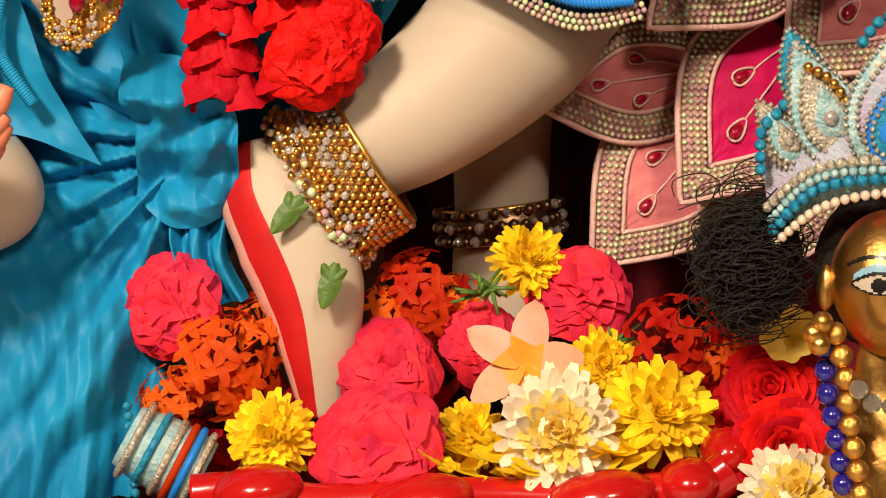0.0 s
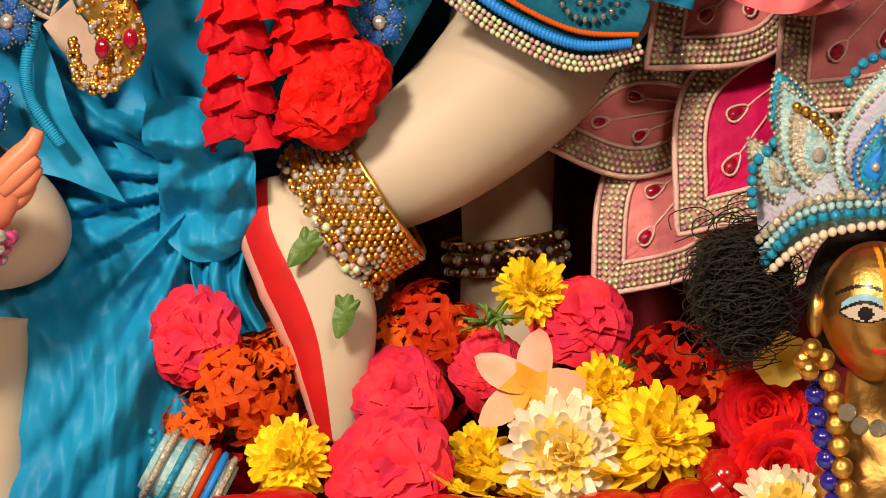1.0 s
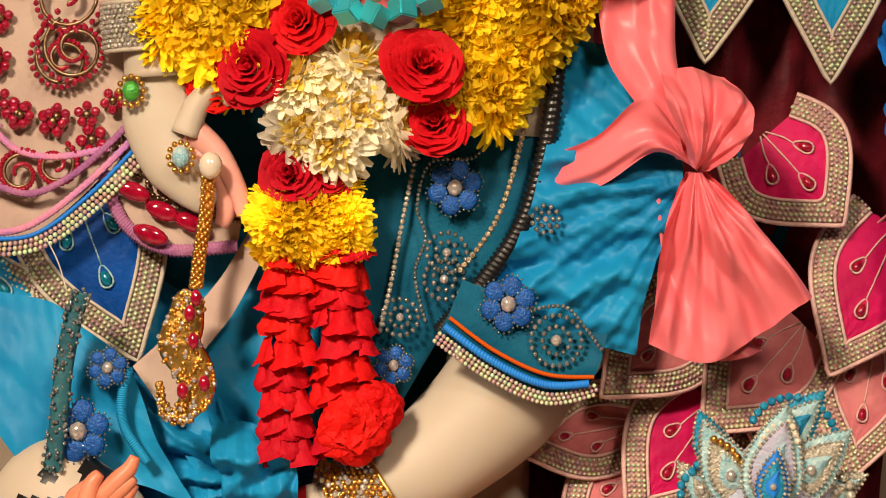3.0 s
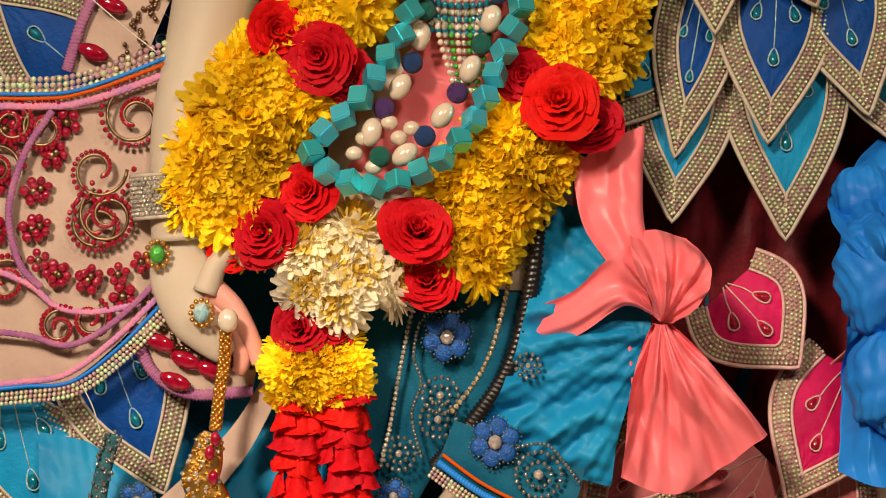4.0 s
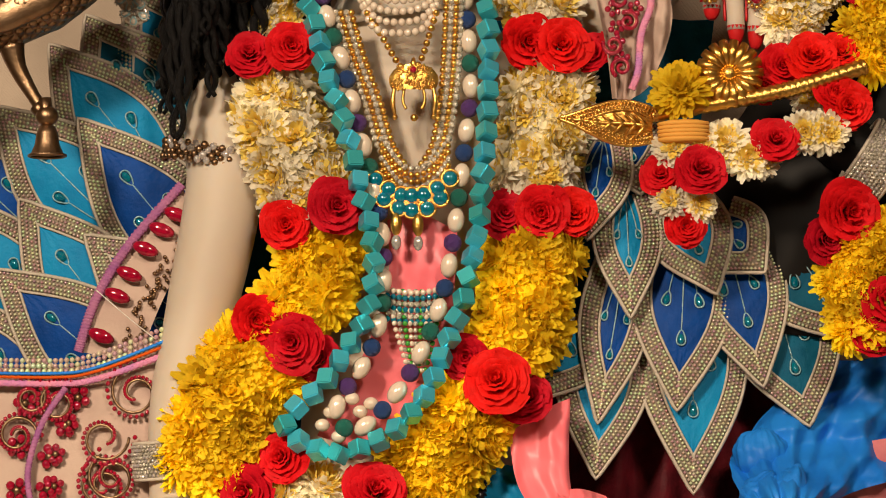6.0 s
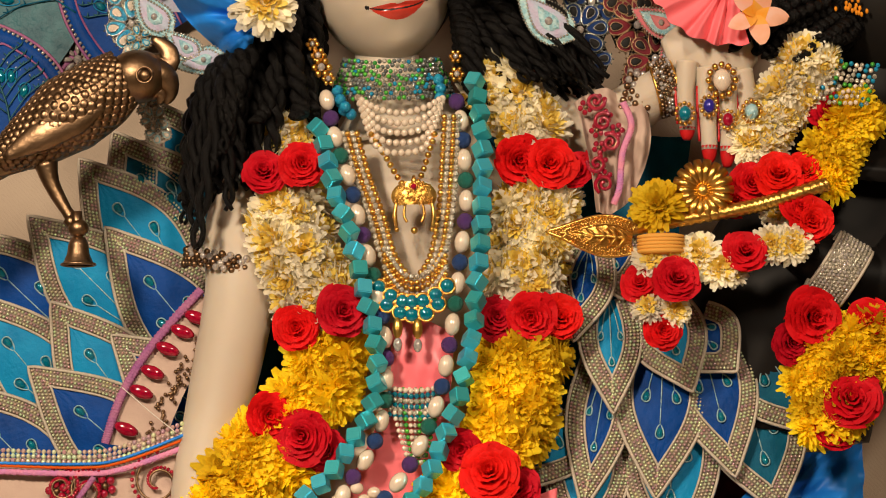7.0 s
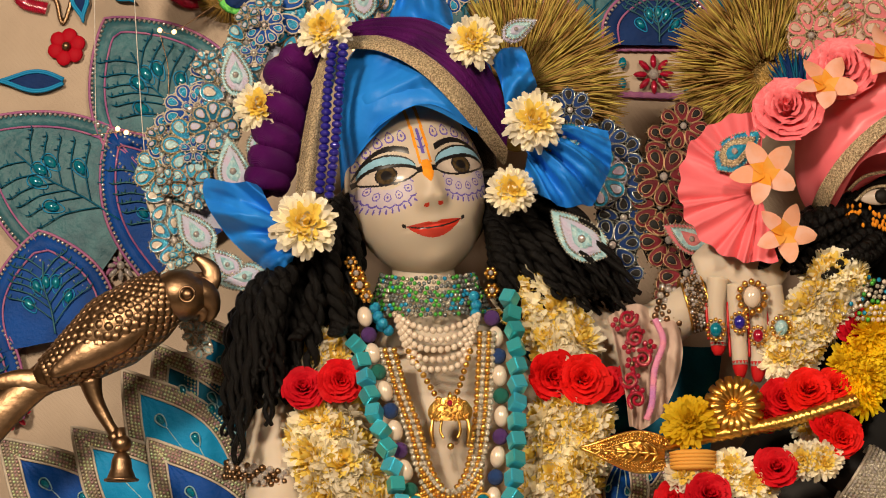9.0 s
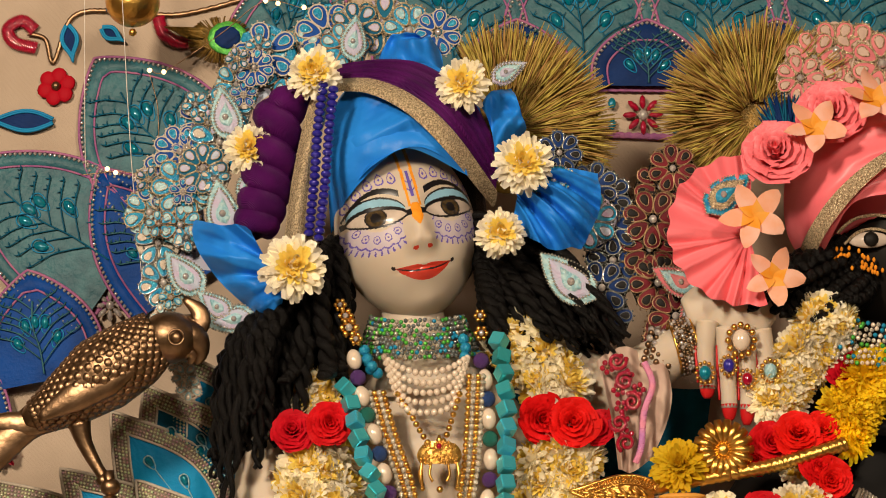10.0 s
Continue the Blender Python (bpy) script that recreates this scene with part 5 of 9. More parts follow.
# ---- teal clothes ----
teal = thing("teal_wrap", "crumpled teal silk wrap falling to the altar", "cloth")
g = Geo()
g.grid(sheet([[(-0.1913, 0.09, 1.155), (-0.1547, 0.09, 1.134), (-0.1203, 0.09, 1.129), (-0.0806, 0.09, 1.126)], [(-0.2204, 0.07, 1.092), (-0.1642, 0.06, 1.082), (-0.1243, 0.05, 1.072), (-0.0797, 0.07, 1.061)], [(-0.2178, 0.05, 1.03), (-0.1714, 0.05, 1.03), (-0.1341, 0.04, 1.021), (-0.0862, 0.08, 1.015)], [(-0.216, 0.035, 0.9803), (-0.1751, 0.035, 0.9777), (-0.1393, 0.035, 0.9777), (-0.0959, 0.065, 0.9768)], [(-0.2132, 0.015, 0.9267), (-0.1761, 0.005, 0.9284), (-0.1474, 0.015, 0.9369), (-0.118, 0.045, 0.932)], [(-0.2118, 0, 0.8581), (-0.1868, 0, 0.8529), (-0.1632, 0.01, 0.8608), (-0.1417, 0.02, 0.8636)]], 110, 130,
               crumple=0.009, cscale=20, seed=3.1, pinch=(-0.112, 1.022, 17, 0.020)))
g.out("silk", "teal_silk", teal)
g = Geo()
g.grid(sheet([[(-0.1436, 0.03, 1.061), (-0.1322, 0.03, 1.063), (-0.1145, 0.03, 1.062), (-0.097, 0.03, 1.055)], [(-0.1423, 0.01, 1.046), (-0.1261, 0, 1.049), (-0.1076, 0.01, 1.041), (-0.0904, 0.01, 1.031)], [(-0.1365, 0.02, 1.028), (-0.1215, 0.02, 1.022), (-0.1092, 0.02, 1.005), (-0.0916, 0.02, 1.005)], [(-0.1383, 0.03, 0.9988), (-0.1232, 0.03, 0.986), (-0.1079, 0.03, 0.986), (-0.09, 0.03, 0.9962)]], 60, 60, crumple=0.013, cscale=26, seed=8.0, pinch=(-0.085, 1.045, 9, 0.008)))
g.out("bow", "teal_silk", teal)
g = Geo()
g.grid(sheet([[(-0.1241, 0.04, 1.006), (-0.1113, 0.04, 1.008), (-0.0934, 0.04, 1.003)], [(-0.1239, 0.035, 0.9803), (-0.1111, 0.035, 0.9777), (-0.0984, 0.035, 0.9751)], [(-0.1134, 0.03, 0.9552), (-0.1033, 0.03, 0.95), (-0.0879, 0.03, 0.9526)]], 40, 40, amp=0.006, freq=2.5, crumple=0.005, cscale=26, seed=5.0, along=True))
g.out("tail", "teal_silk", teal)
# left upper part with blue flowers and a seam
g = Geo()
g.grid(sheet([[(-0.2718, 0.035, 1.143), (-0.2396, 0.035, 1.136), (-0.2237, 0.035, 1.123)], [(-0.2704, 0.025, 1.108), (-0.2192, 0.025, 1.105), (-0.192, 0.025, 1.098)], [(-0.2701, 0.02, 1.06), (-0.2093, 0.02, 1.066), (-0.1743, 0.02, 1.053)], [(-0.226, 0.02, 1.015), (-0.1938, 0.02, 1.028), (-0.1523, 0.02, 1.014)]], 50, 50, crumple=0.004, cscale=20, seed=2))
g.out("flap", "teal_silk", teal)
braid("seam", teal, [(-0.1897, 0.008, 1.099), (-0.1947, 0.008, 1.077), (-0.1918, 0.008, 1.061), (-0.1793, 0.008, 1.042)], 0.003, "teal_silk", 0.8)
# upper teal panel between arm and garland
g = Geo()
g.grid(sheet([[(-0.1422, 0.07, 1.194), (-0.1226, 0.07, 1.174), (-0.1061, 0.07, 1.161)], [(-0.1585, 0.06, 1.122), (-0.1322, 0.06, 1.122), (-0.1091, 0.06, 1.115)], [(-0.1712, 0.05, 1.063), (-0.1383, 0.05, 1.076), (-0.1056, 0.05, 1.063)], [(-0.1546, 0.045, 1.031), (-0.1252, 0.045, 1.034), (-0.0926, 0.045, 1.024)]], 50, 40, amp=0.003, freq=2, crumple=0.003, cscale=18, along=False))
g.out("fall", "teal_silk", teal)
tagged(cloth("white_underlayer", "cream_cloth", [[(-0.1911, 0.035, 1.097), (-0.1623, 0.035, 1.123), (-0.1362, 0.035, 1.152), (-0.1133, 0.035, 1.191)], [(-0.1691, 0.032, 1.065), (-0.151, 0.032, 1.101), (-0.1297, 0.032, 1.129), (-0.1117, 0.032, 1.162)]], nu=30, nv=12, crumple=0.001), "plain cream cloth layer under the teal wrap", "cloth")

dhoti = thing("embroidered_dhoti", "teal gathered dhoti with blue flower embroidery and beaded cuff", "dhoti")
g = Geo()
g.grid(sheet([[(-0.0498, 0.05, 1.278), (0.0066, 0.05, 1.277), (0.0631, 0.05, 1.28)], [(-0.0499, 0.04, 1.225), (0.0027, 0.04, 1.224), (0.0553, 0.04, 1.224)], [(-0.0504, 0.04, 1.158), (-0.0083, 0.04, 1.158), (0.0409, 0.04, 1.165)], [(-0.0511, 0.045, 1.095), (-0.0299, 0.045, 1.098), (0.002, 0.045, 1.122)], [(-0.048, 0.05, 1.059), (-0.0338, 0.05, 1.066), (-0.0159, 0.05, 1.094)]], 50, 50, crumple=0.0015, cscale=16))
g.out("front_panel", "teal_dark", dhoti)
braid("black_hem", dhoti, [(0.0669, 0.022, 1.283), (0.0607, 0.022, 1.234), (0.0455, 0.022, 1.183), (0.0193, 0.022, 1.145), (-0.0052, 0.022, 1.117)], 0.0055, "black_paint", 0.6)
braid("gold_sequin_line", dhoti, [(0.0513, 0.022, 1.279), (0.0448, 0.022, 1.234), (0.03, 0.022, 1.186), (0.0055, 0.022, 1.152)], 0.0024, "gold_glitter", 0.6)
braid("silver_sequin_line", dhoti, [(-0.0183, 0.03, 1.225), (-0.0273, 0.03, 1.183), (-0.0346, 0.03, 1.145), (-0.0417, 0.03, 1.117)], 0.0022, "silver_glitter", 0.5)
g = Geo()
g.grid(sheet([[(0.0773, 0.05, 1.294), (0.109, 0.05, 1.287), (0.1407, 0.05, 1.269)], [(0.0578, 0.02, 1.224), (0.1028, 0.02, 1.234), (0.1408, 0.02, 1.224)], [(0.047, 0.015, 1.186), (0.0884, 0.015, 1.193), (0.1367, 0.015, 1.189)], [(0.0297, 0.02, 1.152), (0.0816, 0.02, 1.151), (0.1197, 0.02, 1.144)], [(0.0054, 0.03, 1.13), (0.0576, 0.03, 1.116), (0.1134, 0.03, 1.102)]], 70, 80, amp=0.0030, freq=5.5, crumple=0.006, cscale=22, seed=4, lean=1.2, pinch=(0.150, 1.212, 26, 0.007)))
g.out("gathered_leg", "teal_silk", dhoti)
# cuff over the knee
g = Geo()
g.grid(sheet([[(0.0088, 0.018, 1.149), (0.0408, 0.018, 1.136), (0.0695, 0.018, 1.119), (0.0951, 0.018, 1.116)], [(0.0007, 0.01, 1.13), (0.0308, 0.01, 1.114), (0.0626, 0.01, 1.098), (0.0896, 0.01, 1.097)], [(-0.0057, 0.016, 1.117), (0.0246, 0.016, 1.094), (0.0565, 0.016, 1.08), (0.0821, 0.016, 1.083)]], 40, 24, crumple=0.001))
g.out("cuff", "teal_dark", dhoti)
braid("orange_cord", dhoti, [(0.0006, 0.008, 1.127), (0.0275, 0.008, 1.107), (0.0576, 0.008, 1.093), (0.0863, 0.008, 1.091)], 0.0013, "orange", 1)
braid("blue_cord", dhoti, [(-0.0026, 0.008, 1.122), (0.0259, 0.008, 1.101), (0.056, 0.008, 1.087), (0.0831, 0.008, 1.087)], 0.0024, "blue_silk", 0.8)
braid("gold_bead_fringe", dhoti, [(-0.0067, 0.012, 1.115), (0.0244, 0.012, 1.093), (0.0579, 0.012, 1.078), (0.0882, 0.012, 1.083)], 0.0034, "bead", 0.9)


def cloth_flower(parent, p, r, n=6, petal="sequin_blue", heart="clear_gem"):
    g = Geo()
    p = Vector(p)
    for j in range(n):
        a = 2 * math.pi * j / n + 0.3
        g.ball(p + Vector((math.cos(a) * r * 0.62, 0, math.sin(a) * r * 0.62)), (r * 0.37, r * 0.12, r * 0.37), 12, 6, 0)
        for k in range(12):
            q = 2 * math.pi * k / 12
            g.octa(p + Vector((math.cos(a) * r * 0.68 + math.cos(q) * r * 0.37, -r * 0.05, math.sin(a) * r * 0.68 + math.sin(q) * r * 0.37)), 0.0010, 2)
    g.ball(p + Vector((0, -r * 0.12, 0)), (r * 0.3, r * 0.22, r * 0.3), 7, 4, 1)
    return g.out("cloth_flower", [petal, heart, "dark_crystal"], parent)


def bead_ring(parent, p, r, mat="dark_crystal", rings=2):
    g = Geo()
    p = Vector(p)
    for k in range(rings):
        rr = r * (1 - 0.45 * k)
        n = int(rr * 2 * math.pi / 0.0042)
        for j in range(n):
            a = 2 * math.pi * j / n
            g.ball(p + Vector((math.cos(a) * rr, 0, math.sin(a) * rr)), 0.0017, 6, 4, 0)
    g.ball(p, r * 0.24, 8, 5, 1)
    return tagged(g.out("bead_rosette", [mat, "clear_gem"], parent), kind="stuff")


for p, r in (((0.0354, 0.006, 1.135), .017), ((0.0044, 0.026, 1.204), .017), ((-0.0331, 0.03, 1.097), .012)):
    cloth_flower(dhoti, p, r)
for p, r in (((0.0639, 0.006, 1.113), .015), ((-0.0023, 0.024, 1.149), .012), ((-0.029, 0.03, 1.126), .011), ((-0.0006, 0.026, 1.165), .012), ((0.058, 0.01, 1.185), .008)):
    bead_ring(dhoti, p, r)
braid("bead_line", dhoti, [(0.0482, 0.008, 1.131), (0.0688, 0.008, 1.133), (0.0815, 0.008, 1.12), (0.091, 0.008, 1.107)], 0.0018, "dark_crystal", 1)
braid("bead_line", dhoti, [(0.0254, 0.026, 1.238), (0.0157, 0.026, 1.222), (-0.0099, 0.026, 1.219), (-0.0181, 0.026, 1.193), (-0.0133, 0.026, 1.174), (-0.0199, 0.026, 1.152), (-0.0136, 0.026, 1.123)], 0.0018, "dark_crystal", 1)
cloth_flower(teal, (-0.2018, 0.004, 1.099), .012)
cloth_flower(teal, (-0.219, 0, 1.062), .019)

# ---- pink sash with its knot ----
sash = thing("knotted_sash", "coral pink silk sash tied in a large knot", "sash")
g = Geo()
g.grid(sheet([[(0.0894, 0.02, 1.317), (0.1137, 0.02, 1.334), (0.1379, 0.02, 1.344)], [(0.095, 0.005, 1.278), (0.1156, 0.005, 1.285), (0.136, 0.005, 1.278)], [(0.1145, -0.005, 1.247), (0.1315, -0.005, 1.251), (0.1484, -0.005, 1.247)], [(0.1352, 0, 1.22), (0.1438, 0, 1.218), (0.1523, 0, 1.218)]], 40, 50, amp=0.004, freq=1.5, crumple=0.006, cscale=20, along=True))
g.out("upper_fall", "pink_silk", sash)
g = Geo()
g.grid(sheet([[(0.0565, 0.03, 1.222), (0.0547, 0.03, 1.208), (0.0581, 0.03, 1.194)], [(0.0879, 0.005, 1.234), (0.0878, 0.005, 1.217), (0.0912, 0.005, 1.205)], [(0.1141, -0.01, 1.256), (0.1173, -0.01, 1.234), (0.1207, -0.01, 1.224)], [(0.1348, -0.005, 1.237), (0.1381, -0.005, 1.227), (0.1415, -0.005, 1.217)]], 30, 50, amp=0.003, freq=1.5, crumple=0.002, cscale=20, along=True))
g.out("side_fall", "pink_silk", sash)
g = Geo()
g.grid(sheet([[(0.1253, 0, 1.271), (0.1423, 0, 1.274), (0.1627, 0, 1.268)], [(0.1251, -0.035, 1.253), (0.1484, -0.035, 1.256), (0.1749, -0.035, 1.25)], [(0.1344, -0.04, 1.233), (0.151, -0.04, 1.233), (0.1675, -0.04, 1.226)], [(0.1399, -0.02, 1.217), (0.1449, -0.02, 1.213), (0.1516, -0.02, 1.213)]], 50, 50, amp=0.004, freq=1.6, crumple=0.004, cscale=24, along=True, seed=2, pinch=(0.145, 1.214, 14, 0.012)))
g.out("knot", "pink_silk", sash)
g = Geo()
g.grid(sheet([[(0.1387, -0.015, 1.213), (0.1444, -0.015, 1.212), (0.1505, -0.015, 1.213)], [(0.1245, -0.02, 1.176), (0.1481, -0.02, 1.183), (0.1734, -0.02, 1.19)], [(0.1201, -0.012, 1.139), (0.154, -0.012, 1.145), (0.198, -0.012, 1.159)], [(0.118, -0.004, 1.111), (0.1581, -0.004, 1.101), (0.2135, -0.004, 1.139)]], 60, 60, amp=0.006, freq=1.3, crumple=0.003, cscale=18, along=True, seed=1, phase=1.2, lean=0.2, pinch=(0.1445, 1.218, 19, 0.012)))
g.out("tail", "pink_silk", sash)
g = Geo()
g.grid(sheet([[(0.1234, 0.02, 1.206), (0.1442, 0.02, 1.213), (0.158, 0.02, 1.206)], [(0.1301, 0.02, 1.144), (0.1542, 0.02, 1.13), (0.1785, 0.02, 1.13)], [(0.1369, 0.02, 1.116), (0.161, 0.02, 1.099), (0.1888, 0.02, 1.105)]], 30, 30, amp=0.004, freq=2, along=True))
g.out("under_tail", "pink_silk", sash)

# bright blue silk on the far side
tagged(cloth("blue_silk_drape", "blue_silk", [[(0.3422, 0.1, 1.373), (0.3776, 0.1, 1.372), (0.4132, 0.1, 1.38)], [(0.2751, 0.09, 1.303), (0.3188, 0.07, 1.329), (0.4092, 0.09, 1.314)], [(0.2664, 0.06, 1.282), (0.313, 0.04, 1.286), (0.4021, 0.06, 1.28)], [(0.2726, 0.03, 1.253), (0.3013, -0.005, 1.258), (0.3402, 0.03, 1.252)], [(0.2766, 0.06, 1.183), (0.2993, 0.05, 1.191), (0.3571, 0.06, 1.182)], [(0.2669, 0.03, 1.11), (0.2944, 0.03, 1.101), (0.3498, 0.03, 1.109)]], nu=100, nv=120, amp=0.004, freq=2.0, crumple=0.012, cscale=15, seed=6, lean=-0.6, pinch=(0.30, 1.235, 13, 0.016)),
       "crumpled bright blue silk drape", "drape")
tagged(cloth("pink_drape", "pink_cloth", [[(0.3232, 0.075, 1.302), (0.3536, 0.075, 1.302), (0.406, 0.075, 1.31)], [(0.3124, 0.075, 1.225), (0.3514, 0.075, 1.224), (0.4034, 0.075, 1.223)], [(0.2535, 0.09, 1.161), (0.2681, 0.09, 1.168), (0.3118, 0.09, 1.161)], [(0.2438, 0.09, 1.091), (0.2573, 0.09, 1.098), (0.2845, 0.09, 1.091)], [(0.1927, 0.1, 1.07), (0.2088, 0.1, 1.07), (0.2465, 0.1, 1.07)]], nu=50, nv=70, amp=0.004, freq=3, crumple=0.004, cscale=18, seed=9),
       "dusty pink drape hanging in folds", "drape")
puff = thing("blue_silk_puff", "puffed bright blue silk knot", "cloth")
for pc, rr, sd in (((0.2989, 0.03, 1.244), (0.036, 0.026, 0.043), 1.0), ((0.3036, 0.03, 1.173), (0.034, 0.026, 0.036), 4.0), ((0.2907, 0.06, 1.296), (0.022, 0.018, 0.020), 7.0)):
    g = Geo()
    g.ball(pc, rr, 60, 44)
    pc = Vector(pc)
    for n, v in enumerate(g.v):
        q = (Vector(v) - pc)
        a = math.atan2(q.x, -q.y) * 2.2 + 2.0 * noise.noise(Vector((q.z * 30, sd, q.x * 20)))
        k = 1 + 0.20 * creases(q, sd, 42, -0.5) + 0.07 * (abs(a - math.floor(a) - 0.5) * 2 - 0.5)
        g.v[n] = tuple(pc + q * k)
    g.out("puff", "blue_silk", puff)
# pink bodice seen between the necklaces
tagged(cloth("pink_bodice", "pink_silk", [[(-0.003, 0.012, 1.486), (0.0225, 0.012, 1.49), (0.0519, 0.012, 1.476)], [(-0.0036, 0.006, 1.434), (0.0217, 0.006, 1.434), (0.0491, 0.006, 1.433)], [(-0.0258, 0.012, 1.376), (0.0122, 0.012, 1.375), (0.0418, 0.012, 1.383)], [(-0.0607, 0.018, 1.318), (-0.027, 0.018, 1.309), (0.007, 0.018, 1.325)]], nu=30, nv=40, crumple=0.003, cscale=30), "creased coral pink silk bodice", "bodice")

# ---- hair ----
hair = thing("hair_locks", "long black yarn hair in thick curled locks", "wig")


def lock(parent, pts, r, mat="hair", curl=0.0042):
    q = cr(pts, 64)
    ph = rng.random() * 6
    g = Geo()
    for s in (0, math.pi):
        g.tube([p + Vector((math.cos(ph + s + i * 0.62), math.sin(ph + s + i * 0.62), 0.25 * math.sin(ph + i * 0.62))) * (r * 0.55) for i, p in enumerate(q)],
               [r * 0.55, r * 0.66, r * 0.66, r * 0.6, r * 0.3], 7, 0, 1.0, True, lambda i, a: 1 + 0.15 * rng.uniform(-1, 1))
    return g.out("lock", mat, parent)


A0, A1 = [Vector(p) for p in [(-0.0726, 0.05, 1.792), (-0.1009, 0.05, 1.771)]]
B0, B1 = [Vector(p) for p in [(-0.0596, 0.02, 1.699), (-0.1743, 0.02, 1.701)]]
C0, C1 = [Vector(p) for p in [(-0.0593, 0.02, 1.599), (-0.1815, 0.02, 1.571)]]
for k in range(62):
    f = k / 61
    d = Vector((0, rng.uniform(-0.03, 0.05), 0))
    j = lambda s: Vector((rng.uniform(-s, s), rng.uniform(-s, s), rng.uniform(-s, s)))
    end = C0.lerp(C1, min(f * 1.05, 1)) + Vector((0, 0, rng.uniform(-0.035, 0.06) + 0.05 * (1 - f) * (1 if k % 3 else 0.4)))
    lock(hair, [A0.lerp(A1, f) + d * 0.5 + j(0.006), B0.lerp(B1, f).lerp(A0.lerp(A1, f), 0.4) + d + j(0.008), B0.lerp(B1, f) + d + Vector((0, 0, -0.02)) + j(0.008), end + d * 1.1 + j(0.006)], rng.uniform(0.0055, 0.008))
A0, A1 = [Vector(p) for p in [(0.0536, 0.06, 1.817), (0.0579, 0.06, 1.77)]]
C0, C1 = [Vector(p) for p in [(0.183, 0.04, 1.693), (0.0666, 0.04, 1.679)]]
for k in range(46):
    f = k / 45
    d = Vector((0, rng.uniform(-0.035, 0.04), 0))
    a, c = A0.lerp(A1, f), C0.lerp(C1, f)
    mid = a.lerp(c, 0.5) + Vector((0.018 * (1 - f), 0, 0.022 * (1 - f) - 0.004))
    lock(hair, [a + d * 0.3, a.lerp(mid, 0.5) + d * 0.7 + Vector((0, 0, 0.006)), mid + d, c + d + Vector((rng.uniform(-0.008, 0.008), 0, rng.uniform(-0.012, 0.012)))], rng.uniform(0.0055, 0.0075))
g = Geo()
g.ball((-0.0074, 0.105, 1.827), (0.072, 0.05, 0.095), 24, 18)
g.out("crown_of_head", "hair", hair)
hair2 = thing("dark_hair_locks", "short black curled locks of the dark statue", "wig")
for k in range(26):
    f = k / 25
    a = Vector((0.3852, 0.05, 1.788)).lerp(Vector((0.4137, 0.05, 1.746)), f)
    c = Vector((0.272, 0.035, 1.729)).lerp(Vector((0.3773, 0.02, 1.712)), f)
    d = Vector((0, rng.uniform(-0.025, 0.03), 0))
    lock(hair2, [a, a.lerp(c, 0.5) + d + Vector((0, 0, 0.008 - 0.012 * f)), c + d + Vector((rng.uniform(-0.01, 0.01), 0, rng.uniform(-0.01, 0.014)))], 0.0065)

# ---- turban of the pale statue ----
turban = thing("blue_turban", "blue silk turban with purple wrap, gold braid and cobalt beads", "turban")
g = Geo()
g.grid(sheet([[(-0.0782, 0.066, 1.802), (-0.0783, 0.0282, 1.855), (-0.0728, 0.0282, 1.907), (-0.0523, 0.0325, 1.94)], [(-0.0688, 0.05, 1.815), (-0.0511, 0.0017, 1.859), (-0.0408, 0.007, 1.912), (-0.0314, 0.0286, 1.949)], [(-0.0435, -0.0018, 1.844), (-0.0252, -0.0092, 1.877), (-0.0151, 0.0004, 1.915), (-0.0107, 0.0278, 1.954)], [(-0.0026, -0.0109, 1.865), (0.0051, -0.0072, 1.89), (0.0127, 0.0031, 1.915), (0.015, 0.0299, 1.951)], [(0.0296, -0.0022, 1.856), (0.0375, 0.0023, 1.881), (0.0403, 0.0114, 1.907), (0.0379, 0.0299, 1.937)], [(0.0583, 0.0297, 1.837), (0.0639, 0.0269, 1.868), (0.0644, 0.0318, 1.895), (0.0556, 0.0365, 1.923)]], 60, 70,
               amp=0.0030, freq=2.4, crumple=0.0025, cscale=22, along=True, lean=-0.9))
g.out("blue_wrap", "blue_silk", turban)
g = Geo()
g.grid(sheet([[(-0.0754, 0.0178, 1.87), (-0.0508, -0.0007, 1.88), (-0.0099, -0.0116, 1.88), (0.025, -0.0068, 1.877), (0.0423, 0.0012, 1.864)], [(-0.0762, 0.0257, 1.839), (-0.0561, 0.0004, 1.854), (-0.0125, -0.0146, 1.869), (0.0224, -0.0104, 1.865), (0.0456, 0.0025, 1.853)], [(-0.0759, 0.062, 1.804), (-0.0599, 0.0174, 1.826), (-0.0254, -0.0097, 1.855), (-0.0001, -0.0118, 1.864), (0.0484, 0.0105, 1.843)]], 50, 16, crumple=0.0016, cscale=26))
g.out("blue_fold", "blue_silk", turban)
g = Geo()
g.ball((-0.0096, 0.092, 1.908), (0.070, 0.062, 0.058), 32, 20)
g.out("under_wrap", "blue_silk", turban)
g = Geo()
g.grid(sheet([[(-0.0749, 0.062, 1.96), (-0.031, 0.0228, 1.955), (0.0102, 0.0138, 1.947), (0.0506, 0.0126, 1.917), (0.0777, 0.0315, 1.869)], [(-0.0743, 0.0525, 1.95), (-0.0303, 0.0058, 1.94), (0.008, -0.0059, 1.926), (0.0429, -0.0076, 1.894), (0.0747, 0.0273, 1.847)], [(-0.0705, 0.0343, 1.94), (-0.0355, 0.0054, 1.932), (0.0029, -0.0091, 1.912), (0.0377, -0.0086, 1.879), (0.0735, 0.0397, 1.836)]], 60, 20, amp=0.0012, freq=5))
g.out("purple_wrap", "purple_silk", turban)
g = Geo()
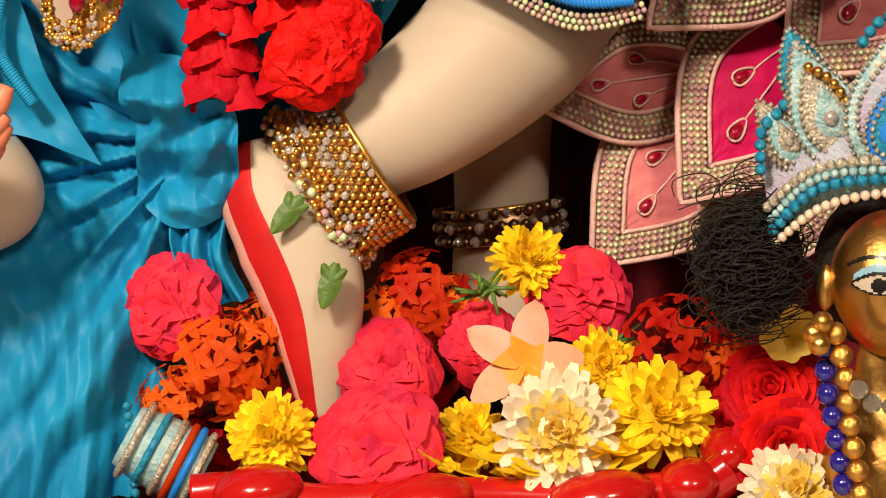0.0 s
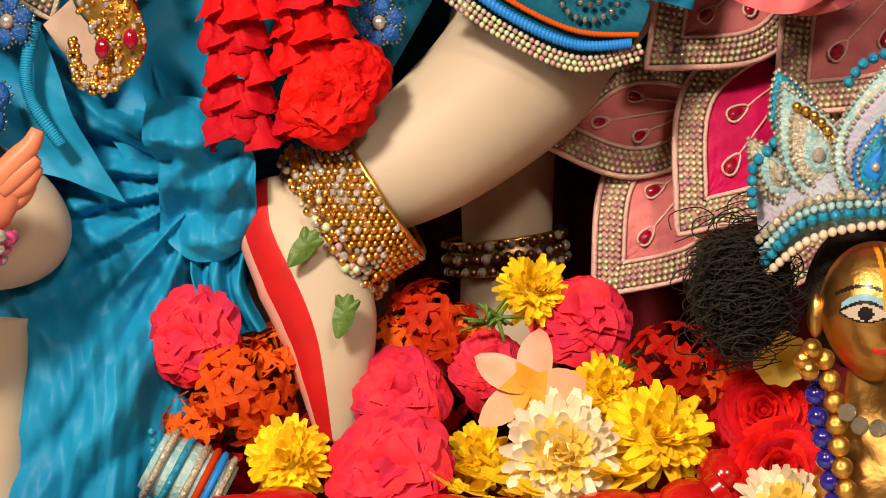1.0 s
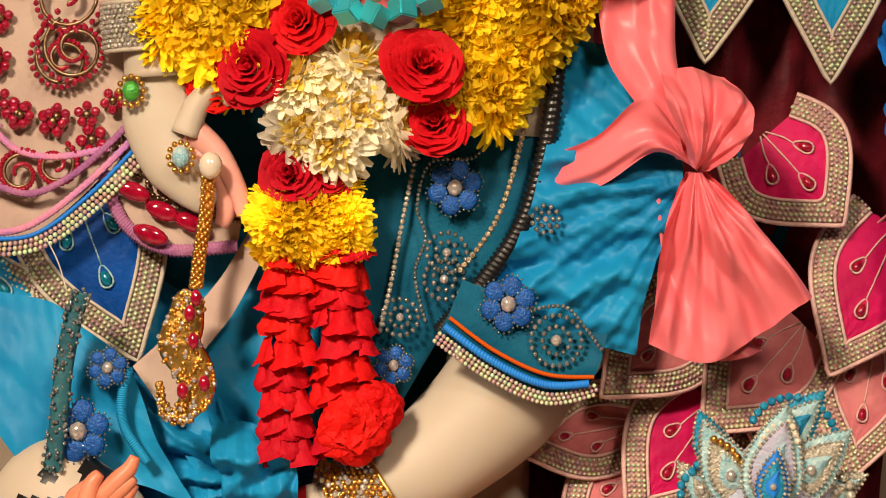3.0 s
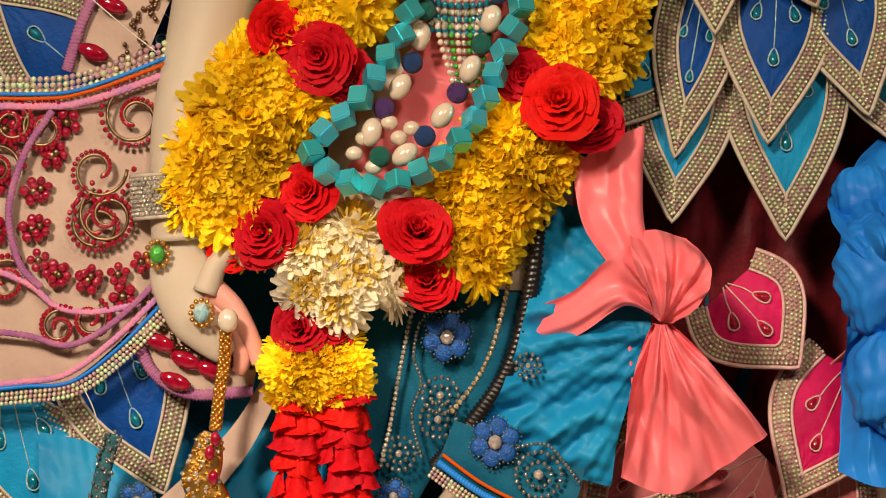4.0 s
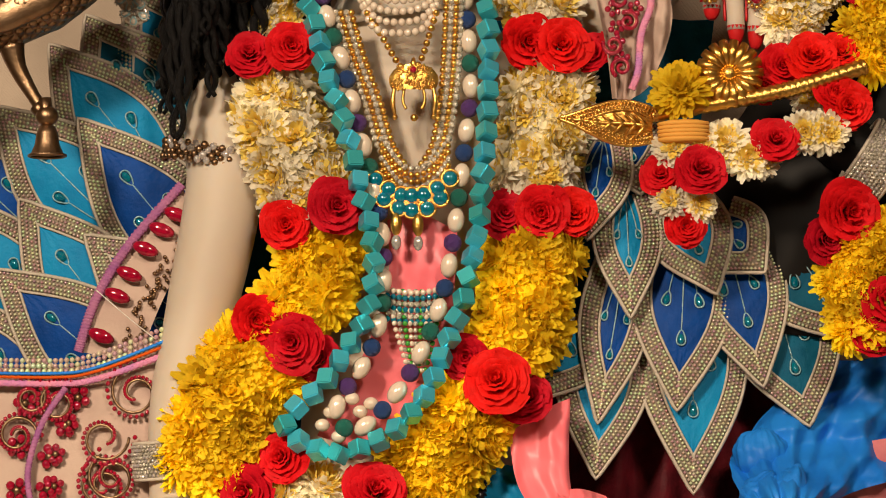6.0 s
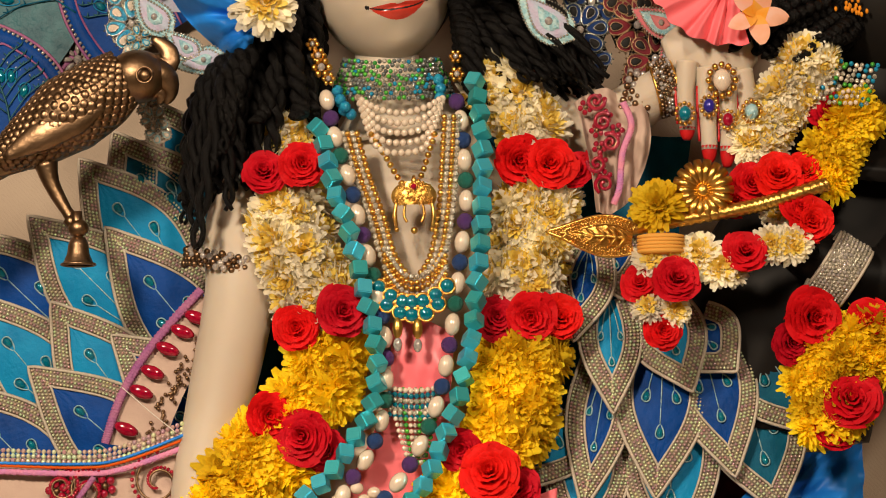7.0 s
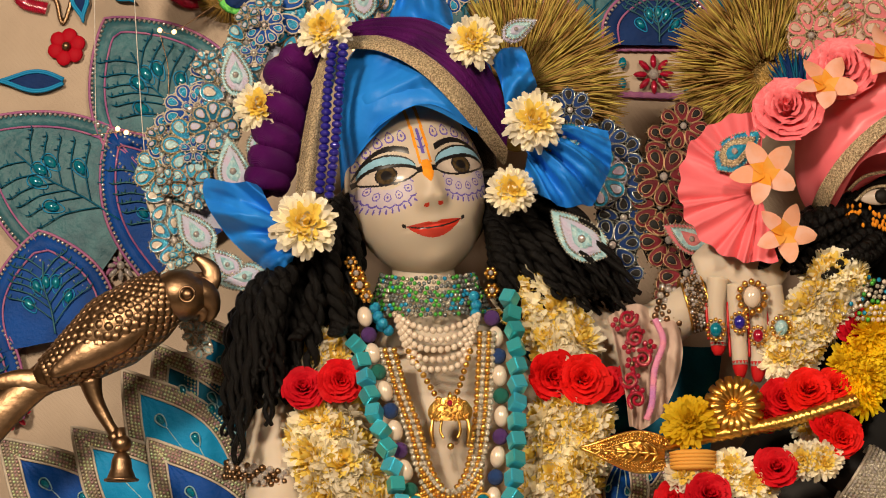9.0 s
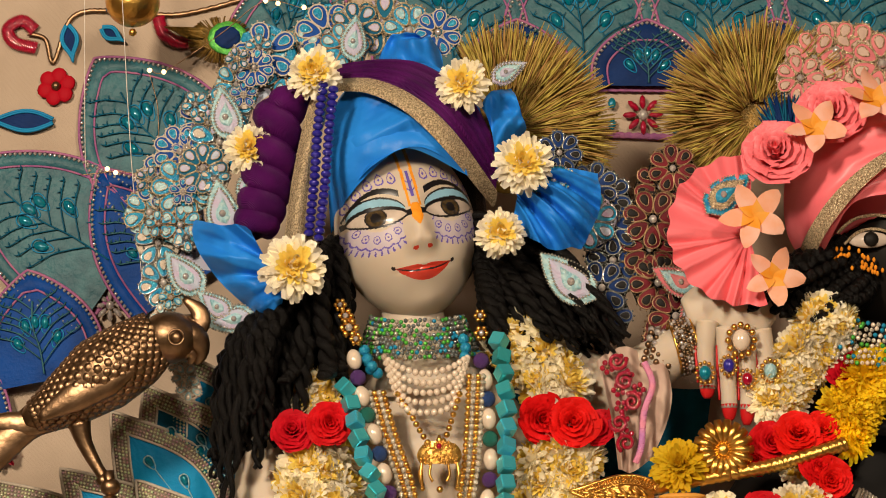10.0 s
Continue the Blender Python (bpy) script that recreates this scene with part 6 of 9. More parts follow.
g.grid(sheet([[(-0.0745, 0.0405, 1.942), (-0.0353, 0.0022, 1.932), (0.003, -0.0131, 1.911), (0.0377, -0.0126, 1.878), (0.0745, 0.0411, 1.835)], [(-0.0723, 0.0233, 1.932), (-0.0375, -0.0057, 1.923), (-0.0003, -0.0204, 1.902), (0.0342, -0.0192, 1.868), (0.0734, 0.054, 1.827)], [(-0.0711, 0.0199, 1.925), (-0.0401, -0.0045, 1.917), (-0.0045, -0.019, 1.895), (0.03, -0.0171, 1.86), (0.0702, 0.058, 1.823)]], 60, 10))
g.out("gold_braid", "gold_glitter", turban)
g = Geo()
g.grid(sheet([[(-0.0759, 0, 1.922), (-0.0911, 0, 1.914), (-0.1066, 0, 1.85), (-0.1158, 0, 1.784)], [(-0.074, -0.012, 1.916), (-0.0811, -0.012, 1.903), (-0.098, -0.012, 1.847), (-0.1058, -0.012, 1.781)], [(-0.0726, -0.004, 1.915), (-0.0757, -0.004, 1.9), (-0.0901, -0.004, 1.849), (-0.0989, -0.004, 1.785)]], 40, 10))
g.out("gold_braid", "gold_glitter", turban)
q = cr([(-0.0927, 0.02, 1.924), (-0.1183, 0.02, 1.912), (-0.1287, 0.02, 1.865), (-0.1364, 0.02, 1.823), (-0.143, 0.02, 1.798)], 70)
for s in (0, math.pi):
    g = Geo()
    pts = [p + Vector((math.cos(i * 0.33 + s), math.sin(i * 0.33 + s), 0.3 * math.cos(i * 0.33 + s))) * 0.0115 for i, p in enumerate(q)]
    g.tube(pts, [0.009, 0.0135, 0.0145, 0.0135, 0.010], 14)
    g.out("purple_braid", "purple_silk", turban)
COB = ball_mesh("cobalt_bead", "cobalt", (1, 1, 0.72))
for pts in ([(-0.0784, -0.02, 1.922), (-0.0837, -0.02, 1.881), (-0.0869, -0.02, 1.835), (-0.0921, -0.02, 1.785)], [(-0.0693, -0.022, 1.917), (-0.0736, -0.022, 1.875), (-0.0768, -0.022, 1.835), (-0.0831, -0.022, 1.782)]):
    for p, d in along(cr(pts, 60), 0.0064):
        put("cobalt_bead", COB, facing(p, d, 0.0048), turban)
for nm, rails, kw in (
    ("left_bow", [[(-0.2013, 0.03, 1.814), (-0.1987, 0.03, 1.79), (-0.1756, 0.03, 1.754), (-0.14, 0.03, 1.722)], [(-0.1721, 0, 1.8), (-0.162, 0, 1.769), (-0.147, 0, 1.749), (-0.122, 0, 1.72)], [(-0.147, 0, 1.799), (-0.1369, 0, 1.779), (-0.1269, 0, 1.763), (-0.1119, 0, 1.748)]], dict(amp=0.004, freq=1.0, crumple=0.003, cscale=16, along=True, pinch=(-0.098, 1.752, 13, 0.024))),
    ("right_bow", [[(0.0822, 0.02, 1.84), (0.0921, 0.02, 1.827), (0.0866, 0.02, 1.804)], [(0.1096, -0.005, 1.839), (0.119, -0.005, 1.809), (0.1083, -0.005, 1.778)], [(0.135, 0, 1.848), (0.1441, 0, 1.809), (0.1233, 0, 1.774)], [(0.165, 0.02, 1.846), (0.1661, 0.02, 1.813), (0.149, 0.02, 1.777)]], dict(crumple=0.004, cscale=24, along=True, pinch=(0.072, 1.855, 24, 0.024))),
    ("top_bow", [[(-0.0328, 0.06, 1.962), (-0.0221, 0.06, 1.984), (-0.0116, 0.06, 1.988)], [(-0.0056, 0.03, 1.955), (-0.0028, 0.03, 1.975), (0.005, 0.03, 1.98)], [(0.0273, 0.05, 1.948), (0.0251, 0.05, 1.969), (0.0148, 0.05, 1.983)]], dict(amp=0.007, freq=1.6, crumple=0.004, cscale=24)),
    ("side_bow", [[(0.0605, 0.04, 1.913), (0.0711, 0.04, 1.926), (0.0892, 0.04, 1.931)], [(0.0704, 0.01, 1.885), (0.0832, 0.01, 1.895), (0.0961, 0.01, 1.905)], [(0.0747, 0.03, 1.842), (0.0906, 0.03, 1.873), (0.1021, 0.03, 1.889)]], dict(amp=0.006, freq=1.5, crumple=0.004, cscale=24)),
):
    g = Geo()
    g.grid(sheet(rails, 50, 50, **kw))
    g.out(nm, "blue_silk", turban)
for p, r in (((-0.1043, -0.03, 1.756), .031), ((-0.148, 0.01, 1.871), .024), ((-0.0862, -0.01, 1.934), .026), ((0.0449, -0.012, 1.921), .025), ((0.0971, -0.02, 1.846), .028), ((0.0765, -0.015, 1.785), .023)):
    loose_flower("chrysanthemum", MUM_W, p, r, (rng.uniform(-.2, .2), -1, 0.1), "fresh ivory chrysanthemum with a yellow heart on the turban", "flower", "turban flowers")


# ---- embroidered crests round the turbans ----
def teardrop(centre, d, r, wide):
    sd = d.cross(Vector((0, -1, 0)))
    return [centre + d * (r * math.cos(q)) + sd * (wide * math.sin(q) * (1 + 0.35 * math.cos(q))) for q in (2 * math.pi * k / 14 for k in range(14))]


def rosette(parent, p, r, a="ice", b="aqua", c="silver_pipe", n=7, spin=None):
    """Scalloped embroidery: corded satin petals, small beads and a stone."""
    g = Geo()
    r = r * 1.12
    p = Vector(p) + Vector((0, rng.uniform(-0.004, 0.004), 0))
    s0 = rng.random() * 6 if spin is None else spin
    g.ball(p + Vector((0, 0.002, 0)), (r * 1.0, 0.0016, r * 1.0), 18, 4, 0)
    for j in range(n):
        t = s0 + 2 * math.pi * j / n
        d = Vector((math.cos(t), 0, math.sin(t)))
        for f, mid, lift, mi, cord in ((1.0, 0.62, 0.0020, 1, 0.032), (0.52, 0.70, 0.0034, 0, 0.020)):
            cen = p + d * (r * mid) + Vector((0, -lift, 0))
            ring = teardrop(cen, d, r * 0.40 * f, r * 0.27 * f)
            g.add([cen + Vector((0, -0.0012, 0))] + ring, [(0, k + 1, (k + 1) % 14 + 1) for k in range(14)], mi)
            g.tube(ring + ring[:1], r * cord, 5, 2, 1.0, False)
        for k in range(7):
            u = math.pi * (k / 6 - 0.5) * 1.1
            g.octa(p + d * (r * (0.62 + 0.47 * math.cos(u))) + d.cross(Vector((0, -1, 0))) * (math.sin(u) * r * 0.36) + Vector((0, -0.001, 0)), 0.0012, 2)
    for k in range(8):
        q = math.pi * k / 4
        g.octa(p + Vector((math.cos(q) * r * 0.22, -0.003, math.sin(q) * r * 0.22)), 0.0014, 2)
    g.ball(p + Vector((0, -0.003, 0)), (r * 0.15, r * 0.1, r * 0.15), 8, 5, 3)
    return g.out("sequin_rosette", [a, b, c, "clear_gem"], parent)


def paisley(parent, p, r, ang, a="ice", b="lilac", c="silver_glitter"):
    g = Geo()
    p = Vector(p)
    up = Vector((math.cos(ang), 0, math.sin(ang)))
    sd = up.cross(Vector((0, -1, 0)))
    for k, (f, mi, h) in enumerate(((1.0, 0, 0), (0.74, 1, 0.0016), (0.42, 0, 0.003))):
        rows = []
        for i in range(9):
            s = i / 8
            w = math.sin(math.pi * s ** 0.7) ** 0.8 * 0.55 * f
            y = (s - 0.42) * 2 * f
            bend = 0.5 * max(s - 0.5, 0) ** 1.5
            rows.append([p + up * (y * r) + sd * ((w * x + bend) * r) + Vector((0, -h - 0.002 * (1 - x * x), 0)) for x in (-1, -0.5, 0, 0.5, 1)])
        g.grid(rows, mi)
        if k < 2:
            rim = [rw[0] for rw in rows] + [rw[-1] for rw in rows[::-1]]
            for q, _ in along(rim, 0.003):
                g.octa(q + Vector((0, -0.001, 0)), 0.0014, 2)
    g.ball(p + Vector((0, -0.005, 0)), r * 0.12, 7, 4, 3)
    return g.out("paisley", [a, b, c, "clear_gem"], parent)


SEQUINS = (("ice", "aqua", "gold_glitter"), ("aqua", "royal_cloth", "silver_pipe"), ("lilac", "teal_dark", "gold_glitter"), ("ice", "aqua", "brass"), ("silver_pipe", "aqua", "dark_crystal"))
crest = thing("embroidered_crest", "scalloped crest of ice-blue and lilac sequin embroidery", "headdress")
g = Geo()
g.grid(sheet([[(-0.1376, 0.06, 1.975), (-0.19, 0.06, 1.933), (-0.2316, 0.06, 1.886), (-0.2469, 0.06, 1.833), (-0.2387, 0.06, 1.775)], [(-0.0953, 0.055, 1.957), (-0.1476, 0.055, 1.921), (-0.184, 0.055, 1.873), (-0.1943, 0.055, 1.826), (-0.1786, 0.055, 1.768)]], 40, 12))
g.out("backing", "lilac", crest)
for p, r in (((-0.1366, 0.05, 1.97), .022), ((-0.1627, 0.05, 1.941), .022), ((-0.1725, 0.045, 1.916), .024), ((-0.1965, 0.05, 1.907), .022), ((-0.2146, 0.05, 1.878), .024), ((-0.23, 0.05, 1.852), .022), ((-0.2111, 0.045, 1.845), .022), ((-0.2427, 0.05, 1.823), .02), ((-0.2348, 0.05, 1.795), .022), ((-0.2135, 0.045, 1.809), .022),
             ((-0.2287, 0.045, 1.757), .02), ((-0.1925, 0.04, 1.86), .024), ((-0.1771, 0.04, 1.886), .022), ((-0.146, 0.04, 1.954), .02)):
    x, y, z = rng.choice(SEQUINS)
    rosette(crest, p, r * rng.uniform(0.75, 1.2), x, y, z, rng.choice((5, 6, 7, 8)))
    rosette(crest, Vector(p) + Vector((rng.uniform(-0.018, 0.018), -0.006, rng.uniform(-0.018, 0.018))), r * 0.5, *rng.choice(SEQUINS), 5)
for p, r in (((-0.1069, 0.07, 1.98), .022), ((-0.0805, 0.07, 1.993), .024), ((-0.0541, 0.07, 1.998), .022), ((-0.0277, 0.07, 2), .024), ((-0.004, 0.07, 1.994), .022), ((0.0223, 0.07, 1.991), .022), ((-0.0641, 0.06, 1.977), .022), ((-0.1188, 0.055, 1.952), .02)):
    rosette(crest, p, r * rng.uniform(0.8, 1.15), *rng.choice(SEQUINS))
for p, r, a in (((-0.1726, 0.025, 1.815), .028, 1.9), ((-0.2068, 0.035, 1.76), .026, 2.4), ((-0.1629, 0.03, 1.72), .022, 3.5), ((-0.1708, 0.03, 1.905), .026, 1.9), ((-0.1486, 0.015, 1.838), .02, 1.4), ((-0.1781, 0.03, 1.731), .02, 2.6), ((-0.0556, 0.05, 1.979), .022, 1.6)):
    paisley(crest, p, r, a)
for k in range(7):
    rosette(crest, Vector((-0.2285, 0.045, 1.726)) + Vector((0.004 * k, 0, -0.011 * k)), 0.010, "pearl", "ice", n=5)
crest2 = thing("embroidered_crest", "dark teal and silver scalloped crest beside the turban", "headdress")
for p, r in (((0.1561, 0.05, 1.808), .024), ((0.1723, 0.055, 1.83), .022), ((0.1769, 0.06, 1.802), .022), ((0.1787, 0.06, 1.773), .022), ((0.1677, 0.06, 1.747), .022), ((0.131, 0.02, 1.865), .018), ((0.1623, 0.055, 1.84), .02), ((0.1724, 0.065, 1.722), .02)):
    rosette(crest2, p, r, "lilac" if r > .023 else "blackstone", "aqua" if r > .023 else "navy_cloth", "dark_crystal")
paisley(crest2, (0.1379, 0.01, 1.745), .032, 2.5, "ice", "lilac")
paisley(crest2, (0.1248, 0.005, 1.836), .022, 3.6, "aqua", "ice")
paisley(crest2, (0.0842, 0.03, 1.942), .018, 0.6, "lilac", "ice")
crest3 = thing("embroidered_crest", "pink and maroon scalloped crest of the pink turban", "headdress")
for p, r in (((0.2157, 0.06, 1.809), .024), ((0.2247, 0.065, 1.841), .022), ((0.2123, 0.06, 1.783), .024), ((0.219, 0.06, 1.751), .024), ((0.233, 0.055, 1.719), .022), ((0.2276, 0.06, 1.7), .022), ((0.2356, 0.065, 1.857), .02), ((0.2224, 0.062, 1.69), .02)):
    rosette(crest3, p, r, "blackstone", "maroon_cloth", "brass")
for p, r in (((0.3712, 0.08, 1.962), .024), ((0.3925, 0.08, 1.97), .026), ((0.4158, 0.08, 1.964), .028), ((0.4337, 0.08, 1.955), .026), ((0.3573, 0.08, 1.943), .02)):
    rosette(crest3, p, r, "cream_cloth", "pink_cloth", "gold_glitter")
paisley(crest3, (0.2373, 0.035, 1.747), .024, 2.8, "pink_cloth", "ice")
paisley(crest3, (0.2494, 0.035, 1.729), .02, 4.2, "pink_cloth", "lilac")
paisley(crest3, (0.2744, 0, 1.819), .026, 0.8, "aqua", "gold_glitter")


def grass_fan(c, r0, r1, a0, a1, n):
    fan = thing("grass_fan", "stiff fan of dry golden grass blades", "fan")
    g = Geo()
    c = Vector(c)
    for k in range(n):
        a = radians(rng.uniform(a0, a1))
        d = Vector((math.cos(a), rng.uniform(-0.30, 0.22), math.sin(a)))
        e = Vector((rng.uniform(-0.5, 0.5), rng.uniform(-0.4, 0.4), rng.uniform(-0.5, 0.5)))
        f = rng.uniform(0.15, 0.72)
        q = c + d * (r1 * f)
        t = c + d * (r1 * min(f + rng.uniform(0.2, 0.42), 1.04)) + e * 0.012
        g.tube([q, q.lerp(t, 0.5) + e * 0.003, t], [0.0006, 0.0008, 0.0003], 4)
    tagged(g.out("blade", "straw", fan), kind="stuff")
    g = Geo()
    g.ball(c + Vector((0, 0.02, 0)), (r1 * 0.55, 0.012, r1 * 0.55), 18, 8)
    g.out("hub", "peacock", fan)
    return fan


grass_fan((0.0837, 0.085, 1.899), 0.015, 0.098, -35, 118, 3200)
grass_fan((0.3192, 0.1, 1.914), 0.015, 0.090, 25, 240, 3200)
fan_eye = thing("peacock_feather", "bronze peacock feather with a green eye", "feather")
g = Geo()
c = Vector((-0.2089, 0.305, 2.053))
for k in range(160):
    a = rng.uniform(0, 6.28)
    e = Vector((math.cos(a) * 0.034, rng.uniform(-.003, .003), math.sin(a) * 0.025))
    st = c + Vector((-0.045, 0, 0.012)) * rng.uniform(0.2, 1.3)
    g.tube([st, c + e * 0.5, c + e], [0.0008, 0.0014, 0.0005], 4)
g.out("barb", "peacock", fan_eye)
for k, (m, rx, rz) in enumerate((("eye_green", 0.021, 0.018), ("navy_cloth", 0.014, 0.012))):
    g = Geo()
    g.ball(c + Vector((0.008, -0.004 - 0.003 * k, 0.001)), (rx, 0.002, rz), 20, 6)
    g.out("feather_eye", m, fan_eye)
peacock2 = thing("peacock_feather", "dark peacock feather tucked in the grass fan", "feather")
g = Geo()
base = Vector((0.3404, 0.072, 1.872))
for k in range(90):
    a = rng.uniform(-0.75, 0.75)
    tip = base + Vector((math.sin(a) * rng.uniform(0.03, 0.05), -0.004 * rng.random(), math.cos(a) * rng.uniform(0.035, 0.058)))
    g.tube([base, base.lerp(tip, 0.55) + Vector((0.004 * rng.uniform(-1, 1), 0, 0.003)), tip], [0.0008, 0.0013, 0.0004], 4, 0 if k % 3 else 1)
g.out("vane", ["navy_cloth", "teal_dark"], peacock2)

# ---- pink turban of the dark statue ----
pt = thing("pink_turban", "coral pink silk turban with gold braid and pleated fan", "turban")
g = Geo()
g.grid(sheet([[(0.3604, 0.1, 1.766), (0.3395, 0.0861, 1.806), (0.3412, 0.0638, 1.855), (0.3635, 0.0466, 1.887)], [(0.3664, 0.0293, 1.774), (0.3571, 0.0216, 1.819), (0.3694, 0.0226, 1.866), (0.3923, 0.0308, 1.899)], [(0.3882, -0.0025, 1.809), (0.3996, -0.0032, 1.844), (0.4178, 0.0069, 1.877), (0.4382, 0.029, 1.908)], [(0.427, -0.0099, 1.817), (0.4499, -0.0018, 1.849), (0.4757, 0.0204, 1.879), (0.4917, 0.0447, 1.9)]], 50, 50, amp=0.0022, freq=3, crumple=0.001, along=True))
g.out("pink_wrap", "pink_silk", pt)
g = Geo()
g.ball((0.4438, 0.11, 1.841), (0.088, 0.085, 0.098), 32, 20)
g.out("under_wrap", "pink_silk", pt)
g = Geo()
g.grid(sheet([[(0.3453, 0.096, 1.765), (0.3509, 0.0224, 1.789), (0.3729, -0.0078, 1.819), (0.4076, -0.0163, 1.847), (0.4503, -0.0053, 1.869)], [(0.3549, 0.0611, 1.758), (0.3625, 0.0071, 1.781), (0.3835, -0.0169, 1.809), (0.4134, -0.0225, 1.836), (0.4482, -0.0133, 1.857)]], 50, 8))
g.out("gold_braid", "gold_glitter", pt)
g = Geo()
rows = []
for i in range(12):
    f = i / 11
    row = []
    for j in range(133):
        a = radians(88 + 190 * j / 132)
        low = max(0.0, (j - 70) / 62)
        q = j / 132 * 9 + 0.35 * math.sin(j * 0.17) + 0.12 * math.sin(j * 0.41 + f * 3)
        tri = abs(q - math.floor(q) - 0.5) * 2
        r = 0.008 + (0.066 - 0.010 * low + 0.006 * tri * low - 0.006 * max(0.0, 1 - j / 40)) * f + 0.0015 * math.sin(j * 0.5) * f
        row.append(Vector((0.298 + math.cos(a) * r, 0.012 - 0.010 * f - (0.012 + 0.014 * low) * f * tri, 1.786 + math.sin(a) * r)))
    rows.append(row)
g.grid(rows)
g.out("pleated_fan", "pink_silk", pt)
for p, r in (((0.3231, 0, 1.854), .034), ((0.3737, 0.01, 1.892), .034)):
    o = put("silk_rosette", ROSE_R[1].copy(), facing(p, (-0.2, -1, 0.3), r, 1), pt)
    o.data.materials[0] = M["pink_silk"]


def frangipani(name):
    g = Geo()
    for j in range(5):
        a = 2 * math.pi * j / 5
        o = Vector((math.cos(a), math.sin(a), 0))
        sd = Vector((-math.sin(a), math.cos(a), 0))
        rows, n = [], 7
        for i in range(n):
            s = i / (n - 1)
            w = 0.31 * math.sin(math.pi * (0.10 + 0.87 * s)) ** 0.65
            z = 0.05 + 0.42 * s - 0.22 * s * s
            rows.append([o * s + sd * (w * x + 0.16 * s) + Vector((0, 0, z + 0.10 * x)) for x in (-1, -0.5, 0, 0.5, 1)])
        k = len(g.m)
        g.grid(rows, 0)
        for q in range(k, k + 8):
            g.m[q] = 1
    ob = g.out(name, ["peach", "peach_heart"])
    me = ob.data
    bpy.data.objects.remove(ob)
    return me


FRANGI = [frangipani("frangipani")]
for p, r, nr in (((0.2986, -0.02, 1.795), .030, (-.2, -1, .1)), ((0.3134, -0.015, 1.742), .027, (.1, -1, .1)), ((0.3537, -0.02, 1.873), .028, (0, -1, .4)), ((0.4086, -0.01, 1.9), .03, (.2, -1, .5)), ((0.0349, -0.005, 0.9289), .027, (-.15, -1, .35))):
    loose_flower("frangipani", FRANGI, p, r, nr, "peach frangipani bloom with an orange heart", "flower", "loose flowers")

# ---- jewellery ----
def bead_string(parent, name, pts, r, mat, spacing=None, n=60):
    g = Geo()
    for p, d in along(cr(pts, n), spacing or r * 1.95):
        g.ball(p, r, 8, 5)
    return tagged(g.out(name, mat, parent), kind="stuff")


choker = thing("bead_choker", "wide choker of green, silver and turquoise beads", "choker")
for k in range(9):
    c = Vector((-0.0004, 0.062, 1.724)) + Vector((0.0002 * k, 0, -0.0042 * k))
    pts = [c + Vector((math.cos(a) * (0.042 + 0.0016 * k), -math.sin(a) * (0.044 + 0.0014 * k), -0.010 * math.sin(a))) for a in np.linspace(-0.1, math.pi + 0.1, 24)]
    g = Geo()
    for i, (p, _) in enumerate(along(cr(pts, 60), 0.0043)):
        g.ball(p + Vector((0, rng.uniform(-0.001, 0.001), rng.uniform(-0.0012, 0.0012))), 0.0021, 7, 5, rng.choice((0, 0, 0, 1, 1, 2, 3)))
    tagged(g.out("bead_net", ["dark_crystal", "eye_green", "silver_glitter", "aqua"], choker), kind="stuff")
for pts in ([(-0.0431, 0.01, 1.678), (-0.0372, 0.01, 1.667), (-0.0282, 0.01, 1.67)], [(0.042, 0.01, 1.696), (0.0442, 0.01, 1.684), (0.0406, 0.01, 1.676), (0.0365, 0.01, 1.666)], [(-0.0453, 0.005, 1.687), (-0.0404, 0.005, 1.674), (-0.0329, 0.005, 1.672)]):
    bead_string(choker, "turquoise_strand", pts, 0.0052, "aqua", 0.008)
for k in range(5):
    tagged(bead_string(None, "pearl_strand", [(-0.0276, 0, 1.68), Vector((-0.0124, -0.012, 1.669)) + Vector((0, 0, -0.008 * k)), Vector((0.0098, -0.016, 1.663)) + Vector((0, 0, -0.0085 * k)), Vector((0.032, -0.012, 1.669)) + Vector((0, 0, -0.008 * k)), (0.0458, 0, 1.679)], 0.0031, "pearl"),
           "short strand of small white pearls at the throat", "necklace", "pearl strands")
collar = thing("gold_collar", "heavy gold rhinestone collar with teal stones and drops", "necklace")
for dx in range(4):
    s = Vector((0.0040 * dx, 0, 0))
    bead_string(collar, "rhinestone_band", [Vector(p) + s for p in [(-0.0403, -0.004, 1.648), (-0.0308, -0.004, 1.613), (-0.0189, -0.004, 1.578), (-0.0095, -0.004, 1.544), (0.0024, -0.004, 1.524)]], 0.0028, "gold" if dx % 2 else "silver_glitter")
    bead_string(collar, "rhinestone_band", [Vector(p) - s for p in [(0.0588, -0.004, 1.661), (0.0563, -0.004, 1.621), (0.0528, -0.004, 1.582), (0.0454, -0.004, 1.543), (0.034, -0.004, 1.524)]], 0.0028, "gold" if dx % 2 else "silver_glitter")
for k in range(7):
    bead_string(collar, "rhinestone_band", [Vector(p) + Vector((0, -0.0005 * k, -0.0052 * k)) for p in [(-0.006, -0.006, 1.548), (0.0074, -0.006, 1.529), (0.0194, -0.006, 1.524), (0.0341, -0.006, 1.53), (0.0474, -0.006, 1.549)]], 0.0025, "gold" if k % 3 else "silver_glitter")
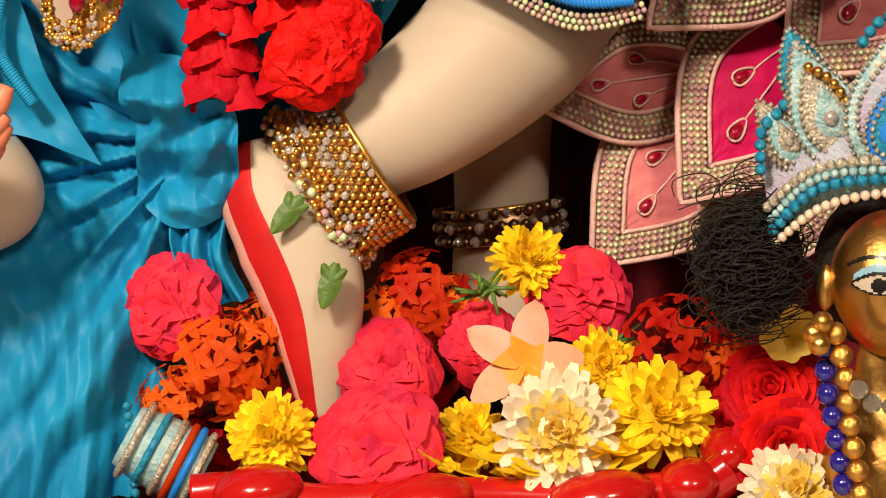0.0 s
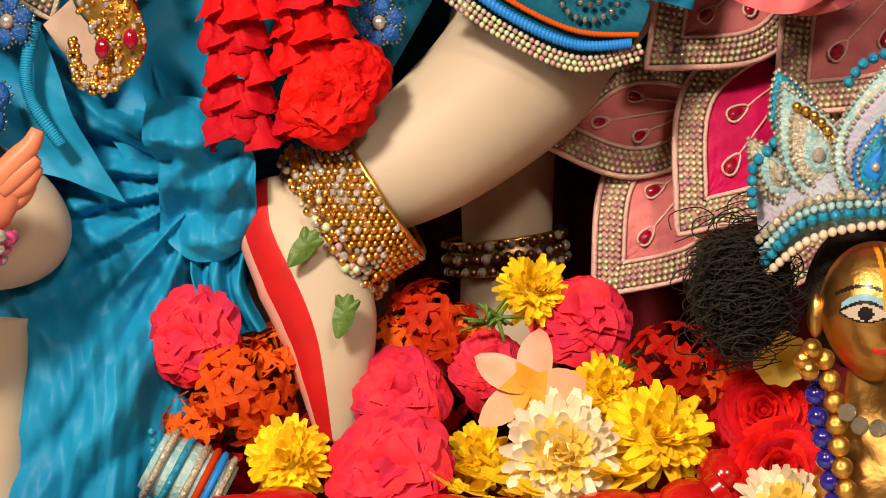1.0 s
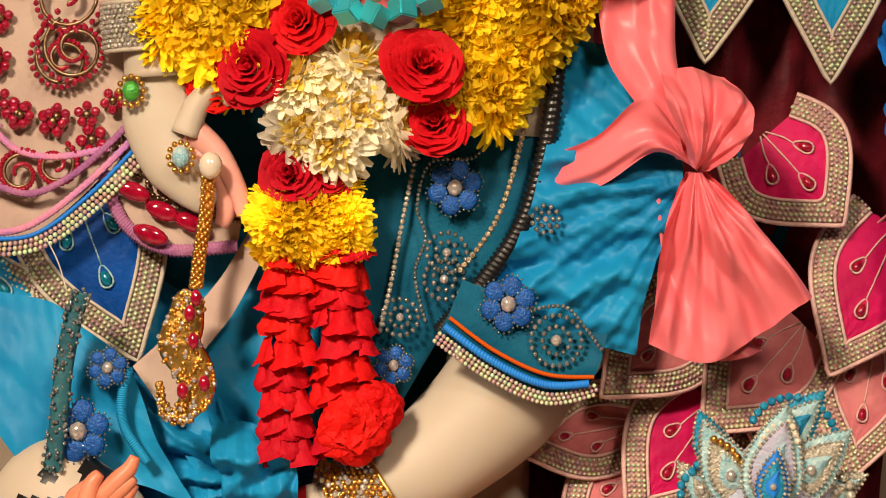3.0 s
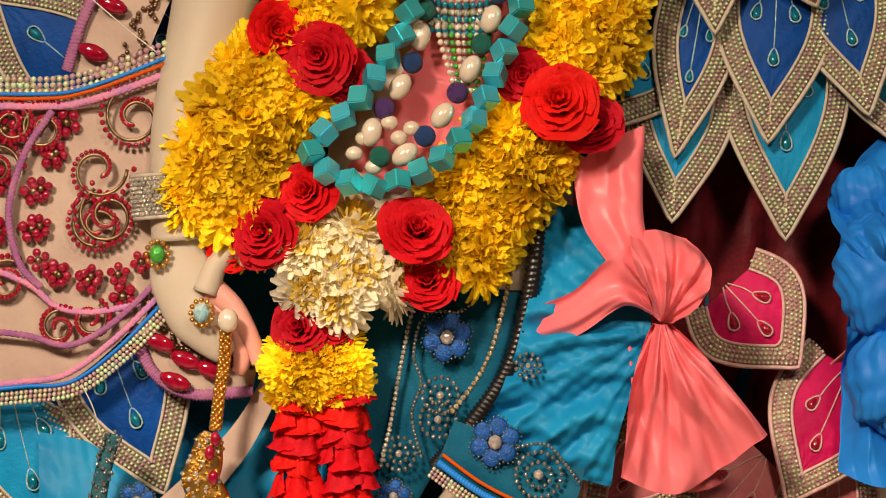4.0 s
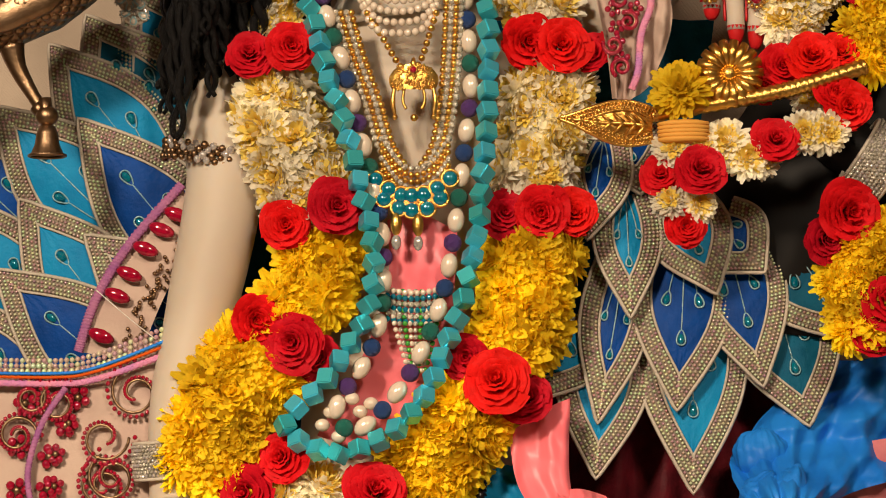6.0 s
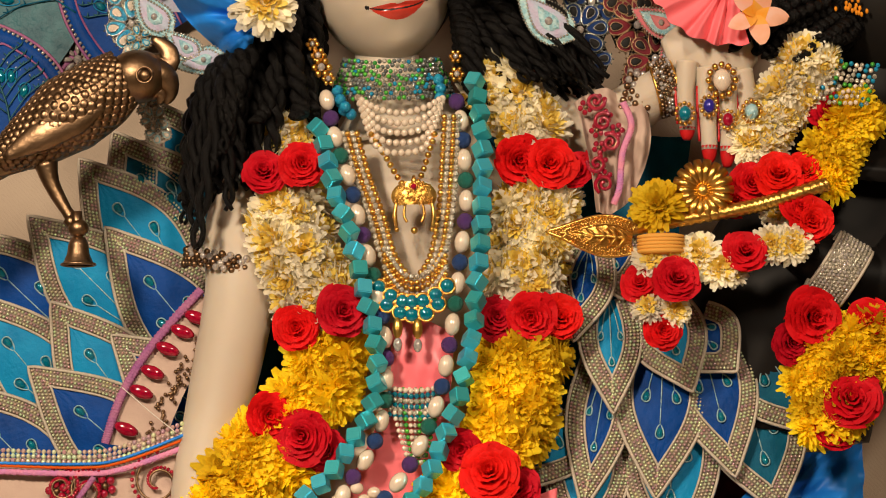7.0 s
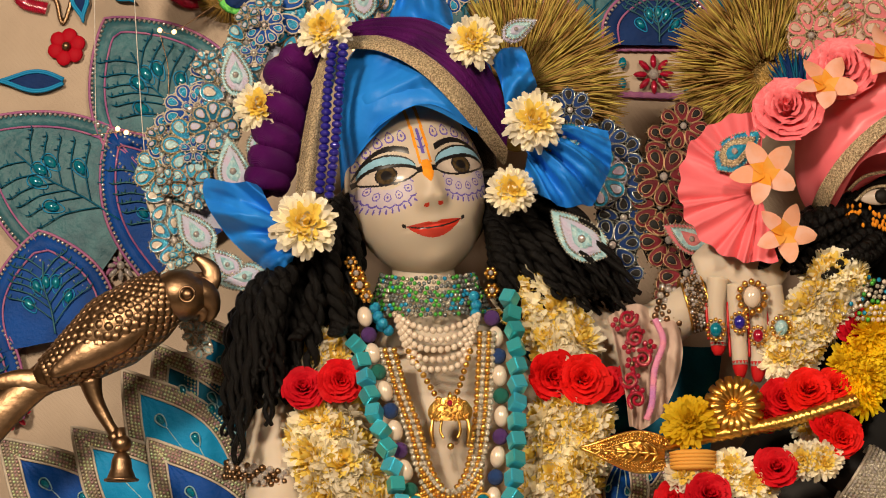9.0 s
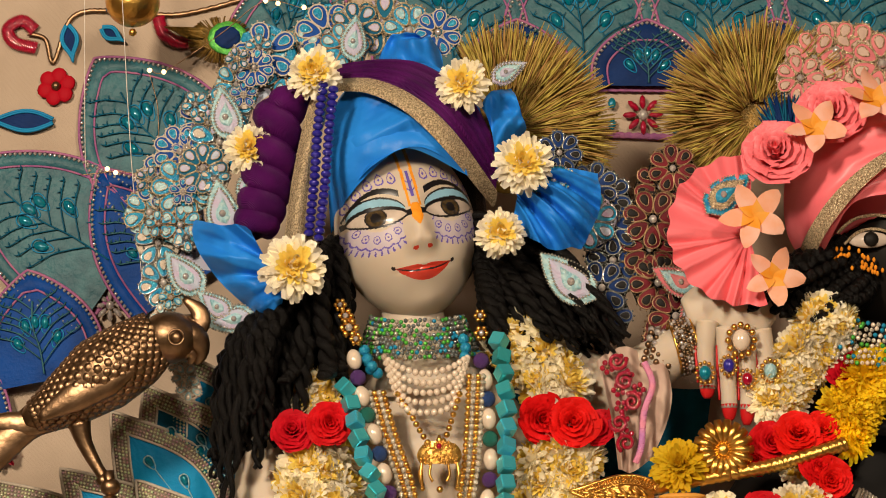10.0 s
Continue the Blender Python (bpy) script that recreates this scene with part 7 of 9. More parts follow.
for row, (n, pts) in enumerate(((7, [(-0.011, -0.012, 1.515), (0.0048, -0.012, 1.504), (0.0169, -0.012, 1.502), (0.0314, -0.012, 1.504), (0.047, -0.012, 1.515)]), (5, [(-0.0044, -0.012, 1.5), (0.0071, -0.012, 1.493), (0.0167, -0.012, 1.491), (0.0288, -0.012, 1.492), (0.0391, -0.012, 1.5)]))):
    for p in cr(pts, n):
        g = Geo()
        g.ball(p, (0.0062, 0.004, 0.0062), 10, 6, 0)
        g.tube([Vector(p) + Vector((math.cos(a) * 0.0066, -0.001, math.sin(a) * 0.0066)) for a in np.linspace(0, 2 * math.pi, 15)], 0.0012, 5, 1)
        g.out("set_stone", ["teal_gem", "gold"], collar)
for p in [(0.0046, -0.014, 1.48), (0.0215, -0.014, 1.479)]:
    g = Geo()
    g.ball(p, (0.0045, 0.003, 0.009), 8, 6, 0)
    g.ball(Vector(p) + Vector((0, 0, -0.014)), (0.004, 0.003, 0.006), 8, 6, 1)
    g.out("drop", ["gold", "clear_gem"], collar)
pend = thing("gold_pendant", "gold filigree pendant on a chain of gold beads", "pendant")
g = Geo()
c = Vector((0.0200, -0.016, 1.583))
rows = []
for i in range(7):
    f = i / 6
    w = 0.0120 + 0.0095 * math.sin(math.pi * (0.15 + 0.62 * f)) - 0.004 * f
    rows.append([c + Vector((w * x, -0.005 * (1 - x * x), 0.001 + 0.017 * f + 0.003 * (1 - x * x) * f)) for x in np.linspace(-1, 1, 11)])
g.grid(rows)
for k in range(130):
    a, b = rng.uniform(-1, 1), rng.random()
    g.ball(c + Vector((a * 0.018 * (1 - 0.25 * b), -0.0055 * (1 - a * a) - 0.0006, 0.001 + 0.019 * b)), 0.0012, 5, 4)
for s in (-1, 1):
    g.tube(cr([c + Vector((s * 0.015, -0.002, 0.003)), c + Vector((s * 0.0165, -0.002, -0.008)), c + Vector((s * 0.0150, -0.002, -0.018))], 12), [0.0012, 0.0022, 0.0012], 6)
    g.tube(cr([c + Vector((s * 0.0075, -0.003, 0.001)), c + Vector((s * 0.0085, -0.003, -0.008)), c + Vector((s * 0.0060, -0.003, -0.014))], 12), 0.0012, 6)
    g.ball(c + Vector((s * 0.0150, -0.002, -0.020)), 0.0022, 7, 5)
g.tube([c + Vector((0, -0.003, 0.018)), c + Vector((0, -0.003, 0.026))], [0.0040, 0.0010], 7)
g.ball(c + Vector((0, -0.004, -0.021)), 0.0030, 8, 6)
g.out("filigree_plate", "gold", pend)
g = Geo()
g.ball(c + Vector((0, -0.006, 0.016)), 0.0028, 8, 6)
g.out("ruby", "red_gem", pend)
for pts in ([(-0.0155, -0.012, 1.646), (-0.0035, -0.012, 1.626), (0.0061, -0.012, 1.609), (0.0132, -0.012, 1.599)], [(0.0382, -0.012, 1.645), (0.032, -0.012, 1.626), (0.027, -0.012, 1.611), (0.0205, -0.012, 1.599)]):
    bead_string(pend, "gold_chain", pts, 0.0028, "gold", 0.0062)
net = thing("bead_net", "triangular net of small silver and green beads", "bead ornament")
for k in range(9):
    f = k / 8
    bead_string(net, "net_strand", [Vector((-0.0014, 0, 1.429)).lerp(Vector((0.0385, 0, 1.428)), f), Vector((0.0026, -0.006, 1.4)).lerp(Vector((0.0339, -0.006, 1.399)), f), Vector((0.0125, -0.006, 1.366)).lerp(Vector((0.025, -0.006, 1.366)), f)], 0.0021, ("pearl", "silver_glitter", "eye_green")[k % 3], 0.0052)
for k in range(6):
    bead_string(net, "net_band", [Vector(p) + Vector((0, 0, -0.0045 * k)) for p in [(-0.0033, -0.004, 1.43), (0.0176, -0.004, 1.427), (0.0406, -0.004, 1.43)]], 0.0024, "pearl" if k == 0 else ("teal_gem" if k % 2 else "silver_glitter"))
for p in [(-0.0544, -0.014, 1.326), (-0.042, -0.014, 1.317), (-0.0252, -0.014, 1.336), (-0.0312, -0.014, 1.346), (-0.0168, -0.014, 1.342), (-0.048, -0.014, 1.336)]:
    g = Geo()
    g.ball(p, (0.006, 0.006, 0.005), 10, 7)
    g.out("loose_pearl", "pearl", net)
neckpend = thing("ear_pendant", "gold and white crystal earring", "earring")
for p, r in (((-0.0612, 0, 1.717), .007), ((-0.0581, -0.003, 1.706), .009), ((-0.0522, -0.003, 1.696), .006), ((-0.0661, 0, 1.727), .006), ((0.0572, 0.02, 1.718), .006), ((0.058, 0.018, 1.702), .007)):
    g = Geo()
    for j in range(6):
        a = j * math.pi / 3
        g.ball(Vector(p) + Vector((math.cos(a) * r * 0.7, 0, math.sin(a) * r * 0.7)), r * 0.36, 7, 5, 0)
    g.ball(Vector(p) + Vector((0, -0.002, 0)), r * 0.4, 7, 5, 1)
    g.out("stud", ["gold", "clear_gem"], neckpend)


def cuff(name, label, cat, c, axis, r, h, rows, bead_r, mat, band=None, flat=0.9, dangle=False):
    """Beaded ring round a limb."""
    ob = thing(name, label, cat)
    c, axis = Vector(c), Vector(axis).normalized()
    y = (Vector((0, -1, 0)) - axis * axis.dot(Vector((0, -1, 0)))).normalized()
    s = axis.cross(y)
    at = lambda a, k, e=0.0: c + axis * (h * k) + (s * math.cos(a) + y * (math.sin(a) * flat)) * (r + e)
    if band:
        g = Geo()
        g.grid([[at(a, k, e) for a in np.linspace(0, 2 * math.pi, 41)] for k, e in ((-0.5, -0.001), (-0.5, 0.0012), (0.5, 0.0012), (0.5, -0.001))])
        g.out("band", band, ob)
        for k in (-0.5, 0.5):
            g = Geo()
            g.tube([at(a, k, 0.001) for a in np.linspace(0, 2 * math.pi, 41)], 0.0015, 6)
            g.out("rim", "gold" if mat != "silver_glitter" else "silver_pipe", ob)
    g = Geo()
    for q in range(rows):
        k = (q / max(rows - 1, 1) - 0.5) * (0.82 if band else 1)
        n = int(2 * math.pi * r / (bead_r * 2.05))
        for j in range(n):
            a = 2 * math.pi * (j + 0.5 * (q % 2)) / n
            if math.sin(a) > -0.3:
                g.ball(at(a, k, 0.0015 + rng.uniform(0, bead_r * 0.7)), bead_r * rng.uniform(0.8, 1.15), 7, 5, rng.choice((0, 0, 1)))
    if dangle:
        for j in range(34):
            a = math.pi * (j + 0.5) / 34
            for q in range(3):
                g.ball(at(a + rng.uniform(-0.04, 0.04), 0.45 + 0.13 * q + rng.uniform(-0.06, 0.06), 0.003 + rng.uniform(0, 0.004)), bead_r * rng.uniform(0.8, 1.25), 7, 5, rng.choice((0, 0, 1, 2)))
    tagged(g.out("bead", [mat, "clear_gem", "bead"], ob), kind="stuff")
    return ob


cuff("anklet", "gold anklet crowded with crystals and pearl drops on the foot", "anklet", (-0.0435, 0.045, 1.01), (-0.85, 0, -0.55), 0.0345, 0.026, 8, 0.0019, "gold", "gold_glitter", 0.9, True)
cuff("anklet", "dark gold anklet on the shaded leg", "anklet", (0.0290, 0.146, 0.9760), (0.12, 0, -1), 0.0290, 0.016, 3, 0.0026, "brass", "brass")
cuff("armlet", "brass bead armlet on the upper arm", "armlet", (-0.1458, 0.05, 1.542), (-0.2, 0, -1), 0.0345, 0.012, 4, 0.0032, "brass", None)
cuff("bracelet", "wide silver rhinestone cuff on the wrist", "bracelet", (-0.1783, 0.02, 1.301), (0.05, 0, -1), 0.0245, 0.028, 9, 0.0015, "silver_glitter", "silver_glitter")
cuff("bracelet", "wide silver rhinestone cuff on the dark wrist", "bracelet", (0.383, 0.02, 1.526), (0.75, 0, -0.5), 0.028, 0.032, 9, 0.0016, "silver_glitter", "silver_glitter")
cuff("bracelet", "gold and silver bangle on the raised wrist", "bracelet", (0.2386, 0.03, 1.689), (1, 0, 0.25), 0.022, 0.018, 6, 0.0018, "brass", "gold_glitter")
cuff("armlet", "jewelled armlet over the sleeve", "armlet", (0.2132, 0.045, 1.677), (1, 0, -0.3), 0.026, 0.022, 5, 0.003, "brass", None)


def finger_ring(p, r, stone, label, square=False):
    ob = thing("finger_ring", label, "ring", "finger rings")
    g = Geo()
    p = Vector(p)
    n = 12
    for j in range(n):
        a = 2 * math.pi * j / n
        g.ball(p + Vector((math.cos(a) * r * 0.85, 0, math.sin(a) * r)), r * 0.22, 6, 4)
    g.out("bezel", "gold", ob)
    g = Geo()
    g.ball(p + Vector((0, -0.001, 0)), (r * (0.62 if square else 0.6), r * 0.4, r * 0.72), 10, 6)
    g.out("stone", stone, ob)


finger_ring((0.2528, -0.002, 1.661), 0.0090, "teal_gem", "gold ring with a teal stone")
finger_ring((0.2735, -0.003, 1.667), 0.0085, "cobalt", "gold ring with a deep blue stone")
finger_ring((0.2894, -0.002, 1.655), 0.0080, "red_gem", "gold ring with a ruby stone")
finger_ring((0.3101, 0, 1.662), 0.0095, "ice", "gold ring with a turquoise stone", True)
finger_ring((-0.1563, -0.006, 1.223), 0.0085, "ice", "gold ring with a square turquoise stone", True)
finger_ring((-0.1858, 0, 1.262), 0.0085, "eye_green", "gold ring with a green stone", True)
finger_ring((0.2851, -0.004, 1.689), 0.0135, "pearl", "gold flower ring of pearls on the hand")

# gold crystal ornament that hangs from the hand
staff = thing("jewelled_staff", "gold jewelled staff head with crystals hanging from the hand", "ornament")
g = Geo()
q = cr([(-0.1406, -0.006, 1.219), (-0.1415, -0.006, 1.194), (-0.1455, -0.006, 1.169), (-0.1482, -0.006, 1.147)], 40)
g.tube(q, 0.0026, 8)
for i, p in enumerate(q):
    for j in range(4):
        g.ball(p + Vector((math.cos(j * 1.57 + i) * 0.003, math.sin(j * 1.57 + i) * 0.003, 0)), 0.0016, 6, 4)
g.out("shaft", "gold", staff)
g = Geo()
q = cr([(-0.1509, -0.008, 1.1439), (-0.1522, -0.008, 1.1392), (-0.1548, -0.008, 1.1251), (-0.1581, -0.008, 1.1126), (-0.1504, -0.008, 1.1000), (-0.1474, -0.008, 1.0874), (-0.1528, -0.008, 1.0765), (-0.1601, -0.008, 1.0712), (-0.1678, -0.008, 1.0765), (-0.1696, -0.008, 1.0907)], 70)
wid = lerp_list([0.005, 0.009, 0.0115, 0.0125, 0.0115, 0.0105, 0.0075, 0.005, 0.0032, 0.0012], 70)
g.tube(q, wid, 12, 0, 0.35)
for i in range(70):
    d = (q[min(i + 1, 69)] - q[max(i - 1, 0)]).normalized()
    sd = d.cross(Vector((0, -1, 0)))
    for j in range(5):
        e = rng.uniform(-1, 1)
        g.ball(q[i] + sd * (wid[i] * 1.05 * e) + Vector((0, -0.0045 * (1 - 0.6 * e * e), 0)), rng.uniform(0.0009, 0.0018), 6, 4, rng.choice((0, 1, 0)))
tagged(g.out("crystal_head", ["gold", "clear_gem"], staff), kind="stuff")
for p in [(-0.1509, -0.018, 1.132), (-0.1489, -0.018, 1.116), (-0.1554, -0.018, 1.087), (-0.1429, -0.018, 1.091), (-0.1471, -0.018, 1.141)]:
    g = Geo()
    g.ball(p, (0.0035, 0.003, 0.005), 8, 6)
    g.out("red_stone", "red_gem", staff)
g = Geo()
g.ball((-0.1385, -0.012, 1.218), (0.007, 0.006, 0.008), 12, 8)
g.out("knob", "pearl", staff)

# ---- flute, tassels and garland of the dark statue ----
flute = thing("golden_flute", "golden flute with a chased leaf end", "flute")
g = Geo()
g.tube(cr([(0.1961, -0.02, 1.558), (0.2493, -0.02, 1.568), (0.2976, -0.02, 1.576), (0.3300, -0.02, 1.584), (0.3700, -0.018, 1.596)], 90), [0.005, 0.006, 0.0062, 0.0062, 0.0062], 16, 0, 1.0, True, lambda i, a: 1 + 0.10 * math.sin(i * 1.9 + 2 * a))
g.out("pipe", "gold", flute)
panel(flute, "leaf_end", (0.2056, -0.02, 1.552), (0.1309, -0.026, 1.558), 0.040, "gold", 3, 0.007, "gold", "gold", gems=0, lo=0.6, bulge=0.010, power=1.8, bead="gold", bead_r=0.0014)
g = Geo()
lf = [Vector(p) for p in [(0.1974, -0.034, 1.551), (0.1808, -0.034, 1.553), (0.1617, -0.034, 1.554), (0.1402, -0.034, 1.557)]]
for k in range(6):
    f = k / 6
    c = cr(lf, 7)[k]
    for s in (-1, 1):
        g.tube([c, c + Vector((-0.008, 0.001, s * 0.010 * (1 - f * 0.6)))], [0.0022, 0.0008], 5)
g.tube(cr(lf, 12), 0.0014, 6)
g.out("leaf_vein", "gold", flute)
g = Geo()
c = Vector((0.2642, -0.022, 1.592))
for j in range(18):
    a = 2 * math.pi * j / 18
    d = Vector((math.cos(a), 0, math.sin(a)))
    g = Geo()
    g.tube([c + d * 0.004, c + d * 0.016 + Vector((0, -0.003, 0)), c + d * 0.0255], [0.0015, 0.0042, 0.0036], 7, 0, 0.8)
    g.out("fan_ray", "gold", flute)
g = Geo()
g.ball(c, (0.006, 0.004, 0.006), 10, 6)
g.ball(c + Vector((0, 0.004, 0)), (0.024, 0.003, 0.024), 20, 6)
g.out("fan_disc", "gold", flute)
tassel = thing("flower_tassel", "hanging tassel of chrysanthemums and red roses on the flute", "flower tassel")
for kind, p, r in (("y", (0.2247, -0.03, 1.578), .025), ("w", (0.2192, -0.025, 1.533), .018), ("w", (0.2393, -0.025, 1.534), .018), ("r", (0.2094, -0.022, 1.514), .018), ("r", (0.2379, -0.035, 1.515), .022), ("r", (0.225, -0.018, 1.513), .018), ("w", (0.2158, -0.025, 1.493), .016), ("w", (0.2372, -0.025, 1.49), .016), ("r", (0.2275, -0.022, 1.474), .018),
                   ("w", (0.2605, -0.02, 1.539), .020), ("w", (0.277, -0.02, 1.526), .020), ("w", (0.287, -0.016, 1.524), .017), ("r", (0.2983, -0.025, 1.538), .02), ("w", (0.3207, -0.02, 1.545), .019), ("w", (0.3375, -0.02, 1.545), .02), ("r", (0.3549, -0.02, 1.564), .02), ("r", (0.3459, -0.018, 1.574), .018)):
    single(tassel, {"y": "yellow_chrysanthemum", "w": "white_chrysanthemum", "r": "red_rose"}[kind], {"y": MUM_Y, "w": MUM_W, "r": ROSE_R}[kind], p, r)
g = Geo()
for k in range(5):
    g.ball(Vector((0.2269, -0.03, 1.552)) + Vector((0, 0, -0.003 * k)), (0.021, 0.012, 0.0035), 20, 5)
g.out("marigold_ring", "peach_heart", tassel)
garland2 = thing("flower_garland", "garland of white and yellow chrysanthemums with roses on the dark statue", "flower garland")
for kind, pts, rad, size, per in (("w", [(0.3648, 0.02, 1.712), (0.3538, 0.02, 1.687), (0.3304, 0.02, 1.662), (0.3119, 0.02, 1.635)], 0.014, 0.023, 2), ("y", [(0.4031, 0.01, 1.66), (0.382, 0.01, 1.63), (0.3711, 0.01, 1.606)], 0.012, 0.024, 2), ("y", [(0.4237, 0.01, 1.461), (0.3897, 0.01, 1.456), (0.3649, 0.01, 1.438), (0.3732, 0.01, 1.399)], 0.02, 0.026, 3), ("w", [(0.3426, 0.02, 1.597), (0.3319, 0.02, 1.578)], 0.006, 0.02, 1)):
    strand(garland2, "chrysanthemum", MUM_Y if kind == "y" else MUM_W, cr(pts, 20), rad, size, per)
for p, r in (((0.3297, -0.005, 1.605), .023), ((0.3081, 0, 1.599), .02), ((0.355, 0, 1.608), .02), ((0.2935, 0.005, 1.587), .018), ((0.3555, -0.005, 1.484), .027), ((0.3377, 0, 1.464), .02), ((0.3849, -0.01, 1.413), .028), ((0.3714, 0, 1.391), .022), ((0.4033, 0, 1.48), .022), ((0.3784, 0.01, 1.66), .02)):
    single(garland2, "red_rose", ROSE_R, p, r)
sleeve = thing("embroidered_sleeve", "crumpled pale pink sleeve with bead embroidery", "sleeve")
g = Geo()
g.grid(sheet([[(0.1594, 0.03, 1.677), (0.1824, 0.03, 1.689), (0.2221, 0.03, 1.675)], [(0.1648, 0, 1.648), (0.1896, 0, 1.652), (0.2237, 0, 1.642)], [(0.1718, 0.01, 1.614), (0.1941, 0.01, 1.619), (0.2188, 0.01, 1.618)], [(0.1763, 0.02, 1.58), (0.1886, 0.02, 1.577), (0.2063, 0.02, 1.59)]], 40, 50, amp=0.005, freq=2.5, crumple=0.004, cscale=26, along=True))
g.out("sleeve_cloth", "cream_cloth", sleeve)
for p in [(0.1675, -0.006, 1.667), (0.1799, -0.006, 1.672), (0.1845, -0.006, 1.659), (0.1768, -0.006, 1.647), (0.1788, -0.006, 1.632), (0.1794, -0.006, 1.62), (0.183, -0.006, 1.607), (0.1888, -0.006, 1.637), (0.194, -0.006, 1.647)]:
    bead_flower(sleeve, p, 0.007)
for k in range(5):
    bead_scroll(sleeve, (0.176 + 0.006 * (k % 3), -0.008, 1.672 - 0.018 * k), 0.0065, 1.4, 1 if k % 2 else -1, k)
braid("pink_braid", sleeve, [(0.1996, -0.006, 1.671), (0.2064, -0.006, 1.651), (0.1983, -0.006, 1.627), (0.195, -0.006, 1.597), (0.1896, -0.006, 1.583)], 0.003, "pink_trim", 0.5)

collar2 = thing("bead_collar", "collar of silver, green and turquoise beads on the dark statue", "necklace")
for k in range(8):
    g = Geo()
    pts = [Vector(p) + Vector((-0.002 * k, -0.0025 * k, -0.0052 * k)) for p in [(0.3603, 0.03, 1.725), (0.3769, 0.018, 1.71), (0.3977, 0.01, 1.704), (0.4242, 0.006, 1.701)]]
    for p, _ in along(cr(pts, 40), 0.0045):
        g.ball(p + Vector((0, 0, rng.uniform(-0.0015, 0.0015))), 0.0022, 7, 5, rng.choice((0, 0, 0, 1, 2, 3)))
    tagged(g.out("bead_net", ["silver_glitter", "eye_green", "pearl", "aqua"], collar2), kind="stuff")

# ---- brass parrot ----
def parrot():
    g = Geo()
    body = cr([(-0.3412, -0.01, 1.628), (-0.3092, -0.01, 1.643), (-0.2748, -0.01, 1.667), (-0.2452, -0.01, 1.686), (-0.2244, -0.01, 1.703)], 30)
    rad = lerp_list([0.008, 0.024, 0.034, 0.031, 0.022], 30)
    g.tube(body, rad, 24)
    g.ball((-0.2152, -0.012, 1.699), (0.0265, 0.024, 0.023), 22, 14)
    g.tube(cr([(-0.2078, -0.012, 1.703), (-0.1928, -0.012, 1.698), (-0.1863, -0.012, 1.685), (-0.1913, -0.012, 1.675)], 10), [0.016, 0.013, 0.006, 0.002], 12)
    g.tube(cr([(-0.2052, -0.012, 1.688), (-0.1943, -0.012, 1.683), (-0.1977, -0.012, 1.675)], 8), [0.010, 0.006, 0.002], 10)
    g.tube(cr([(-0.2053, -0.012, 1.709), (-0.1904, -0.012, 1.71), (-0.1895, -0.012, 1.722), (-0.2029, -0.012, 1.733)], 12), [0.010, 0.011, 0.008, 0.002], 10, 0, 0.35)
    g.ball((-0.2059, -0.036, 1.696), (0.005, 0.003, 0.005), 12, 6)
    g.tube([Vector((-0.2058, -0.037, 1.696)) + Vector((math.cos(a) * 0.0068, 0, math.sin(a) * 0.0068)) for a in np.linspace(0, 6.29, 18)], 0.0011, 5)
    g.tube(cr([(-0.3141, -0.01, 1.64), (-0.3387, -0.01, 1.625), (-0.3631, -0.01, 1.606), (-0.3874, -0.01, 1.582)], 12), [0.020, 0.014, 0.016, 0.018], 14, 0, 0.4)
    g.tube(cr([(-0.3137, -0.012, 1.633), (-0.3383, -0.012, 1.625), (-0.3581, -0.012, 1.626), (-0.3779, -0.012, 1.624)], 12), [0.014, 0.012, 0.010, 0.006], 12, 0, 0.4)
    # wing and rows of scales
    g.tube(cr([(-0.2389, -0.034, 1.676), (-0.2657, -0.034, 1.661), (-0.295, -0.034, 1.645), (-0.3241, -0.034, 1.628)], 16), [0.006, 0.016, 0.014, 0.003], 14, 0, 0.45)
    for i in range(3, 29):
        d = (body[min(i + 1, 29)] - body[i - 1]).normalized()
        s = d.cross(Vector((0, -1, 0))).normalized()
        for j in range(9):
            a = math.pi * ((j + 0.5 * (i % 2)) / 9 - 0.5) * 1.02
            n = s * math.sin(a) + Vector((0, -1, 0)) * math.cos(a)
            g.ball(body[i] + n * (rad[i] * 0.972), (0.0047, 0.0017, 0.0044), 7, 4, 0, Matrix((s, n, d)).transposed() if abs(s.dot(n)) < 0.2 else n.to_track_quat("Y", "Z").to_matrix())
    g.tube([Vector(p) for p in [(-0.2386, -0.015, 1.698), (-0.2295, -0.015, 1.682), (-0.2195, -0.015, 1.67)]], 0.003, 6)
    # leg and perch
    g.tube(cr([(-0.2942, -0.01, 1.627), (-0.289, -0.01, 1.608), (-0.2764, -0.01, 1.585), (-0.2689, -0.01, 1.575)], 10), [0.011, 0.007, 0.005, 0.006], 10)
    g.tube(cr([(-0.2745, -0.012, 1.578), (-0.266, -0.012, 1.57), (-0.2597, -0.012, 1.573)], 6), 0.006, 8)
    return tagged(g.out("parrot_figurine", "brass"), "aged brass parrot figurine with scaled feathers", "figurine")


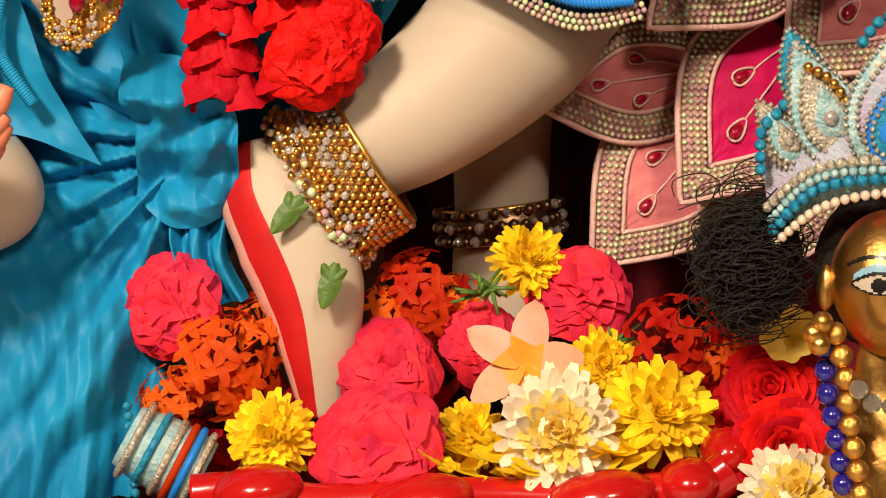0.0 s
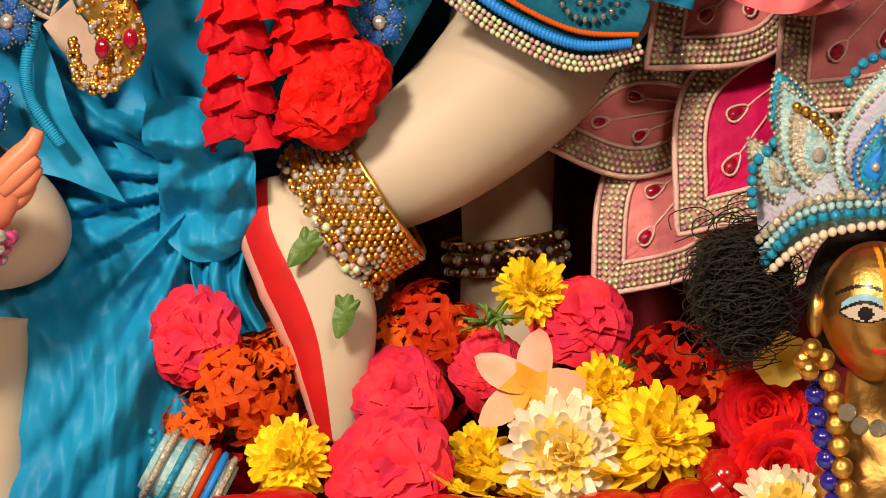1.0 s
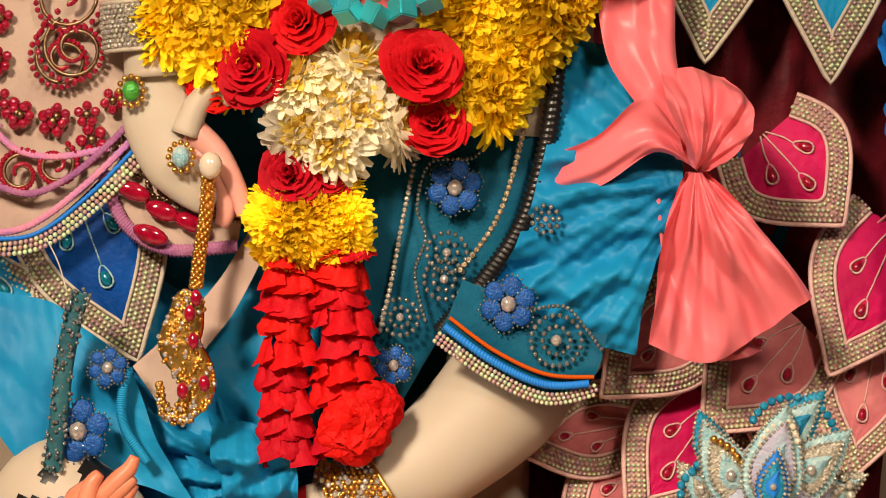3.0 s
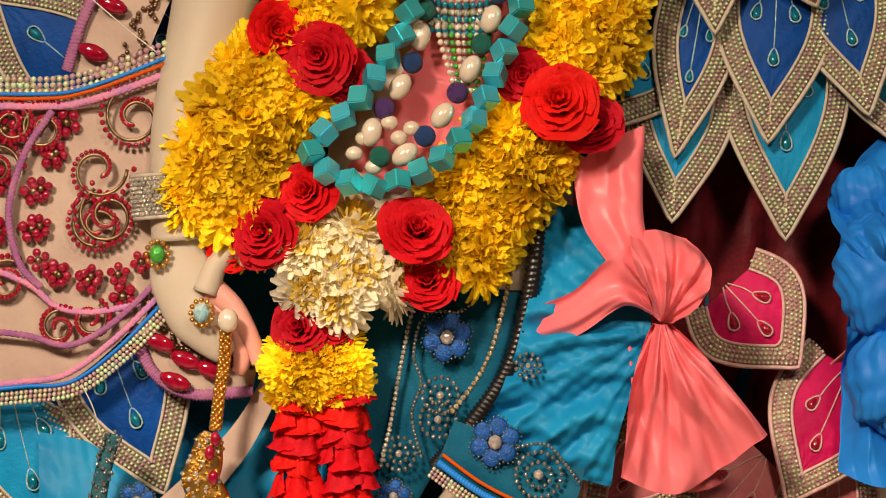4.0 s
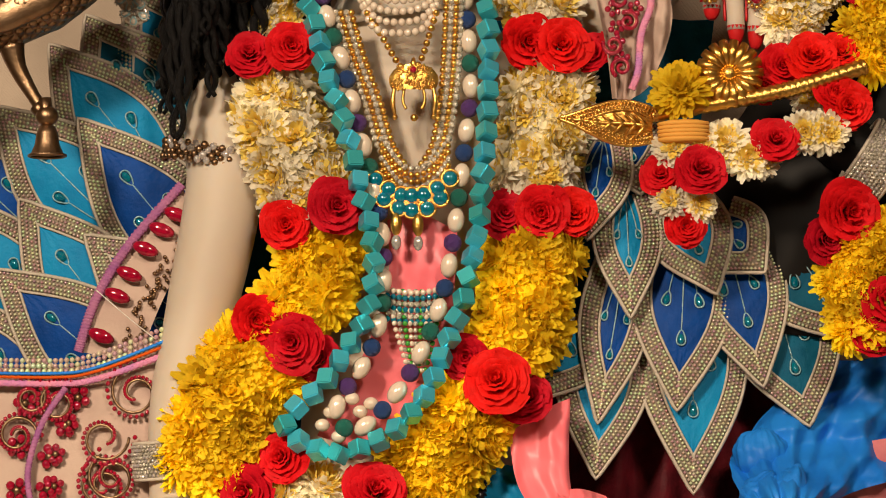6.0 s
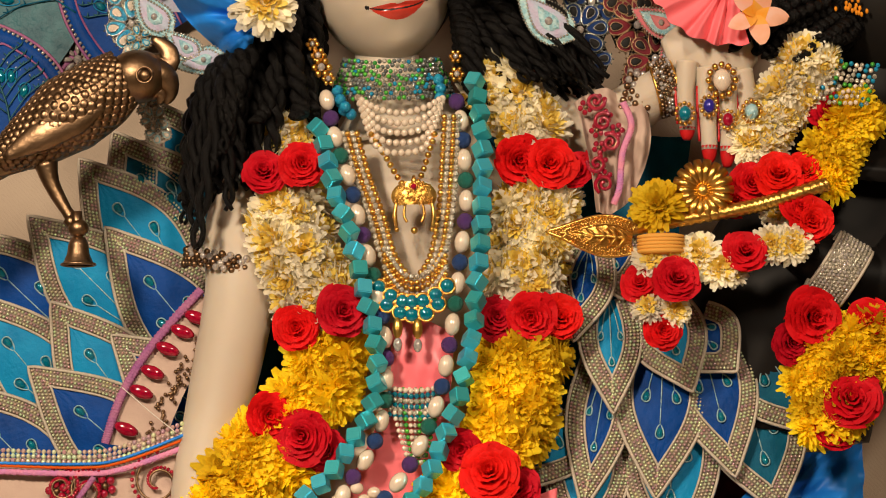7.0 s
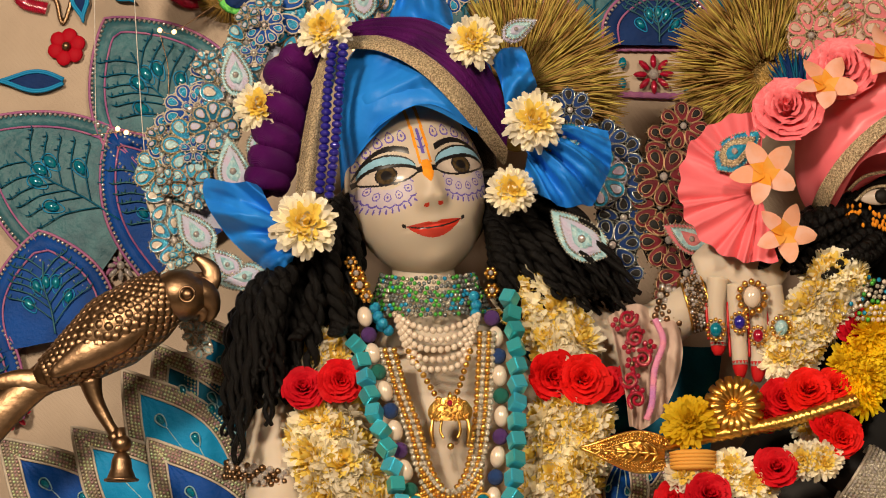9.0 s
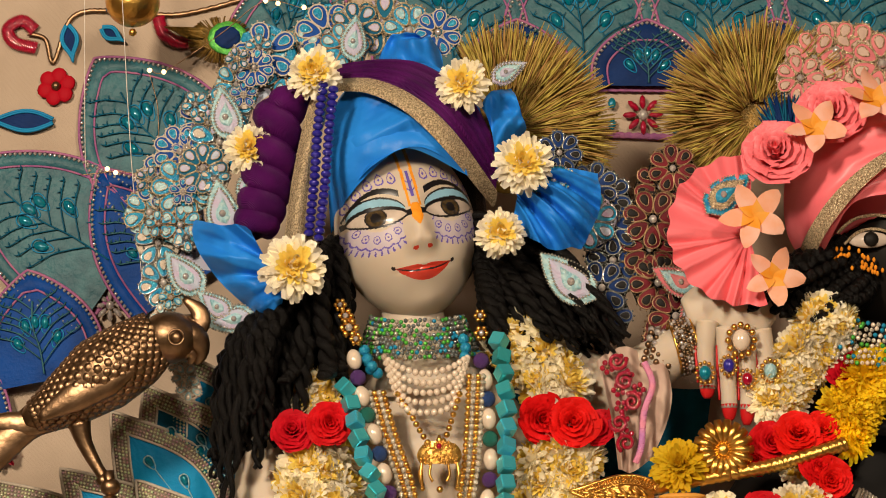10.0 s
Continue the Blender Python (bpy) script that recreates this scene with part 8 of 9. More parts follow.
parrot()
bell = thing("hanging_bell", "small brass bell under the parrot", "bell")
g = Geo()
c = Vector((-0.2652, -0.015, 1.537))
rows = []
for r, z in ((0.0145, 0), (0.0125, 0.003), (0.0095, 0.010), (0.0085, 0.018), (0.006, 0.024), (0.001, 0.0255)):
    rows.append([c + Vector((math.cos(a) * r, math.sin(a) * r, z)) for a in np.linspace(0, 2 * math.pi, 25)])
g.grid(rows)
g.tube([c + Vector((math.cos(a) * 0.014, math.sin(a) * 0.014, 0.001)) for a in np.linspace(0, 6.29, 25)], 0.0013, 6)
g.out("bell_body", "brass", bell)
g = Geo()
g.ball(c + Vector((0, 0, 0.032)), (0.009, 0.008, 0.008), 14, 8)
g.tube([c + Vector((0, 0, 0.03)), c + Vector((-0.002, 0, 0.046))], 0.005, 8)
g.out("bell_loop", "brass", bell)

# ---- flowers heaped at the foot ----
tray = thing("red_tray", "glossy red tray holding the loose flowers", "tray")
tagged(slab("altar_step", (-0.7, -0.05, 0.80), (0.9, 0.30, 0.850), "maroon_cloth", 0.008), "low step covered in dark red cloth", "step")
g = Geo()
g.grid([[Vector((x, y, z)) for x in np.linspace(-0.13, 0.145, 20)] for y, z in ((-0.035, 0.872), (-0.04, 0.852), (0.10, 0.852), (0.105, 0.875))])
g.out("tray_floor", "red_plastic", tray)
g = Geo()
q = cr([(-0.1079, -0.03, 0.8753), (-0.0885, -0.03, 0.8763), (-0.0545, -0.03, 0.8714), (-0.0205, -0.03, 0.8728), (0.016, -0.03, 0.8743), (0.0525, -0.03, 0.8733), (0.0816, -0.03, 0.8753), (0.1083, -0.03, 0.8783), (0.124, -0.03, 0.8877)], 60)
g.tube(q, 0.010, 12, 0, 0.8)
g.out("tray_rim", "red_plastic", tray)
for a, b in (((-0.0962, -0.025, 0.8829), (-0.0635, -0.04, 0.8752)), ((-0.0302, -0.03, 0.8778), (0.011, -0.04, 0.8728)), ((0.0476, -0.03, 0.8798), (0.0876, -0.045, 0.8752)), ((0.0942, -0.025, 0.8841), (0.1174, -0.035, 0.879)), ((0.1201, -0.01, 0.9009), (0.1265, -0.02, 0.883))):
    g = Geo()
    a, b = Vector(a), Vector(b)
    g.ball(a.lerp(b, 0.5), ((b - a).length * 0.55, 0.016, 0.011), 20, 12, 0, Matrix.Rotation(-0.15, 3, "Y"))
    g.out("red_lobe", "red_plastic", tray)
for kind, p, r, nr in (
    ("p", (-0.1224, 0.03, 0.95), .028, (-.3, -1, .15)), ("p", (-0.0239, 0.02, 0.922), .026, (.1, -1, .45)), ("p", (-0.0277, -0.01, 0.8934), .033, (0, -1, .35)), ("p", (0.0617, 0.055, 0.9503), .029, (.1, -1, .9)), ("p", (0.0171, 0.045, 0.9307), .022, (.3, -1, .5)), ("p", (-0.0421, 0.03, 0.9215), .018, (-.4, -1, .5)),
    ("r", (0.1447, 0, 0.9166), .023, (-.2, -1, .3)), ("r", (0.1472, -0.02, 0.893), .025, (.1, -1, .3)), ("r", (0.1388, 0.02, 0.9104), .018, (-.2, -1, .3)), ("r", (0.1302, 0.01, 0.8892), .020, (-.2, -1, .3)), ("r", (0.1116, 0, 0.8785), .020, (-.2, -1, .3)),
    ("y", (-0.0756, -0.005, 0.8974), .021, (-.1, -1, .2)), ("y", (0.0392, 0.05, 0.9668), .019, (.3, -1, .5)), ("y", (0.0946, -0.005, 0.9062), .026, (.1, -1, .5)), ("y", (0.072, 0.03, 0.9202), .020, (.1, -1, .5)), ("y", (0.0129, 0.015, 0.8933), .017, (0, -1, .4)), ("y", (0.0747, 0.01, 0.8892), .018, (0, -1, .6)),
    ("w", (0.0492, -0.02, 0.9017), .029, (-.05, -1, .3)), ("w", (0.1481, -0.04, 0.8777), .024, (0, -1, .6)),
    ("i", (-0.1001, 0.02, 0.922), .028, (-.1, -1, .3)), ("i", (-0.009, 0.06, 0.9482), .026, (0, -1, .4)), ("i", (0.1045, 0.035, 0.9285), .027, (0, -1, .4)), ("i", (-0.0808, 0.035, 0.9363), .02, (0, -1, .4)), ("i", (-0.1181, 0.02, 0.9052), .020, (0, -1, .4)), ("i", (-0.0248, 0.06, 0.9349), .022, (0, -1, .4)), ("i", (0.1232, 0.04, 0.9198), .020, (0, -1, .4)), ("i", (0.0042, 0.06, 0.9403), .02, (0, -1, .4)),
):
    nm, ms, lab, cat = {"p": ("pink_rose", ROSE_P, "hot pink full-blown rose on the flower heap", "rose"), "r": ("red_rose", ROSE_R, "deep red rose on the flower heap", "rose"), "y": ("yellow_chrysanthemum", MUM_Y, "bright yellow chrysanthemum on the flower heap", "chrysanthemum"),
                        "w": ("white_chrysanthemum", MUM_W, "ivory chrysanthemum on the flower heap", "chrysanthemum"), "i": ("ixora_cluster", IXORA, "orange-red ixora cluster on the flower heap", "ixora")}[kind]
    if kind == "i":
        tagged(single(None, nm, ms, p, r, nr), lab, cat, "flowers on the heap", kind="stuff")
    else:
        loose_flower(nm, ms, p, r, nr, lab, cat, "flowers on the heap")
heap = thing("petal_litter", "loose yellow petals and green stalks among the flowers", "petals", kind="stuff")
g = Geo()
for k in range(60):
    p = Vector((-0.001, -0.02, 0.8805)).lerp(Vector((0.0848, -0.02, 0.888)), rng.random()) + Vector((0, rng.uniform(-0.01, 0.03), rng.uniform(-0.004, 0.010)))
    o = Vector((rng.uniform(-1, 1), -0.3, rng.uniform(-0.3, 0.3))).normalized()
    petal_strip(g, p, o, Vector((0, -0.5, 1)).normalized(), 0.016, 0.004, 0.3, 0.1)
g.out("loose_petal", "yellow", heap)
g = Geo()
for c in [(0.077, 0.03, 0.9332), (0.0219, 0.03, 0.9577), (0.0168, 0.03, 0.9552)]:
    for k in range(9):
        e = Vector((rng.uniform(-0.014, 0.014), rng.uniform(-0.006, 0.004), rng.uniform(-0.012, 0.012)))
        g.tube([Vector(c), Vector(c) + e], [0.0013, 0.0007], 5)
g.out("stalk", "green", heap)
g = Geo()
for k in range(260):
    p = Vector((rng.uniform(-0.13, 0.15), rng.uniform(0.03, 0.10), rng.uniform(0.87, 0.915)))
    o = Vector((rng.uniform(-1, 1), rng.uniform(-1, 0), rng.uniform(-0.5, 0.8))).normalized()
    petal_strip(g, p, o, Vector((0, -0.6, 0.8)), 0.014, 0.005, 0.4, 0.2)
g.out("dark_petal", "red", heap)
for p, a in (((-0.0674, 0.004, 0.9951), 0.5), ((-0.0493, 0, 0.9644), 0.9)):
    ob = thing("basil_leaf", "small green basil sprig stuck on the foot", "leaf", "basil on the foot")
    for da, s in ((0, 1.0), (0.7, 0.6), (-0.6, 0.55)):
        g = Geo()
        d = Vector((math.sin(a - 1.2 + da), -0.15, -math.cos(a - 1.2 + da)))
        rows = []
        for i in range(8):
            f = i / 7
            w = 0.0050 * s * math.sin(math.pi * (0.06 + 0.9 * f)) ** 0.8
            c = Vector(p) - d * 0.009 + d * (0.021 * s * f)
            rows.append([c + d.cross(Vector((0, -1, 0))) * (w * x) + Vector((0, -0.0015 * (1 - abs(x)), 0)) for x in (-1, -0.5, 0, 0.5, 1)])
        g.grid(rows)
        g.out("leaf_blade", "green", ob)
pale = thing("pale_flower", "wilted pale yellow bloom by the brass figure", "flower")
g = Geo()
for j in range(9):
    a = 2 * math.pi * j / 9
    petal_strip(g, Vector((0.1493, 0, 0.9419)), Vector((math.cos(a), -0.3, math.sin(a))), Vector((0, -1, 0.2)).normalized(), 0.019, 0.006, 0.5, 0.3)
g.out("petal", "white_heart", pale)
# small rolled trim with metallic bands
roll = thing("trimmed_roll", "small ice-blue roll with silver and orange bands", "cloth roll")
q = cr([(-0.1397, 0, 0.8964), (-0.1211, 0, 0.8862), (-0.1062, 0, 0.8785)], 30)
g = Geo()
g.tube(q, [0.014, 0.017, 0.017, 0.015], 20)
g.out("roll_body", "ice", roll)
for k, m in ((4, "silver_glitter"), (9, "aqua"), (14, "silver_glitter"), (18, "orange"), (21, "blue_silk"), (25, "silver_glitter")):
    d = (q[k + 1] - q[k]).normalized()
    s = d.cross(Vector((0, -1, 0))).normalized()
    b = s.cross(d)
    g = Geo()
    g.tube([q[k] + (s * math.cos(a) + b * math.sin(a)) * 0.0175 for a in np.linspace(0, 6.29, 28)], 0.0018, 6)
    g.out("roll_band", m, roll)
bead_string(roll, "bead_edge", [(-0.138, -0.01, 0.911), (-0.1366, -0.01, 0.8934), (-0.135, -0.01, 0.8706), (-0.1326, -0.01, 0.8656)], 0.0022, "aqua")

# ---- small brass figure with a sequin crown ----
def brass_figure():
    g = Geo()
    C = Vector((0.1862, -0.045, 0.9701))
    rows, nu, nv = [], 170, 150
    k0 = 0
    cols = []
    for j in range(nv + 1):
        b = math.pi * (j / nv - 0.5)
        row = []
        for i in range(nu):
            a = 2 * math.pi * i / nu
            x, y, z = math.sin(a) * math.cos(b) * 0.0245, -math.cos(a) * math.cos(b) * 0.024, math.sin(b) * 0.031
            x *= 1 - 0.22 * max(-z / 0.031, 0)
            if y < 0:
                y -= 0.006 * math.exp(-(x / 0.0035) ** 2 - ((z + 0.004) / 0.007) ** 2) + 0.002 * math.exp(-(x / 0.007) ** 2 - ((z + 0.014) / 0.003) ** 2)
            row.append(Vector((x, y, z)))
        cols.append(row)
    verts = [C + Matrix.Rotation(0.12, 3, "Z") @ p for r in cols for p in r]
    faces, mi = [], []
    for j in range(nv):
        for i in range(nu):
            k = (i + 1) % nu
            faces.append((j * nu + i, j * nu + k, (j + 1) * nu + k, (j + 1) * nu + i))
            p = (cols[j][i] + cols[j + 1][k]) / 2
            m = 0
            if p.y < -0.004:
                ex, ez = abs(p.x) - 0.0105, p.z - 0.002
                kk = max(1 - (ex / 0.0092) ** 2, 0)
                if abs(ex) < 0.0092 and -0.0032 * kk < ez < 0.0042 * kk:
                    m = 2 if math.hypot(ex, ez) < 0.0031 else 1
                elif abs(ex) < 0.0096 and (0.0042 * kk <= ez < 0.0042 * kk + 0.0015 or -0.0032 * kk - 0.0009 < ez <= -0.0032 * kk):
                    m = 2
                elif abs(ex) < 0.009 and 0.0057 * kk <= ez < 0.0057 * kk + 0.0032:
                    m = 3
                elif abs(ex) < 0.0105 and abs(ez - 0.0118 + 40 * ex * ex) < 0.0008:
                    m = 2
                if p.z > 0.004 and 0.0010 < abs(p.x) < 0.0034 or -0.002 < p.z <= 0.004 and abs(p.x) < 0.0024:
                    m = 4
                if abs(p.x) < 0.007 and abs(p.z + 0.0150 - 18 * p.x * p.x) < 0.0016:
                    m = 5
            mi.append(m)
    g.add(verts, faces, mi)
    g.tube(cr([C + Vector((0, 0.005, -0.024)), C + Vector((0, 0.006, -0.045)), C + Vector((0.004, 0.008, -0.075)), C + Vector((0.004, 0.008, -0.115))], 16), [0.010, 0.013, 0.030, 0.034], 24, 0, 0.7)
    for s in (-1, 1):
        g.ball(C + Vector((s * 0.0255, 0.002, -0.002)), (0.004, 0.005, 0.010), 10, 8)
    return tagged(g.out("brass_figurine", ["figure_brass", "white_paint", "black_paint", "blue_paint", "orange_paint", "lip"]), "small polished brass figurine with painted eyes", "figurine"), C


_, FC = brass_figure()
crown = thing("sequin_crown", "ice-blue sequin crown with paisley leaves and pearls", "crown")
g = Geo()
g.grid(sheet([[(0.1404, -0.035, 0.9852), (0.1561, -0.05, 1.003), (0.1789, -0.06, 1.008), (0.204, -0.055, 1.008), (0.23, -0.035, 0.9971)], [(0.1367, -0.035, 1.001), (0.1526, -0.053, 1.018), (0.1783, -0.063, 1.023), (0.207, -0.055, 1.021), (0.2312, -0.035, 1.01)]], 40, 8))
g.out("crown_band", "ice", crown)
for pts, r, m in (([(0.1395, -0.042, 0.9869), (0.1551, -0.057, 1.003), (0.1777, -0.067, 1.01), (0.2027, -0.062, 1.009), (0.2286, -0.042, 0.9975)], .0022, "pearl"), ([(0.1382, -0.042, 0.9925), (0.1533, -0.059, 1.011), (0.1774, -0.069, 1.016), (0.2042, -0.062, 1.015), (0.2292, -0.042, 1.003)], .0028, "aqua"), ([(0.1358, -0.042, 1.002), (0.1516, -0.06, 1.019), (0.1772, -0.07, 1.024), (0.2057, -0.062, 1.022), (0.2298, -0.042, 1.011)], .0024, "silver_glitter"), ([(0.1373, -0.042, 0.9968), (0.1522, -0.06, 1.015), (0.1772, -0.07, 1.02), (0.2051, -0.062, 1.018), (0.2295, -0.042, 1.007)], .002, "ice")):
    bead_string(crown, "bead_band", pts, r, m)
for p, r, a, x, y in (((0.1818, -0.06, 1.044), .032, 1.5, "ice", "lilac"), ((0.1591, -0.05, 1.04), .028, 2.2, "ice", "silver_glitter"), ((0.2044, -0.052, 1.043), .028, 0.9, "ice", "silver_glitter"), ((0.1955, -0.05, 1.067), .024, 1.0, "aqua", "ice"), ((0.1434, -0.042, 1.03), .018, 2.4, "silver_glitter", "ice"), ((0.2205, -0.04, 1.029), .018, 0.6, "silver_glitter", "ice"),
                      ((0.1802, -0.07, 1.036), .018, 1.57, "blue_silk", "aqua"), ((0.1505, -0.046, 1.055), .02, 2.1, "aqua", "ice")):
    paisley(crown, p, r, a, x, y)
g = Geo()
g.grid(sheet([[(0.1367, -0.035, 1.001), (0.1557, -0.053, 1.019), (0.1817, -0.061, 1.025), (0.2074, -0.053, 1.022), (0.2309, -0.035, 1.01)], [(0.1351, -0.035, 1.029), (0.1595, -0.047, 1.043), (0.1829, -0.053, 1.053), (0.2084, -0.047, 1.049), (0.2292, -0.035, 1.032)], [(0.1489, -0.035, 1.054), (0.1662, -0.043, 1.052), (0.1869, -0.047, 1.073), (0.2025, -0.045, 1.076), (0.2137, -0.035, 1.054)]], 40, 20))
g.out("crown_plate", "lilac", crown)
for pts, r, m in (([(0.1727, -0.05, 1.071), (0.1803, -0.05, 1.08), (0.1955, -0.05, 1.084), (0.2107, -0.05, 1.078), (0.2184, -0.05, 1.067), (0.22, -0.05, 1.058)], .0026, "aqua"), ([(0.1323, -0.045, 1.018), (0.1323, -0.045, 1.034), (0.1399, -0.045, 1.043), (0.1506, -0.045, 1.058), (0.1429, -0.045, 1.061), (0.1399, -0.045, 1.055)], .0026, "aqua"), ([(0.2288, -0.045, 1.021), (0.2287, -0.045, 1.033), (0.221, -0.045, 1.042), (0.2164, -0.045, 1.055)], .003, "silver_glitter"), ([(0.1751, -0.055, 1.028), (0.1674, -0.055, 1.044), (0.1583, -0.055, 1.056), (0.1492, -0.055, 1.061)], .0022, "gold"), ([(0.1788, -0.06, 1.029), (0.1742, -0.06, 1.047), (0.1787, -0.06, 1.065), (0.1908, -0.06, 1.071), (0.1968, -0.06, 1.059)], .0022, "pearl")):
    bead_string(crown, "bead_band", pts, r, m)
fh = thing("figure_hair", "frizzy dark grey hair of the brass figure", "wig")
for k in range(900):
    c = Vector((0.1294, -0.03, 0.9783)) + Vector((rng.gauss(0, 0.007), rng.uniform(-0.014, 0.014), rng.gauss(0, 0.011)))
    a = rng.random() * 6
    g = Geo()
    g.tube(cr([c + Vector((math.cos(a + t) * 0.006 * (1 + 0.3 * t), rng.uniform(-0.004, 0.004), math.sin(a + t) * 0.006)) for t in (0, 1.2, 2.4, 3.6, 4.8)], 14), [0.0003, 0.0004, 0.0003], 3)
    if k == 0:
        allg = g
    else:
        allg.add(g.v, g.f, 0)
tagged(allg.out("strand", "grey_hair", fh), kind="stuff")
g = Geo()
g.ball((0.1313, -0.022, 0.9765), (0.023, 0.014, 0.029), 16, 12)
g.ball((0.1907, -0.02, 0.9735), (0.032, 0.02, 0.036), 20, 14)
g.out("bun", "grey_hair", fh)
for pts, r, m, lab in (([(0.1558, -0.075, 0.948), (0.1561, -0.075, 0.9329), (0.1601, -0.075, 0.9141), (0.1647, -0.075, 0.8859)], .0048, "cobalt", "string of cobalt glass beads"), ([(0.1584, -0.08, 0.9546), (0.1627, -0.08, 0.9384), (0.1655, -0.08, 0.9152), (0.1707, -0.08, 0.887)], .0048, "gold", "string of round gold beads"), ([(0.1676, -0.085, 0.9324), (0.1734, -0.085, 0.9266), (0.1815, -0.085, 0.9254)], .004, "silver_glitter", "silver bead string")):
    ob = thing("bead_string", lab + " on the brass figure", "necklace")
    GB = ball_mesh("bead", m)
    for p, d in along(cr(pts, 40), r * 2.0):
        put("bead", GB, facing(p, d, r), ob)
for p in [(0.1489, -0.085, 0.9554), (0.1513, -0.085, 0.9508), (0.1523, -0.085, 0.96)]:
    g = Geo()
    g.ball(p, 0.0045, 10, 8)
    tagged(g.out("gold_earring", "gold"), "tiny gold bead earring of the figure", "earring")

# ---- calf and coral doll hand ----
def calf():
    g = Geo()
    C = Vector((-0.2261, 0.02, 1.01))
    rot = Matrix.Rotation(0.35, 3, "Y")
    rows, nu, nv = [], 64, 48
    loc = []
    for j in range(nv + 1):
        b = math.pi * (j / nv - 0.5)
        for i in range(nu):
            a = 2 * math.pi * i / nu
            loc.append(Vector((math.sin(a) * math.cos(b) * 0.050, -math.cos(a) * math.cos(b) * 0.034, math.sin(b) * 0.040 * (1 - 0.15 * math.sin(a)))))
    faces, mi = [], []
    for j in range(nv):
        for i in range(nu):
            k = (i + 1) % nu
            faces.append((j * nu + i, j * nu + k, (j + 1) * nu + k, (j + 1) * nu + i))
            p = loc[j * nu + i]
            m = 0
            if ((p.x - 0.012) / 0.016) ** 2 + ((p.z - 0.030) / 0.012) ** 2 < 1 and p.y < 0:
                m = 1
            if ((p.x + 0.020) / 0.0052) ** 2 + ((p.z - 0.020) / 0.0042) ** 2 < 1 and p.y < 0:
                m = 1
            if p.y < 0 and abs(p.z - 0.006 - 0.3 * (p.x + 0.02)) < 0.0013 and -0.032 < p.x < -0.008:
                m = 1
            mi.append(m)
    g.add([C + rot @ p for p in loc], faces, mi)
    g.tube(cr([(-0.2611, 0.07, 0.975), (-0.295, 0.07, 0.9415), (-0.3255, 0.07, 0.9114)], 10), [0.026, 0.04, 0.05], 24)
    g.tube(cr([(-0.2194, 0.02, 0.961), (-0.2205, 0.02, 0.9234), (-0.2256, 0.02, 0.8416)], 12), [0.022, 0.024, 0.026], 20)
    return tagged(g.out("calf_figurine", ["marble", "black_paint", "rose_paint"]), "white painted calf figurine with black patches", "figurine")


calf()


def doll_hand():
    g = Geo()
    g.tube(cr([(-0.2396, -0.05, 0.9814), (-0.2242, -0.05, 0.9966), (-0.2119, -0.05, 1.015)], 12), [0.011, 0.010, 0.009], 16)
    g.tube(cr([(-0.2149, -0.05, 1.012), (-0.2057, -0.05, 1.022), (-0.1965, -0.05, 1.032)], 10), [0.011, 0.017, 0.013], 16, 0, 0.5)
    for pts in ([(-0.1991, -0.053, 1.029), (-0.1884, -0.053, 1.04), (-0.1823, -0.053, 1.046), (-0.1789, -0.053, 1.053)], [(-0.1963, -0.052, 1.027), (-0.1855, -0.052, 1.036), (-0.1797, -0.052, 1.041)], [(-0.1996, -0.05, 1.026), (-0.1874, -0.05, 1.028), (-0.1798, -0.05, 1.037)], [(-0.203, -0.048, 1.021), (-0.1908, -0.048, 1.022), (-0.1831, -0.048, 1.029)], [(-0.2064, -0.055, 1.028), (-0.2032, -0.055, 1.038), (-0.1986, -0.055, 1.044)]):
        g.tube(cr(pts, 10), [0.006, 0.0055, 0.0045, 0.003], 10)
    return tagged(g.out("doll_arm", "coral"), "coral painted doll arm with spread fingers", "doll")


doll_hand()
cuff("bead_bracelet", "magenta and pearl bead bracelet on the doll arm", "bracelet", (-0.2129, -0.05, 1.007), (-0.55, 0, -0.75), 0.0155, 0.022, 5, 0.0034, "magenta_bead", None)
scarf = thing("coral_scarf", "orange silk scarf end beside the calf", "scarf")
g = Geo()
g.grid(sheet([[(-0.2433, -0.05, 0.9919), (-0.2263, -0.05, 0.9947), (-0.2122, -0.05, 0.9918)], [(-0.2438, -0.05, 0.969), (-0.2296, -0.05, 0.969), (-0.2153, -0.05, 0.9746)], [(-0.2443, -0.05, 0.9461), (-0.2357, -0.05, 0.9489), (-0.2271, -0.05, 0.9546)]], 20, 24, amp=0.003, freq=2, along=True))
g.out("scarf_cloth", "coral", scarf)

# ---- threads, fairy lights, bauble ----
for pts in ([(-0.3466, 0.2, 3.277), (-0.3378, 0.2, 2.552), (-0.3311, 0.2, 1.999), (-0.3287, 0.2, 1.896)], [(-0.3375, 0.12, 3.21), (-0.3061, 0.12, 2.51), (-0.2758, 0.12, 1.955), (-0.2597, 0.12, 1.77)], [(-0.2303, 0, 1.434), (-0.2053, 0, 1.412), (-0.1844, 0, 1.395)], [(-0.238, 0.01, 1.175), (-0.2313, 0.01, 1.161), (-0.2264, 0.01, 1.144)], [(0.0001, 0.22, 3.281), (-0.0074, 0.22, 2.553), (-0.0128, 0.22, 2.05)]):
    g = Geo()
    g.tube(cr(pts, 16), 0.00045, 4)
    tagged(g.out("thread", "thread"), "thin white thread hanging in front of the hanging", "thread", "threads")
lights = thing("fairy_lights", "string of tiny warm bulbs along the hanging", "fairy lights")
